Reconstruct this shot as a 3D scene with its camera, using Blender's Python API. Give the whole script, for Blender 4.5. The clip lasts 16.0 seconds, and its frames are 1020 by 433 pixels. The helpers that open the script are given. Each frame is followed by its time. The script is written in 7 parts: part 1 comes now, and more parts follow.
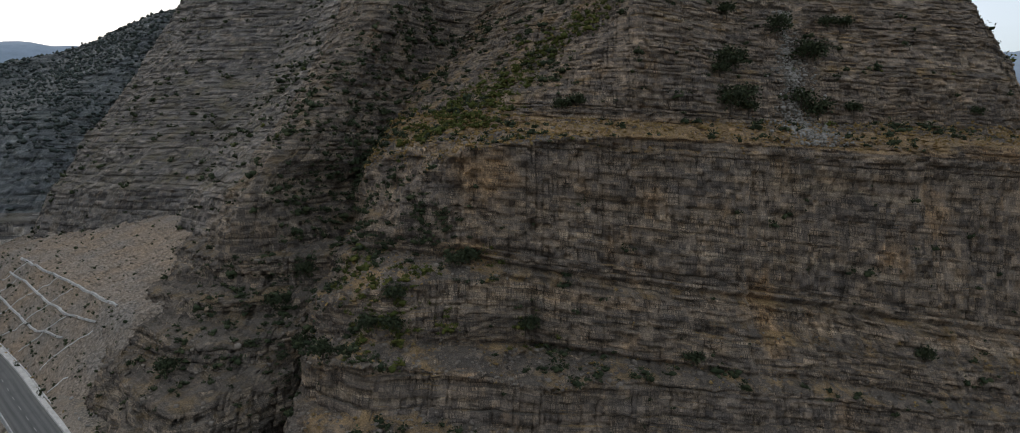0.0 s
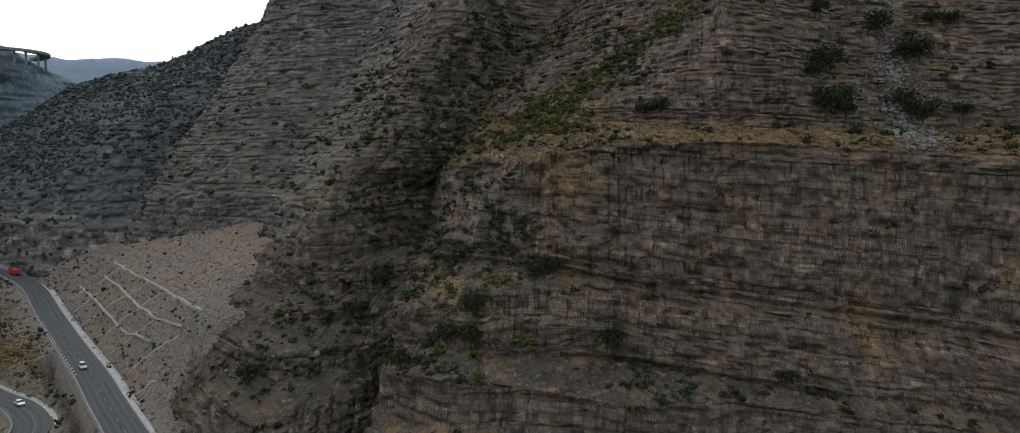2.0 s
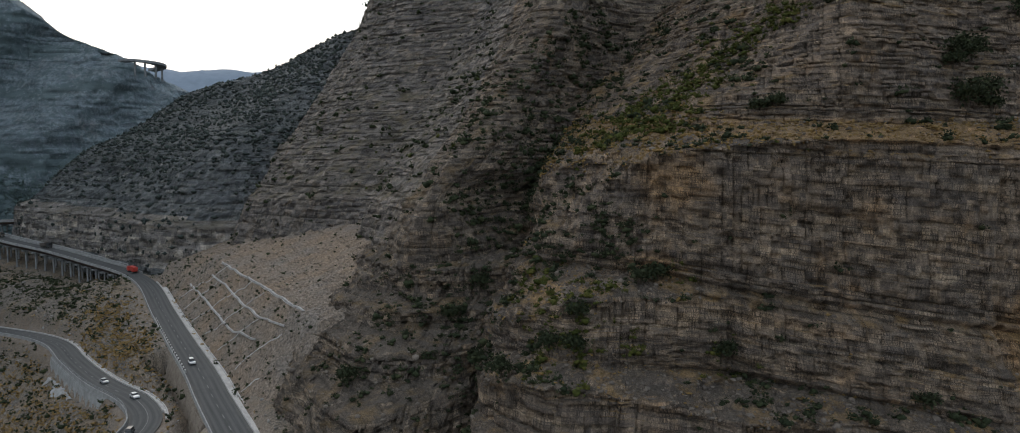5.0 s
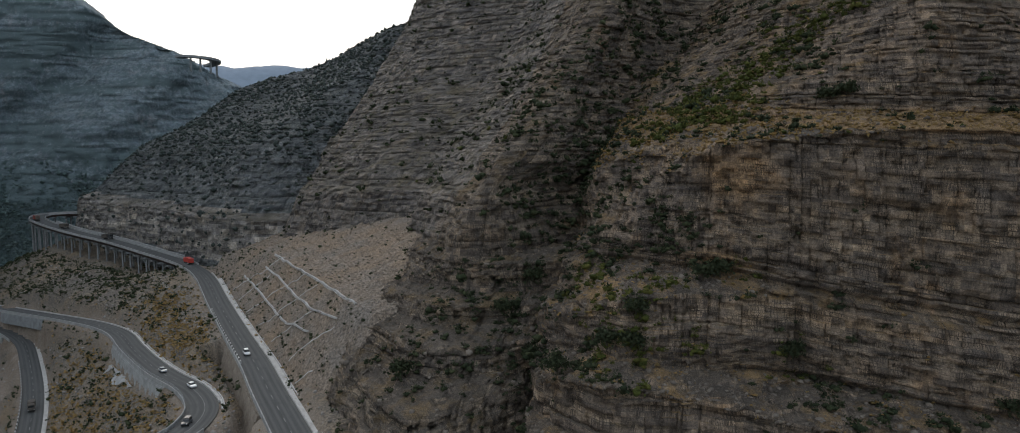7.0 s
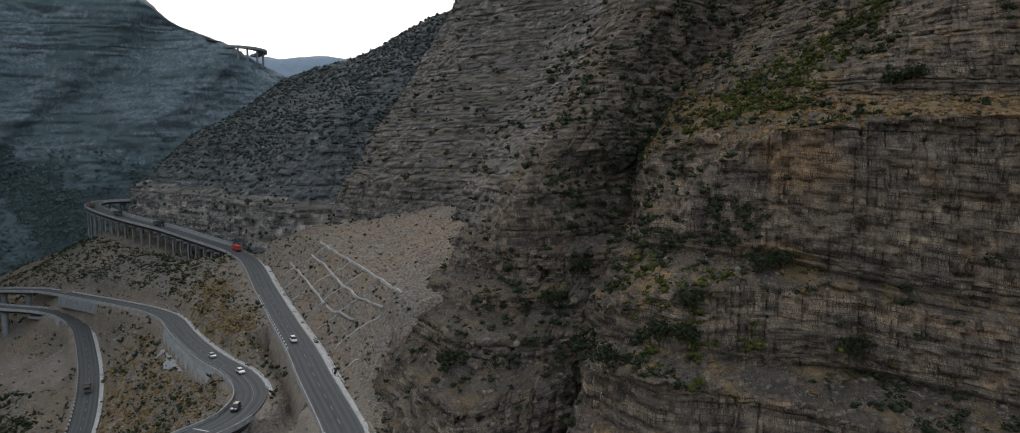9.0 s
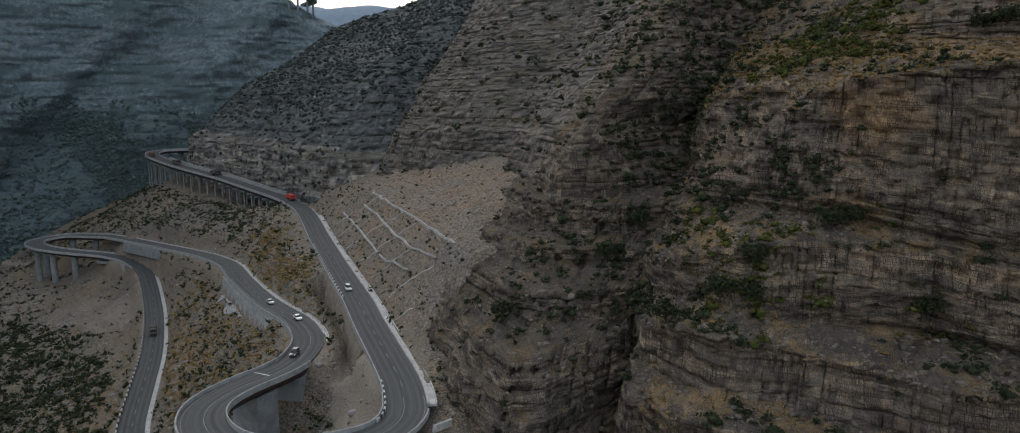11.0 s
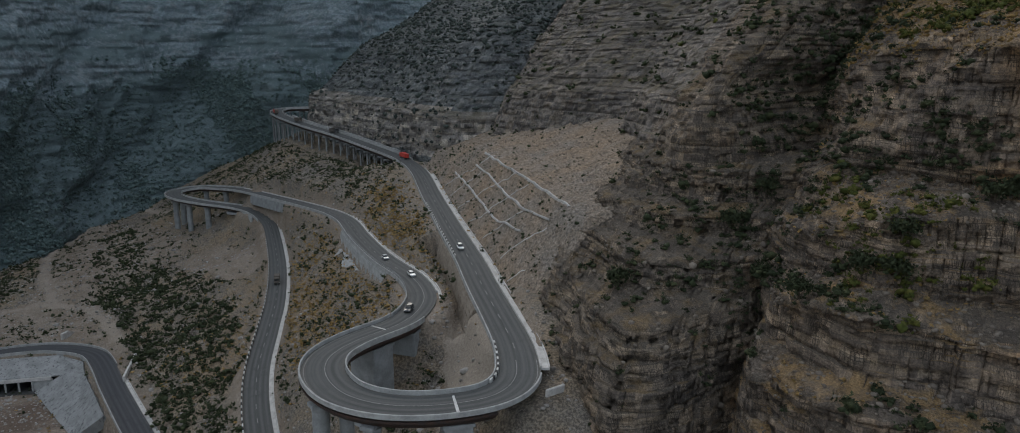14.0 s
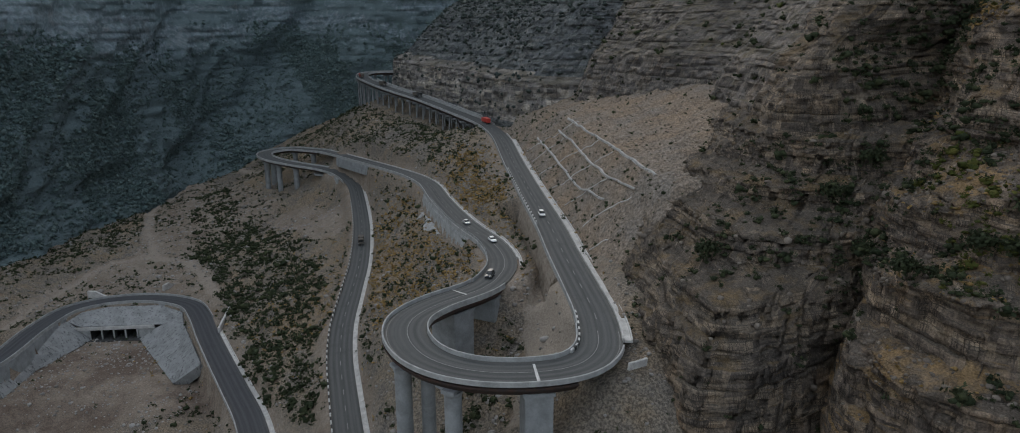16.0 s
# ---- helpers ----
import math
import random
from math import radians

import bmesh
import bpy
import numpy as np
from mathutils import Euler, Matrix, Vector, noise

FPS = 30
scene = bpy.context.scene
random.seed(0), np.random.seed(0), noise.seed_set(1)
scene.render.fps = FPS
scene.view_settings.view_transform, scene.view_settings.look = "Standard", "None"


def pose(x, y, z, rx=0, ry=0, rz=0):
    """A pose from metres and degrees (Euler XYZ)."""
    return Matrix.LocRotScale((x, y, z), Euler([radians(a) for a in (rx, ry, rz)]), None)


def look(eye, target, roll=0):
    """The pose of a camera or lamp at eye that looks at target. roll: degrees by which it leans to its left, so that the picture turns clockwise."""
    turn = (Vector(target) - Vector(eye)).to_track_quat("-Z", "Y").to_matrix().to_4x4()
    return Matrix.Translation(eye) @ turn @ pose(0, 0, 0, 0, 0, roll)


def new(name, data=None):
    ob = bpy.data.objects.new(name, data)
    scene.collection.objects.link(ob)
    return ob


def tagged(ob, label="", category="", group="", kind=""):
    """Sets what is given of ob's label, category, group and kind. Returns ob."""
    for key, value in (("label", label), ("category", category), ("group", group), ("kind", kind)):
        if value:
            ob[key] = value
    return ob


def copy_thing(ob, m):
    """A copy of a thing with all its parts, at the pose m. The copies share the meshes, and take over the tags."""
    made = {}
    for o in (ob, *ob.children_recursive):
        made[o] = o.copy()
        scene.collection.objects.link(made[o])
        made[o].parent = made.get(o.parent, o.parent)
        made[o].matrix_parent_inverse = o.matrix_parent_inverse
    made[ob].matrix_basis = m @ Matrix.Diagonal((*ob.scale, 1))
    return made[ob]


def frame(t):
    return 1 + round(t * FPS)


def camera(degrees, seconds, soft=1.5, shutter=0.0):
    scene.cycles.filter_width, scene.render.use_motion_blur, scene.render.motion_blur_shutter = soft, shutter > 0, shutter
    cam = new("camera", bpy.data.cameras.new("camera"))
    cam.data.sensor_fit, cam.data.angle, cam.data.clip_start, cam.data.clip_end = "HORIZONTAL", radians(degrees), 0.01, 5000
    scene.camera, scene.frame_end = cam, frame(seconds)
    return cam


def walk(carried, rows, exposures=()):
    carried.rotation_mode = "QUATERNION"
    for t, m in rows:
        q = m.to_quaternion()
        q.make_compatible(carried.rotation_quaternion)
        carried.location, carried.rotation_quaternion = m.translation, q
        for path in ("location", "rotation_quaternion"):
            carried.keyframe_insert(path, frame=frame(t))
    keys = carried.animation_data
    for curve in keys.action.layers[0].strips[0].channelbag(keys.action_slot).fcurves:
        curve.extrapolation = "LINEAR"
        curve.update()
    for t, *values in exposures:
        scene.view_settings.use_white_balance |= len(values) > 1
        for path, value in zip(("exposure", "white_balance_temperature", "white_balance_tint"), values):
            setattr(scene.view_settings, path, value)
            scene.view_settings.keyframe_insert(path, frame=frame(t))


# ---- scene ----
cam = camera(71.68, 16.0, 0.9)
# seconds, x, y, z, yaw to the left, pitch, roll
PATH = [
    (0, -0.03, -0.02, 130.01, 0.07, -5.46, 0.36),
    (0.5, -0.74, 1.37, 129.90, 1.39, -5.30, 0.23),
    (1, -1.48, 2.84, 129.80, 2.90, -5.14, 0.17),
    (1.5, -2.29, 4.12, 129.68, 4.19, -5.01, 0.13),
    (2, -3.14, 5.46, 129.47, 5.68, -4.81, 0.08),
    (2.5, -3.88, 6.66, 129.25, 6.88, -4.65, 0.02),
    (3, -4.77, 7.81, 128.94, 8.07, -4.42, 0.03),
    (3.5, -5.65, 8.97, 128.72, 9.24, -4.25, -0.01),
    (4, -6.41, 10.04, 128.55, 10.46, -4.09, -0.04),
    (6.5, -10.74, 14.38, 127.76, 15.55, -4.96, -0.11),
    (7, -11.60, 15.10, 127.63, 16.34, -4.85, -0.11),
    (7.5, -12.37, 15.85, 127.48, 17.15, -4.75, -0.08),
    (8, -13.11, 16.51, 127.31, 17.96, -4.65, -0.05),
    (8.5, -13.87, 17.15, 127.19, 18.76, -4.99, -0.06),
    (11, -17.77, 19.73, 126.59, 23.37, -9.58, -0.09),
    (11.5, -18.56, 20.08, 126.46, 24.57, -10.41, -0.10),
    (12, -19.34, 20.63, 126.31, 25.92, -10.55, -0.08),
    (12.5, -20.12, 21.02, 126.19, 27.42, -10.72, -0.09),
    (13, -20.90, 21.43, 126.02, 28.93, -11.28, -0.05),
    (13.5, -21.73, 21.88, 125.85, 30.41, -11.90, -0.02),
    (14, -22.50, 22.27, 125.64, 31.94, -12.59, -0.00),
    (14.5, -23.21, 22.70, 125.51, 33.48, -13.32, -0.05),
    (15, -23.89, 23.10, 125.45, 35.09, -14.09, -0.11),
    (15.5, -24.66, 23.40, 125.31, 36.71, -14.82, -0.07),
    (16, -25.35, 23.87, 125.16, 38.42, -15.32, -0.13),
]
walk(cam, [(t, pose(x, y, z, 90 + pitch, 0, yaw) @ pose(0, 0, 0, 0, 0, roll)) for t, x, y, z, yaw, pitch, roll in PATH])

# ---- light ----
world = bpy.data.worlds.new("sky")
scene.world = world
world.use_nodes = True
_n, _l = world.node_tree.nodes, world.node_tree.links
sky = _n.new("ShaderNodeTexSky")
sky.sky_type, sky.sun_disc = "NISHITA", False
sky.sun_elevation, sky.sun_rotation = radians(26), radians(-41)
sky.air_density, sky.dust_density, sky.ozone_density = 1.2, 3.0, 1.5
# thin high cloud over the clear sky
_at = _n.new("ShaderNodeTexCoord")
_map = _n.new("ShaderNodeMapping")
_map.inputs["Scale"].default_value = (1.0, 1.0, 3.0)
_cloud = _n.new("ShaderNodeTexNoise")
_cloud.inputs["Scale"].default_value, _cloud.inputs["Detail"].default_value = 1.6, 6.0
_range = _n.new("ShaderNodeMapRange")
_range.inputs["From Min"].default_value, _range.inputs["From Max"].default_value = 0.32, 0.62
_range.inputs["To Min"].default_value, _range.inputs["To Max"].default_value = 0.45, 0.95
_mix = _n.new("ShaderNodeMix")
_mix.data_type = "RGBA"
_mix.inputs["B"].default_value = (6.15, 6.75, 7.55, 1)
_l.new(_at.outputs["Generated"], _map.inputs["Vector"])
_l.new(_map.outputs["Vector"], _cloud.inputs["Vector"])
_l.new(_cloud.outputs["Fac"], _range.inputs["Value"])
_part = _n.new("ShaderNodeSeparateXYZ")
_thin = _n.new("ShaderNodeMapRange")
_thin.inputs["From Min"].default_value, _thin.inputs["From Max"].default_value = 0.25, 0.7
_thin.inputs["To Min"].default_value, _thin.inputs["To Max"].default_value = 1.0, 0.5
_times = _n.new("ShaderNodeMath")
_times.operation = "MULTIPLY"
_l.new(_at.outputs["Generated"], _part.inputs["Vector"])
_l.new(_part.outputs["X"], _thin.inputs["Value"])
_l.new(_range.outputs["Result"], _times.inputs[0])
_l.new(_thin.outputs["Result"], _times.inputs[1])
_l.new(_times.outputs["Value"], _mix.inputs["Factor"])
_l.new(sky.outputs["Color"], _mix.inputs["A"])
_l.new(_mix.outputs["Result"], _n["Background"].inputs["Color"])
_n["Background"].inputs["Strength"].default_value = 0.15

sun_data = bpy.data.lights.new("sun", "SUN")
sun_data.energy, sun_data.angle, sun_data.color = 0.6, radians(20), (1.0, 0.94, 0.87)
sun = new("sun", sun_data)
sun.matrix_world = look((-520, 600, 390), (0, 0, 0))


# ---- noise and curves ----
def hashed(i, j, seed=0):
    with np.errstate(over="ignore"):
        h = (np.asarray(i).astype(np.int64).astype(np.uint32) * np.uint32(374761393)
             + np.asarray(j).astype(np.int64).astype(np.uint32) * np.uint32(668265263) + np.uint32(seed * 974711 + 12345))
        h = (h ^ (h >> np.uint32(13))) * np.uint32(1274126177)
        h = (h ^ (h >> np.uint32(16))) * np.uint32(2246822519)
        h = h ^ (h >> np.uint32(15))
    return h.astype(np.float64) / 4294967296.0


def vnoise(x, y, seed=0):
    """Smooth noise from -1 to 1."""
    xi, yi = np.floor(x), np.floor(y)
    u, v = x - xi, y - yi
    u, v = u * u * (3 - 2 * u), v * v * (3 - 2 * v)
    a, b = hashed(xi, yi, seed), hashed(xi + 1, yi, seed)
    c, d = hashed(xi, yi + 1, seed), hashed(xi + 1, yi + 1, seed)
    return 2 * (a + (b - a) * u + (c - a) * v + (a - b - c + d) * u * v) - 1


def fbm(x, y, seed=0, octaves=4, gain=0.5):
    total, amp, out = 0.0, 1.0, 0.0
    for o in range(octaves):
        out = out + amp * vnoise(x * 2**o + 17.3 * o, y * 2**o - 9.1 * o, seed + o)
        total, amp = total + amp, amp * gain
    return out / total


def facets(s, wide, seed=0):
    """Noise from -1 to 1 that runs straight from corner to corner, as broken rock does."""
    t = s / wide + 0.35 * np.sin(s / wide * 2.3 + seed)
    i = np.floor(t)
    u = t - i
    a, b = hashed(i, i * 0 + 1, seed), hashed(i + 1, i * 0 + 1, seed)
    return 2 * (a + (b - a) * u) - 1


def polyline(points, step):
    """A broken line through points, in even steps."""
    p = np.array(points, float)
    s = np.r_[0, np.cumsum(np.linalg.norm(np.diff(p, axis=0), axis=1))]
    even = np.linspace(0, s[-1], max(2, int(round(s[-1] / step)) + 1))
    return np.stack([np.interp(even, s, p[:, k]) for k in range(2)], -1)


def spline(points, step):
    """A smooth line through points, in even steps."""
    p = np.array(points, float)
    p = np.vstack([2 * p[0] - p[1], p, 2 * p[-1] - p[-2]])
    out = []
    for k in range(1, len(p) - 2):
        a, b, c, d = p[k - 1:k + 3]
        t = np.linspace(0, 1, 24, endpoint=False)[:, None]
        out.append(0.5 * (2 * b + (c - a) * t + (2 * a - 5 * b + 4 * c - d) * t**2 + (3 * b - a - 3 * c + d) * t**3))
    out = np.vstack([*out, p[-2:-1]])
    s = np.r_[0, np.cumsum(np.linalg.norm(np.diff(out, axis=0), axis=1))]
    even = np.linspace(0, s[-1], max(2, int(round(s[-1] / step)) + 1))
    return np.stack([np.interp(even, s, out[:, k]) for k in range(p.shape[1])], -1)


def smoothed(a, width):
    if width < 2:
        return a
    k = np.hanning(2 * width + 1)
    k /= k.sum()
    pad = np.pad(a, ((width, width), (0, 0)), mode="edge")
    return np.stack([np.convolve(pad[:, c], k, "valid") for c in range(a.shape[1])], -1)


# ---- meshes ----
def mesh_of(name, verts, faces, material, smooth=False):
    """A mesh from arrays: verts n x 3, faces m x 3 or m x 4."""
    verts, faces = np.asarray(verts, np.float32), np.asarray(faces, np.int32)
    me = bpy.data.meshes.new(name)
    me.vertices.add(len(verts))
    me.vertices.foreach_set("co", verts.ravel())
    me.loops.add(faces.size)
    me.loops.foreach_set("vertex_index", faces.ravel())
    me.polygons.add(len(faces))
    me.polygons.foreach_set("loop_start", np.arange(0, faces.size, faces.shape[1], dtype=np.int32))
    me.update(calc_edges=True)
    if smooth:
        me.polygons.foreach_set("use_smooth", np.ones(len(faces), bool))
    if material:
        me.materials.append(material)
    return me


def under(name, me, parent, label="", kind=""):
    ob = new(name, me)
    ob.parent = parent
    return tagged(ob, label=label, kind=kind)


def part(name, bm, material, parent, label=""):
    """Links a bmesh as one mesh object under a thing or a part."""
    me = bpy.data.meshes.new(name)
    bmesh.ops.recalc_face_normals(bm, faces=bm.faces)
    bm.to_mesh(me)
    bm.free()
    me.materials.append(material)
    return under(name, me, parent, label)


def box(bm, cx, cy, cz, sx, sy, sz, bevel=0.0, turn=None):
    """A box with its centre and sizes, added to bm."""
    m = Matrix.Translation((cx, cy, cz)) @ (turn or Matrix()) @ Matrix.Diagonal((sx, sy, sz, 1))
    made = bmesh.ops.create_cube(bm, size=1.0, matrix=m)
    if bevel:
        edges = {e for v in made["verts"] for e in v.link_edges}
        bmesh.ops.bevel(bm, geom=list(edges), offset=bevel, segments=2, affect="EDGES")
    return bm


def hull(bm_, outline, half, taper=0.0, top_z=1.0):
    """A body from a side outline of (x, z), mirrored over its width; narrower towards the top."""
    sides = []
    for sgn in (-1, 1):
        sides.append([bm_.verts.new((x, sgn * (half - taper * max(0.0, z - top_z)), z)) for x, z in outline])
    bm_.faces.new(sides[0])
    bm_.faces.new(sides[1][::-1])
    n = len(outline)
    for k in range(n):
        bm_.faces.new((sides[0][k], sides[1][k], sides[1][(k + 1) % n], sides[0][(k + 1) % n]))
    bmesh.ops.recalc_face_normals(bm_, faces=bm_.faces)
    bmesh.ops.bevel(bm_, geom=list(bm_.edges), offset=0.06, segments=2, affect="EDGES")
    return bm_


def grid_faces(n, m):
    """Quads of an n x m grid of points."""
    i = np.arange(n - 1)[:, None] * m + np.arange(m - 1)[None]
    return np.stack([i, i + 1, i + m + 1, i + m], -1).reshape(-1, 4)


def thing(name, label, category, x=0, y=0, z=0, group="", kind="", turn=0.0):
    ob = new(name)
    ob.matrix_world = pose(x, y, z, 0, 0, turn)
    return tagged(ob, label, category, group, kind)


# ---- materials ----
class Nodes:
    """Short hand for node trees."""

    def __init__(self, name, roughness=0.9, metallic=0.0):
        self.material = bpy.data.materials.new(name)
        self.material.use_nodes = True
        self.tree = self.material.node_tree
        self.bsdf = self.tree.nodes["Principled BSDF"]
        self.bsdf.inputs["Roughness"].default_value = roughness
        self.bsdf.inputs["Metallic"].default_value = metallic
        self.bsdf.inputs["Specular IOR Level"].default_value = 0.25
        self.place = self.add("ShaderNodeNewGeometry")

    def add(self, kind, **values):
        node = self.tree.nodes.new(kind)
        for key, value in values.items():
            if key in node.inputs:
                node.inputs[key].default_value = value
        return node

    def link(self, a, b):
        self.tree.links.new(a, b)

    def scaled(self, x, y, z):
        node = self.tree.nodes.new("ShaderNodeMapping")
        node.inputs["Scale"].default_value = (x, y, z)
        self.link(self.place.outputs["Position"], node.inputs["Vector"])
        return node.outputs["Vector"]

    def noise(self, vector, scale, detail=5.0, rough=0.55):
        node = self.add("ShaderNodeTexNoise", Scale=scale, Detail=detail, Roughness=rough)
        self.link(vector, node.inputs["Vector"])
        return node.outputs["Fac"]

    def tint(self, vector, scale):
        node = self.add("ShaderNodeTexNoise", Scale=scale, Detail=3.0)
        self.link(vector, node.inputs["Vector"])
        return node.outputs["Color"]

    def ramp(self, fac, stops):
        node = self.tree.nodes.new("ShaderNodeValToRGB")
        el = node.color_ramp.elements
        while len(el) < len(stops):
            el.new(0.5)
        for e, (at, colour) in zip(el, stops):
            e.position, e.color = at, (*colour, 1)
        self.link(fac, node.inputs["Fac"])
        return node.outputs["Color"]

    def mix(self, fac, a, b, mode="MIX"):
        node = self.tree.nodes.new("ShaderNodeMix")
        node.data_type, node.blend_type = "RGBA", mode
        for value, slot in ((fac, node.inputs["Factor"]), (a, node.inputs["A"]), (b, node.inputs["B"])):
            if isinstance(value, float):
                slot.default_value = value
            elif isinstance(value, tuple):
                slot.default_value = (*value, 1)
            else:
                self.link(value, slot)
        return node.outputs["Result"]

    def maths(self, op, a, b=0.0):
        node = self.tree.nodes.new("ShaderNodeMath")
        node.operation = op
        for value, slot in zip((a, b), node.inputs):
            if isinstance(value, (int, float)):
                slot.default_value = value
            else:
                self.link(value, slot)
        return node.outputs["Value"]

    def step(self, value, low, high):
        node = self.add("ShaderNodeMapRange", **{"From Min": low, "From Max": high})
        self.link(value, node.inputs["Value"])
        return node.outputs["Result"]

    def bump(self, height, strength, distance):
        node = self.add("ShaderNodeBump", Strength=strength, Distance=distance)
        self.link(height, node.inputs["Height"])
        self.link(node.outputs["Normal"], self.bsdf.inputs["Normal"])

    def done(self, colour):
        if isinstance(colour, tuple):
            self.bsdf.inputs["Base Color"].default_value = (*colour, 1)
        else:
            self.link(colour, self.bsdf.inputs["Base Color"])
        return self.material


def rock_material(name, tones, soil, grass, veg=0.0, along=(1.0, 0.2), crisp=1.0, tuft_tone=(0.035, 0.045, 0.025)):
    """Bedded rock: bands that follow the beds, streaks down the face, grey and rusty stains, soil and dry grass where it lies flat."""
    n = Nodes(name, 0.92)
    at = n.scaled(1, 1, 1)
    sep = n.tree.nodes.new("ShaderNodeSeparateXYZ")
    n.link(n.place.outputs["Position"], sep.inputs["Vector"])
    level, rusty = n.tree.nodes.new("ShaderNodeAttribute"), n.tree.nodes.new("ShaderNodeAttribute")
    tone = n.tree.nodes.new("ShaderNodeAttribute")
    level.attribute_name, rusty.attribute_name, tone.attribute_name = "level", "rust", "tone"
    warp = n.noise(at, 0.03, 3)
    z = n.maths("ADD", level.outputs["Fac"], n.maths("MULTIPLY", warp, 3.0))
    bed = n.tree.nodes.new("ShaderNodeCombineXYZ")
    n.link(n.maths("MULTIPLY", sep.outputs["X"], 0.03), bed.inputs["X"])
    n.link(n.maths("MULTIPLY", sep.outputs["Y"], 0.03), bed.inputs["Y"])
    n.link(z, bed.inputs["Z"])
    bands = n.noise(bed.outputs["Vector"], 0.3, 6, 0.7)
    fine = n.noise(bed.outputs["Vector"], 1.7, 4, 0.7)
    colour = n.ramp(bands, [(0.3, tones[0]), (0.44, tones[1]), (0.56, tones[2]), (0.72, tones[3])])
    colour = n.mix(0.45, colour, n.ramp(fine, [(0.34, (0.72, 0.72, 0.73)), (0.5, (1.0, 1.0, 1.0)), (0.66, (1.26, 1.25, 1.23))]), "MULTIPLY")
    # broad grey and brown stains
    broad = n.noise(n.scaled(1, 1, 1.6), 0.045, 5, 0.62)
    colour = n.mix(n.maths("MULTIPLY", n.step(broad, 0.5, 0.64), 0.55), colour, tones[4])
    streaks = n.noise(n.scaled(0.5, 0.5, 0.05), 1.0, 5, 0.65)
    colour = n.mix(n.maths("MULTIPLY", n.step(streaks, 0.55, 0.72), 0.4), colour, tones[4])
    rust = n.noise(n.scaled(1, 1, 0.6), 0.07, 5, 0.65)
    stain = n.maths("MAXIMUM", n.maths("MULTIPLY", n.step(rust, 0.56, 0.7), 0.5), n.maths("MULTIPLY", n.step(n.maths("ADD", rusty.outputs["Fac"], n.maths("MULTIPLY", n.maths("SUBTRACT", rust, 0.5), 2.5)), 0.4, 1.0), 0.55))
    colour = n.mix(stain, colour, tones[5])
    grain = n.noise(at, 2.6, 6, 0.75)
    colour = n.mix(0.75, colour, n.ramp(grain, [(0.38, (0.5, 0.5, 0.51)), (0.5, (0.95, 0.95, 0.95)), (0.62, (1.45, 1.43, 1.4))]), "MULTIPLY")
    # each block weathers to its own tone
    colour = n.mix(n.maths("MULTIPLY", 0.9, crisp), colour, n.ramp(tone.outputs["Fac"], [(0.15, (0.55, 0.56, 0.59)), (0.4, (0.9, 0.9, 0.91)), (0.62, (1.1, 1.08, 1.04)), (0.86, (1.55, 1.46, 1.32))]), "MULTIPLY")
    run = n.maths("ADD", n.maths("MULTIPLY", sep.outputs["X"], along[0]), n.maths("MULTIPLY", sep.outputs["Y"], along[1]))
    shake = n.noise(at, 0.4, 5, 0.6)
    face = n.tree.nodes.new("ShaderNodeCombineXYZ")
    n.link(n.maths("ADD", run, n.maths("MULTIPLY", shake, 1.6)), face.inputs["X"])
    n.link(n.maths("ADD", z, n.maths("MULTIPLY", shake, 0.7)), face.inputs["Y"])
    split = None
    for wide, high, gap, much in ((0.7, 1.05, 0.06, 0.55), (1.5, 2.6, 0.08, 0.35)):
        brick = n.add("ShaderNodeTexBrick", Scale=1.0)
        brick.offset, brick.offset_frequency, brick.squash, brick.squash_frequency = 0.37, 2, 0.55, 3
        for key, value in (("Brick Width", wide), ("Row Height", high), ("Mortar Size", gap), ("Mortar Smooth", 0.3), ("Bias", 0.0)):
            brick.inputs[key].default_value = value
        brick.inputs["Color1"].default_value, brick.inputs["Color2"].default_value, brick.inputs["Mortar"].default_value = (0.66, 0.66, 0.67, 1), (1.36, 1.33, 1.28, 1), (1.0, 1.0, 1.0, 1)
        n.link(face.outputs["Vector"], brick.inputs["Vector"])
        colour = n.mix(much, colour, brick.outputs["Color"], "MULTIPLY")
        split = brick.outputs["Fac"] if split is None else n.maths("MAXIMUM", split, brick.outputs["Fac"])
    fissure = n.maths("MULTIPLY", n.maths("MULTIPLY", split, n.step(n.noise(at, 0.22, 5), 0.44, 0.56)), crisp)
    parting = n.maths("MULTIPLY", n.step(n.maths("ABSOLUTE", n.maths("SUBTRACT", fine, 0.5)), 0.014, 0.004), n.step(n.noise(at, 0.1, 4), 0.48, 0.58))
    fissure = n.maths("MAXIMUM", fissure, n.maths("MULTIPLY", parting, crisp))
    colour = n.mix(n.maths("MULTIPLY", fissure, 0.7), colour, (0.035, 0.031, 0.027))
    up = n.tree.nodes.new("ShaderNodeSeparateXYZ")
    n.link(n.place.outputs["True Normal"], up.inputs["Vector"])
    patch = n.noise(at, 0.12, 6, 0.65)
    flat = n.step(n.maths("ADD", up.outputs["Z"], n.maths("MULTIPLY", n.maths("SUBTRACT", patch, 0.5), 0.9)), 0.62, 0.85)
    ground = n.mix(n.maths("MAXIMUM", n.step(patch, 0.48, 0.62), n.maths("MULTIPLY", n.step(n.maths("ADD", rusty.outputs["Fac"], n.maths("SUBTRACT", patch, 0.5)), 0.35, 0.6), 0.9)), soil, grass)
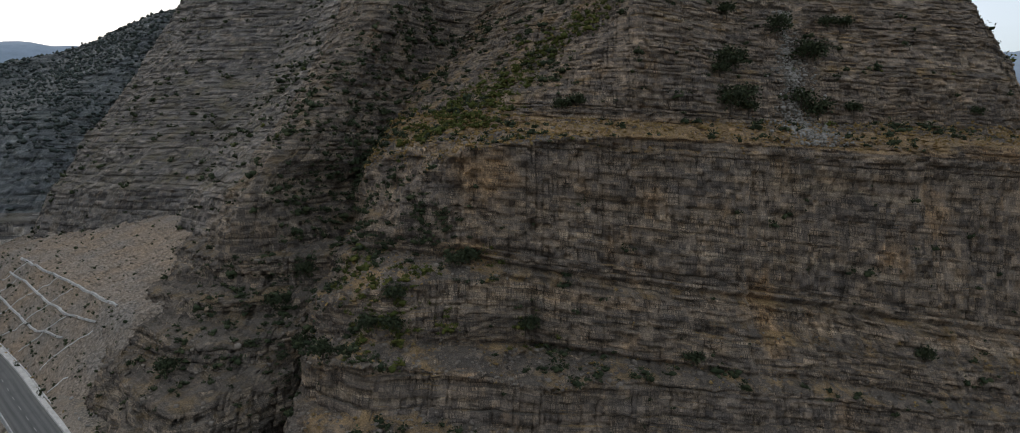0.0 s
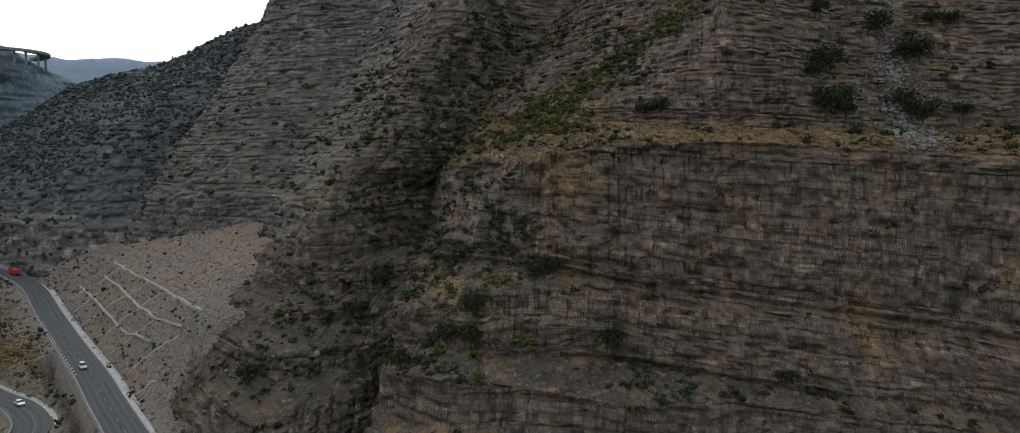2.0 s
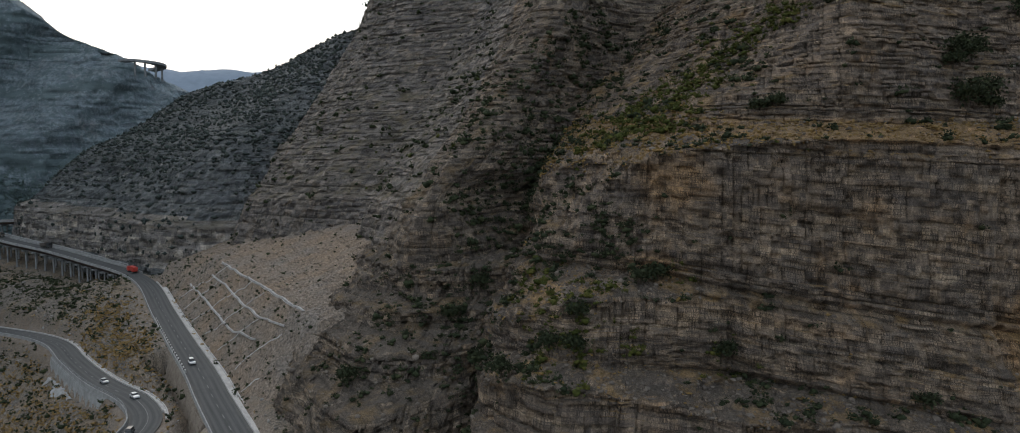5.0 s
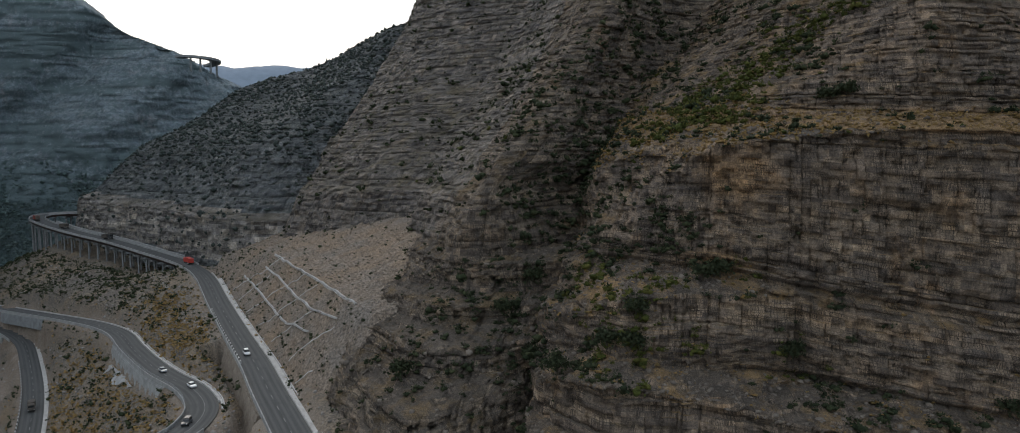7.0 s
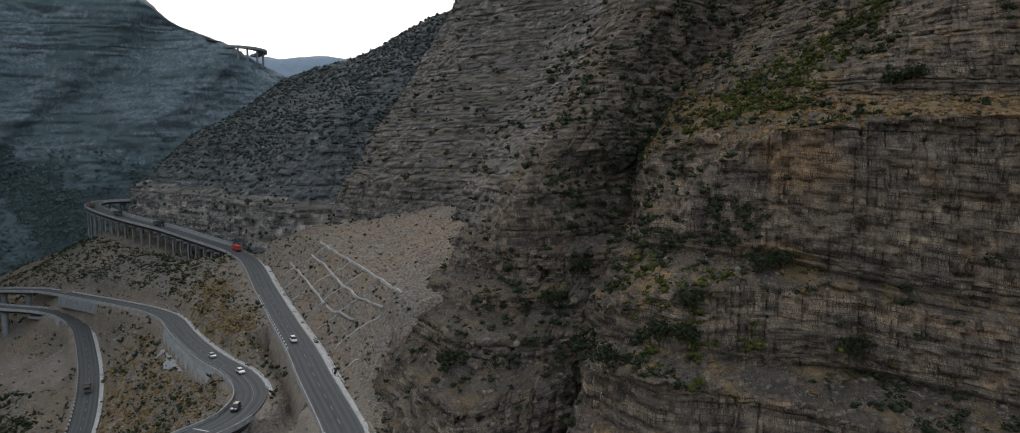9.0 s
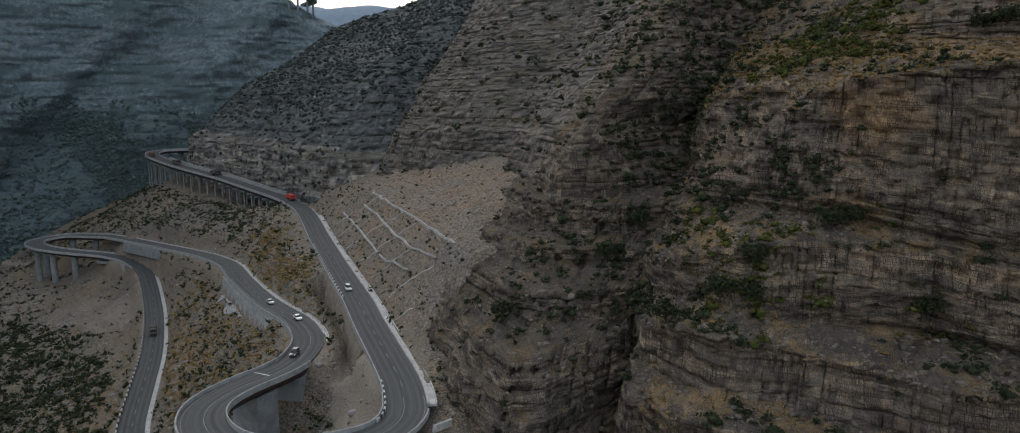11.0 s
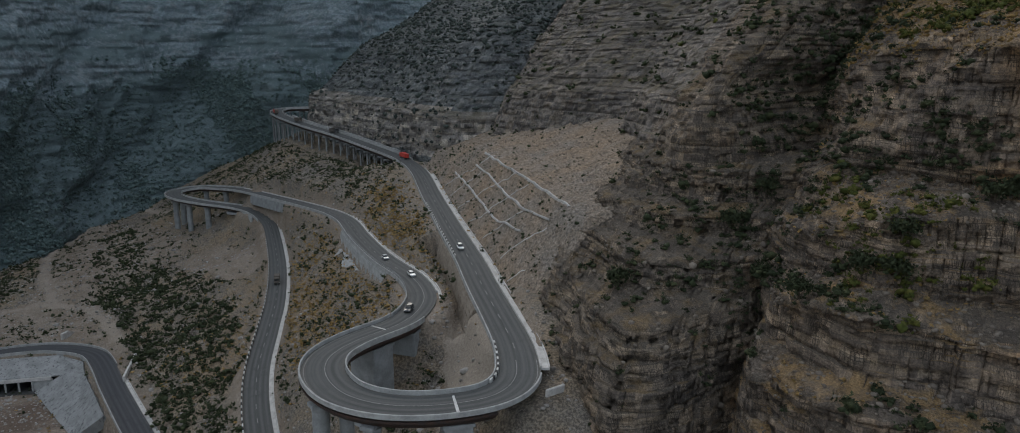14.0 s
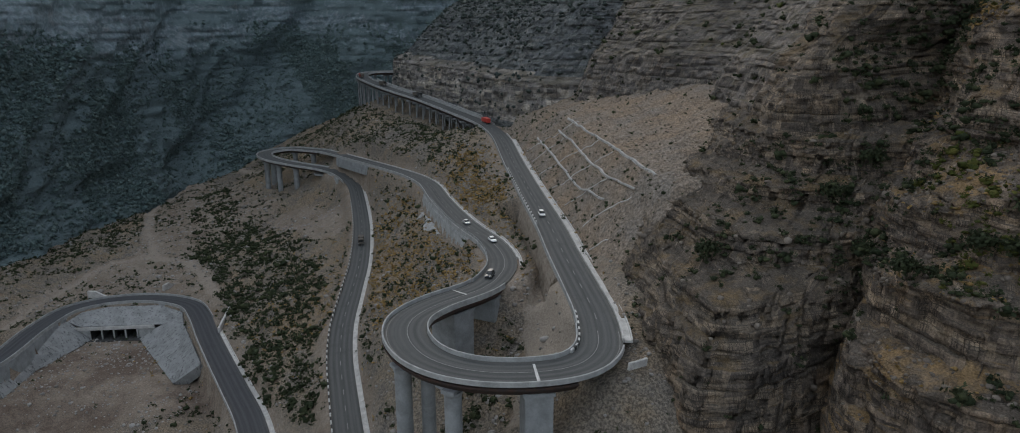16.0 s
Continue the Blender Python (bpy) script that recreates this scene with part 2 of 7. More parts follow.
    ground = n.mix(0.8, ground, n.ramp(grain, [(0.38, (0.45, 0.45, 0.46)), (0.5, (0.9, 0.9, 0.9)), (0.62, (1.5, 1.48, 1.45))]), "MULTIPLY")
    colour = n.mix(n.maths("MULTIPLY", flat, 0.75), colour, ground)
    if veg:
        tuft = n.noise(at, 0.3, 7, 0.75)
        cover = n.tree.nodes.new("ShaderNodeAttribute")
        cover.attribute_name = "cover"
        colour = n.mix(n.maths("MULTIPLY", n.step(n.maths("ADD", tuft, n.maths("MULTIPLY", cover.outputs["Fac"], 0.16)), 0.49, 0.56), veg), colour, tuft_tone)
    height = n.maths("ADD", n.maths("MULTIPLY", fine, 0.9), n.maths("ADD", grain, n.maths("MULTIPLY", streaks, 0.6)))
    n.bump(n.maths("SUBTRACT", height, n.maths("MULTIPLY", fissure, 1.2)), 1.0, 0.5)
    return n.done(colour)


ROCK = rock_material("bedded limestone", [(0.182, 0.143, 0.11), (0.224, 0.175, 0.133), (0.257, 0.2, 0.149), (0.37, 0.3, 0.222), (0.15, 0.13, 0.115), (0.4, 0.245, 0.12)],
                     (0.1, 0.084, 0.067), (0.29, 0.185, 0.08))
ROCK_SPUR = rock_material("dark bedded limestone", [(0.15, 0.123, 0.098), (0.185, 0.15, 0.118), (0.212, 0.172, 0.133), (0.3, 0.248, 0.19), (0.125, 0.109, 0.096), (0.3, 0.19, 0.105)],
                          (0.088, 0.075, 0.06), (0.155, 0.105, 0.05), along=(0.7, 0.7))
ROCK_GREY = rock_material("grey bedded limestone", [(0.174, 0.155, 0.139), (0.21, 0.187, 0.167), (0.243, 0.216, 0.191), (0.322, 0.287, 0.252), (0.155, 0.145, 0.137), (0.3, 0.226, 0.166)],
                          (0.135, 0.12, 0.098), (0.165, 0.135, 0.08), along=(-0.75, 0.66))
# a weak blue haze is mixed into the ridge's tones
ROCK_RIDGE = rock_material("haze-tinted ridge rock", [(0.143, 0.152, 0.157), (0.171, 0.18, 0.184), (0.19, 0.199, 0.201), (0.246, 0.253, 0.252), (0.137, 0.147, 0.153), (0.213, 0.203, 0.191)],
                           (0.118, 0.123, 0.118), (0.115, 0.118, 0.1), veg=0.6, along=(-0.9, 0.4), crisp=0.8, tuft_tone=(0.062, 0.075, 0.073))
# lifted blue-grey rock and tuft tones, with the valley's haze painted in
ROCK_FAR = rock_material("scrub covered rock tinted for haze", [(0.182, 0.233, 0.262), (0.202, 0.252, 0.281), (0.220, 0.267, 0.295), (0.274, 0.306, 0.326), (0.186, 0.235, 0.262), (0.271, 0.260, 0.257)],
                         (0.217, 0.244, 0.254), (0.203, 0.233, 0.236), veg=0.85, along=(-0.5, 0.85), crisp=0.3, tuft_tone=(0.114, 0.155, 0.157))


def ground_material():
    n = Nodes("stony ground", 0.95)
    at = n.scaled(1, 1, 1)
    broad, middle, fine = n.noise(at, 0.018, 4), n.noise(at, 0.11, 6, 0.65), n.noise(at, 1.7, 8, 0.75)
    stones = n.add("ShaderNodeTexVoronoi", Scale=0.75)
    n.link(n.mix(0.25, at, n.tint(at, 1.3)), stones.inputs["Vector"])
    patchy = n.noise(at, 0.07, 5, 0.7)
    colour = n.ramp(broad, [(0.35, (0.152, 0.131, 0.108)), (0.5, (0.186, 0.156, 0.121)), (0.65, (0.201, 0.154, 0.105))])
    colour = n.mix(n.maths("MULTIPLY", n.step(middle, 0.52, 0.66), 0.8), colour, (0.205, 0.153, 0.098))
    colour = n.mix(n.step(middle, 0.5, 0.34), colour, (0.149, 0.133, 0.115))
    colour = n.mix(0.9, colour, n.ramp(fine, [(0.41, (0.4, 0.4, 0.4)), (0.5, (0.85, 0.84, 0.82)), (0.58, (1.5, 1.48, 1.45))]), "MULTIPLY")
    loose = n.maths("MULTIPLY", n.step(stones.outputs["Distance"], 0.3, 0.14), n.step(patchy, 0.5, 0.64))
    colour = n.mix(n.maths("MULTIPLY", loose, 0.55), colour, n.mix(stones.outputs["Color"], (0.196, 0.171, 0.142), (0.380, 0.335, 0.280)))
    bare, earth = n.tree.nodes.new("ShaderNodeAttribute"), n.tree.nodes.new("ShaderNodeAttribute")
    bare.attribute_name, earth.attribute_name = "bare", "earth"
    pale = n.mix(n.step(middle, 0.4, 0.62), (0.247, 0.208, 0.168), (0.193, 0.153, 0.116))
    pale = n.mix(0.8, pale, n.ramp(fine, [(0.4, (0.55, 0.55, 0.56)), (0.5, (0.88, 0.87, 0.86)), (0.6, (1.35, 1.33, 1.3))]), "MULTIPLY")
    pale = n.mix(n.maths("MULTIPLY", loose, 0.35), pale, (0.333, 0.294, 0.246))
    colour = n.mix(n.step(n.maths("ADD", bare.outputs["Fac"], n.maths("MULTIPLY", n.maths("SUBTRACT", middle, 0.5), 0.8)), 0.35, 0.7), colour, pale)
    # trodden dust on the tracks and ramps; turned reddish earth in the stream bed
    dust = n.mix(n.step(fine, 0.42, 0.58), (0.230, 0.192, 0.152), (0.301, 0.257, 0.208))
    colour = n.mix(n.maths("MULTIPLY", n.step(bare.outputs["Fac"], 1.0, 1.4), 0.85), colour, dust)
    red = n.mix(n.step(n.noise(at, 0.06, 5, 0.65), 0.4, 0.6), (0.121, 0.089, 0.068), (0.230, 0.186, 0.146))
    red = n.mix(0.8, red, n.ramp(fine, [(0.4, (0.6, 0.6, 0.6)), (0.5, (0.95, 0.95, 0.95)), (0.6, (1.35, 1.33, 1.3))]), "MULTIPLY")
    colour = n.mix(n.step(n.maths("ADD", earth.outputs["Fac"], n.maths("MULTIPLY", n.maths("SUBTRACT", middle, 0.5), 0.6)), 0.3, 0.6), colour, red)
    n.bump(n.maths("ADD", fine, n.maths("MULTIPLY", loose, 0.7)), 0.8, 0.5)
    return n.done(colour)


def plain(name, base, dark, scale=0.6, rough=0.85, metallic=0.0, lift=0.15, detail=6):
    """A surface with stains at two scales and fine relief."""
    n = Nodes(name, rough, metallic)
    at = n.scaled(1, 1, 1)
    a, b = n.noise(at, scale, detail, 0.65), n.noise(at, scale * 9, 5, 0.6)
    colour = n.mix(n.step(a, 0.38, 0.66), base, dark)
    colour = n.mix(0.35, colour, n.ramp(b, [(0.3, (0.55, 0.55, 0.55)), (0.65, (1, 1, 1))]), "MULTIPLY")
    n.bump(b, lift, 0.05)
    return n.done(colour)


GROUND = ground_material()


def asphalt_material(name, base, dark, worn):
    """Asphalt with wheel tracks, patches and stains drawn out along the road."""
    n = Nodes(name, 0.9)
    at = n.scaled(1, 1, 1)
    across, along = n.tree.nodes.new("ShaderNodeAttribute"), n.tree.nodes.new("ShaderNodeAttribute")
    across.attribute_name, along.attribute_name = "across", "along"
    lane = n.tree.nodes.new("ShaderNodeCombineXYZ")
    n.link(n.maths("MULTIPLY", across.outputs["Fac"], 1.1), lane.inputs["X"])
    n.link(n.maths("MULTIPLY", along.outputs["Fac"], 0.03), lane.inputs["Y"])
    drawn, cloud, fine = n.noise(lane.outputs["Vector"], 1.0, 5, 0.65), n.noise(at, 0.16, 5, 0.6), n.noise(at, 4.0, 5, 0.7)
    colour = n.mix(n.step(drawn, 0.36, 0.64), dark, base)
    off = n.maths("ABSOLUTE", n.maths("SUBTRACT", n.maths("ABSOLUTE", n.maths("SUBTRACT", n.maths("ABSOLUTE", across.outputs["Fac"]), 2.0)), 0.85))
    colour = n.mix(n.maths("MULTIPLY", n.step(n.maths("ADD", off, n.maths("MULTIPLY", n.maths("SUBTRACT", drawn, 0.5), 1.2)), 0.55, 0.1), 0.6), colour, worn)
    dusty = n.step(n.maths("ADD", n.maths("ABSOLUTE", across.outputs["Fac"]), n.maths("MULTIPLY", n.maths("SUBTRACT", cloud, 0.5), 2.5)), 3.3, 4.4)
    colour = n.mix(n.maths("MULTIPLY", dusty, 0.6), colour, (0.135, 0.128, 0.115))
    colour = n.mix(n.maths("MULTIPLY", n.step(cloud, 0.56, 0.7), 0.5), colour, dark)
    colour = n.mix(0.5, colour, n.ramp(fine, [(0.35, (0.6, 0.6, 0.6)), (0.62, (1.1, 1.1, 1.1))]), "MULTIPLY")
    n.bump(fine, 0.15, 0.05)
    return n.done(colour)


ASPHALT = asphalt_material("worn asphalt", (0.088, 0.09, 0.087), (0.055, 0.057, 0.056), (0.115, 0.115, 0.11))
ASPHALT_NEW = asphalt_material("fresh asphalt", (0.06, 0.062, 0.066), (0.042, 0.043, 0.047), (0.078, 0.079, 0.081))
CONCRETE = plain("weathered concrete", (0.38, 0.38, 0.365), (0.25, 0.25, 0.24), 0.45, 0.88)
CONCRETE_PIER = plain("board-marked concrete", (0.29, 0.3, 0.3), (0.2, 0.205, 0.205), 0.3, 0.85)
PANEL = plain("tan facing concrete", (0.3, 0.255, 0.205), (0.2, 0.165, 0.13), 0.5, 0.9)
GIRDER = plain("dark painted steel", (0.05, 0.042, 0.04), (0.085, 0.05, 0.038), 0.8, 0.6, 0.4)
PAINT_WHITE = plain("worn white road paint", (0.62, 0.61, 0.58), (0.34, 0.33, 0.31), 1.2, 0.8)
# black paint of kerbs and chassis; also serves as shade inside the culvert
BLACK_PAINT_AND_SHADE = plain("worn black paint and culvert shade", (0.03, 0.03, 0.03), (0.06, 0.058, 0.055), 1.2, 0.8)
LINE_WHITE = plain("faded lane paint", (0.26, 0.255, 0.245), (0.16, 0.155, 0.15), 1.5, 0.85)
DRAIN = plain("pale cement", (0.55, 0.53, 0.5), (0.36, 0.345, 0.32), 0.5, 0.9)


def marl_material():
    """Graded slope: tan and grey earth with stones, rills running down it."""
    n = Nodes("tan stony marl", 0.95)
    at = n.scaled(1, 1, 1)
    broad, fine = n.noise(at, 0.05, 5, 0.6), n.noise(at, 1.3, 8, 0.75)
    rills = n.noise(n.scaled(0.16, 0.16, 0.05), 1.6, 5, 0.6)
    colour = n.ramp(broad, [(0.36, (0.205, 0.178, 0.15)), (0.5, (0.23, 0.185, 0.143)), (0.64, (0.246, 0.183, 0.127))])
    colour = n.mix(n.maths("MULTIPLY", n.step(rills, 0.52, 0.66), 0.7), colour, (0.158, 0.122, 0.09))
    colour = n.mix(0.9, colour, n.ramp(fine, [(0.4, (0.45, 0.45, 0.45)), (0.5, (0.88, 0.87, 0.86)), (0.59, (1.45, 1.44, 1.42))]), "MULTIPLY")
    n.bump(n.maths("ADD", fine, n.maths("MULTIPLY", rills, -1.2)), 0.9, 0.5)
    return n.done(colour)


MARL = marl_material()
CUT = rock_material("pale cut rock", [(0.27, 0.25, 0.23), (0.315, 0.292, 0.268), (0.35, 0.325, 0.298), (0.43, 0.4, 0.368), (0.225, 0.212, 0.2), (0.34, 0.29, 0.238)], (0.16, 0.145, 0.125), (0.16, 0.14, 0.1), along=(-0.9, 0.4))
# pale blue stands for the haze of distance, put into the hills' colour
HILL = plain("haze-blue hills", (0.27, 0.32, 0.38), (0.23, 0.28, 0.33), 0.004, 1.0)
BARK = plain("grey bark", (0.09, 0.07, 0.05), (0.05, 0.04, 0.03), 2.0, 0.95)


def leaf_material(name, a, b, c):
    n = Nodes(name, 0.8)
    colour = n.ramp(n.place.outputs["Random Per Island"], [(0.0, a), (0.55, b), (1.0, c)])
    n.bsdf.inputs["Specular IOR Level"].default_value = 0.1
    n.bump(n.noise(n.scaled(1, 1, 1), 3.0, 4, 0.7), 1.0, 0.5)
    return n.done(n.mix(0.4, colour, n.ramp(n.noise(n.scaled(1, 1, 1), 1.6, 5, 0.7), [(0.36, (0.4, 0.4, 0.4)), (0.5, (0.95, 0.95, 0.95)), (0.62, (1.5, 1.5, 1.45))]), "MULTIPLY"))


LEAF_DARK = leaf_material("dark scrub leaves", (0.026, 0.035, 0.018), (0.042, 0.053, 0.027), (0.07, 0.079, 0.039))
# ridge foliage with the same weak painted haze
LEAF_RIDGE = leaf_material("haze-tinted ridge scrub leaves", (0.047, 0.059, 0.055), (0.062, 0.075, 0.067), (0.088, 0.1, 0.085))
# these two leaf colours are paled and blued to paint haze over them
LEAF_TOE = leaf_material("haze-tinted valley foot leaves", (0.092, 0.134, 0.131), (0.115, 0.161, 0.156), (0.156, 0.198, 0.185))
LEAF_FAR = leaf_material("haze-tinted far scrub leaves", (0.112, 0.147, 0.157), (0.129, 0.165, 0.176), (0.151, 0.188, 0.196))
LEAF_GREEN = leaf_material("green scrub leaves", (0.05, 0.062, 0.015), (0.08, 0.09, 0.022), (0.125, 0.118, 0.032))
LEAF_DRY = leaf_material("dry grass", (0.25, 0.16, 0.06), (0.34, 0.222, 0.09), (0.2, 0.145, 0.06))

# ---- lines of the roads ----
LOWER = [(-125, 95, 18.5), (-147, 116, 20), (-165, 129, 21), (-179, 139, 21.5), (-196, 151.5, 22), (-214, 167, 23), (-234, 187.5, 24.3), (-257, 211, 26), (-291, 241, 28), (-331, 272, 30.5), (-356, 289.5, 32)]
LOOP = [(-378, 299, 33.5), (-396, 299, 35), (-414, 291, 37), (-432, 286, 38.7), (-446, 288.5, 39.6), (-451.5, 294, 40.3), (-451.5, 303, 40.7), (-446, 310.5, 41.1), (-431.8, 312.8, 41.7)]
MIDDLE = [(-409.2, 312.9, 42.6), (-364.3, 301.3, 44.3), (-325.3, 285.4, 47.6), (-294.6, 272.8, 50), (-272, 261.5, 52), (-252, 250, 53), (-225, 229, 54.5), (-202, 212.5, 55.5), (-184, 200.5, 56.5), (-166, 190, 57.5), (-154, 181, 58),
          (-145.5, 172, 58.5), (-140, 162, 59), (-137, 153, 59.5), (-136.5, 146, 60), (-137, 139, 60.3)]
UPPER = [(-136.5, 132, 60.6), (-134.5, 125, 60.9), (-129, 118.5, 61), (-120, 114, 61), (-111, 113.5, 61.2), (-103, 116.5, 61.3), (-95.5, 122.5, 61.5), (-91.5, 129, 61.6), (-91.8, 136, 61.8), (-95, 142, 62), (-102, 151, 62.2),
         (-111, 160.5, 62.5), (-130, 180, 63), (-148, 199, 63.5), (-176, 226.5, 64.5), (-214, 264.5, 66), (-252, 303, 68), (-275, 322, 69.2), (-294, 333, 70.5), (-320, 343, 72.5), (-363, 357, 76.5), (-400, 365, 80), (-434, 376, 83), (-460, 388, 85.5), (-472, 404, 86.8), (-462, 414, 87.6), (-440, 417, 88)]
BOTTOM = [(-150, 92, 10), (-172, 107, 9), (-205, 124, 7.5), (-231, 134, 6.2), (-253, 142, 5.4), (-280, 152, 4.6), (-303, 161, 4.0), (-320, 166, 3.5), (-334, 164.5, 3), (-345, 159, 3), (-353, 151, 3), (-358, 142, 3), (-358.5, 129, 3), (-346, 112, 3.0), (-330, 96, 3.0), (-314, 76, 3), (-285, 45, 3)]


class Way:
    """A road's centre line in even steps, with its sideways directions (to the left of its run)."""

    def __init__(self, points, step=1.5):
        self.p = smoothed(spline(points, step), 4)
        d = np.gradient(self.p[:, :2], axis=0)
        d /= np.linalg.norm(d, axis=1)[:, None]
        self.ahead = d
        self.side = np.stack([-d[:, 1], d[:, 0]], -1)
        self.s = np.r_[0, np.cumsum(np.linalg.norm(np.diff(self.p, axis=0), axis=1))]

    def near(self, x, y):
        """The length along the line nearest to a place."""
        return self.s[np.argmin((self.p[:, 0] - x) ** 2 + (self.p[:, 1] - y) ** 2)]

    def at(self, s, off=0.0, dz=0.0):
        p = np.array([np.interp(s, self.s, self.p[:, k]) for k in range(3)])
        side = np.array([np.interp(s, self.s, self.side[:, k]) for k in range(2)])
        return p + np.r_[side / np.linalg.norm(side) * off, dz]

    def heading(self, s):
        i = min(len(self.s) - 2, int(np.searchsorted(self.s, s)))
        return math.degrees(math.atan2(self.ahead[i, 1], self.ahead[i, 0]))

    def strip(self, s0, s1, section, material, name, smooth=False, wave=None):
        """A closed bar along the line from s0 to s1; section: corners as (offset to the left, height)."""
        keep = (self.s > s0 + 0.2) & (self.s < s1 - 0.2)
        s = np.r_[s0, self.s[keep], s1]
        rings = []
        for off, dz in section:
            if callable(dz):
                rings.append(np.array([self.at(v, off) * (1, 1, 0) + (0, 0, dz(v)) for v in s]))
            else:
                rings.append(np.array([self.at(v, off, dz) for v in s]))
        v = np.stack(rings, 1)
        n, m = v.shape[:2]
        i = np.arange(n - 1)[:, None] * m
        j = np.arange(m)[None]
        q = np.stack([i + j, i + (j + 1) % m, i + m + (j + 1) % m, i + m + j], -1).reshape(-1, 4)
        me = bpy.data.meshes.new(name)
        caps = [list(range(m))[::-1], list(range((n - 1) * m, n * m))]
        me.from_pydata(v.reshape(-1, 3).tolist(), [], q.tolist() + caps)
        me.materials.append(material)
        bm = bmesh.new()
        bm.from_mesh(me)
        bmesh.ops.recalc_face_normals(bm, faces=bm.faces)
        bm.to_mesh(me)
        bm.free()
        return me


main, bot = Way(LOWER + LOOP + MIDDLE + UPPER), Way(BOTTOM)
S_LOOP, S_MID, S_HAIR, S_UP, S_VIA = main.near(-378, 299), main.near(-412, 313), main.near(-138, 157), main.near(-96, 143.5), main.near(-292, 332)

# ---- ground ----
ANCHORS = [(-300, 112, -8), (-318, 132, -7), (-270, 118, -7), (-300, 75, -8), (-245, 60, -8), (-190, 35, -6), (-405, 170, 0.5), (-450, 190, 3), (-490, 235, 4), (-425, 225, 6), (-385, 110, 0), (-440, 95, 3),
           (-475, 285, 12), (-510, 330, 18), (-440, 280, 17), (-412, 276, 18), (-435, 297, 20), (-322, 205, 9), (-265, 175, 12), (-235, 146, 11), (-116, 134, 42), (-124, 152, 47),
           (-106, 104, 30), (-126, 94, 25), (-84, 108, 36), (-84, 141, 60), (-90, 151, 61), (-85, 132, 57.5), (-55, 88, 20), (0, 55, 2), (-360, 258, 15), (-343, 254, 21), (-332, 248, 23), (-378, 264, 13), (-398, 262, 9), (-320, 236, 19)]
FOOT = [(-363, 350, 63), (-400, 355, 66), (-434, 365, 66), (-320, 334, 60), (-480, 395, 58), (-150, 250, 64), (-118, 215, 62), (-205, 300, 66), (-270, 345, 68), (-350, 400, 70), (-60, 160, 45)]


def road_samples():
    out = []
    for w, a, b in ((main, main.near(-104, 154), main.near(-283, 327)), (main, S_MID + 25, S_HAIR - 4), (main, 0, S_LOOP + 12), (bot, 0, bot.s[-1])):
        k = (w.s >= a) & (w.s <= b)
        falls = np.zeros((k.sum(), 2))
        if w is main:
            falls[(w.s[k] > main.near(-117, 167)) & (w.s[k] < main.near(-172, 223)), 0] = 8.5
            falls[(w.s[k] > main.near(-388, 308)) & (w.s[k] < main.near(-332, 289)), 1] = 5.0
            falls[(w.s[k] > main.near(-240, 241)) & (w.s[k] < main.near(-170, 193)), 1] = 5.5
            falls[(w.s[k] > S_LOOP - 26) & (w.s[k] < S_LOOP), 0] = 5.0
        out.append(np.hstack([w.p[k], w.side[k], falls]))
    return np.vstack(out)


ROADS = road_samples()
KNOTS = np.vstack([ROADS[::7, :3], ANCHORS, FOOT])
WADI = (-337.0, 139.5, 0.7, -0.715)


def bend(d2):
    return 0.5 * d2 * np.log(d2 + 1e-6)


def ground_weights():
    """A thin plate over the roads and the lowest ground."""
    k = KNOTS / 100
    n = len(k)
    a = np.zeros((n + 3, n + 3))
    a[:n, :n] = bend(((k[:, None, :2] - k[None, :, :2]) ** 2).sum(-1)) + 0.004 * np.eye(n)
    a[:n, n], a[:n, n + 1:n + 3] = 1, k[:, :2]
    a[n:, :n] = a[:n, n:].T
    return np.linalg.solve(a, np.r_[KNOTS[:, 2], 0, 0, 0])


PLATE = ground_weights()


# stretches of the valley: thick scrub, half-open scrub, bare spoil and gravel, dry grass
THICKET = [(-515, 278), (-492, 283), (-424, 256), (-395, 248), (-364, 240), (-306, 222), (-269, 201), (-248, 180), (-204, 150), (-189, 137), (-167, 125), (-191, 124), (-228, 138), (-267, 158), (-300, 172), (-351, 184), (-429, 227)]
TOE = [(-640, 60), (-640, 360), (-540, 352), (-552, 300), (-494, 240), (-430, 185), (-442, 159), (-429, 126), (-470, 60)]
BETWEEN = [(-345, 292), (-285, 270), (-237, 226), (-160, 178), (-163, 168), (-186, 164), (-166, 144), (-178, 146), (-250, 212), (-302, 258)]
BELOW_VIADUCT = [(-545, 345), (-480, 400), (-419, 362), (-300, 328), (-273, 307), (-280, 290), (-320, 298), (-360, 312), (-410, 322), (-455, 318), (-470, 300), (-520, 312)]
MIDSLOPE = [(-300, 328), (-262, 296), (-248, 278), (-262, 268), (-300, 282), (-330, 294), (-370, 308), (-410, 322), (-419, 362)]
HEAP = [(-403, 259), (-391, 280), (-340, 274), (-308, 244), (-318, 232), (-368, 250)]
WASH = [(-554, 300), (-450, 288), (-417, 264), (-393, 206), (-361, 170), (-366, 154), (-494, 234)]
YARD = [(-372, 108), (-409, 135), (-422, 174), (-393, 206), (-305, 172), (-374, 145)]
GRASSY = [(-265, 277), (-251, 287), (-190, 225), (-170, 205), (-136, 167), (-155, 176), (-204, 212)]
INNER = [(-134, 154), (-124, 156), (-114, 142), (-107, 126), (-108, 119), (-130, 122)]
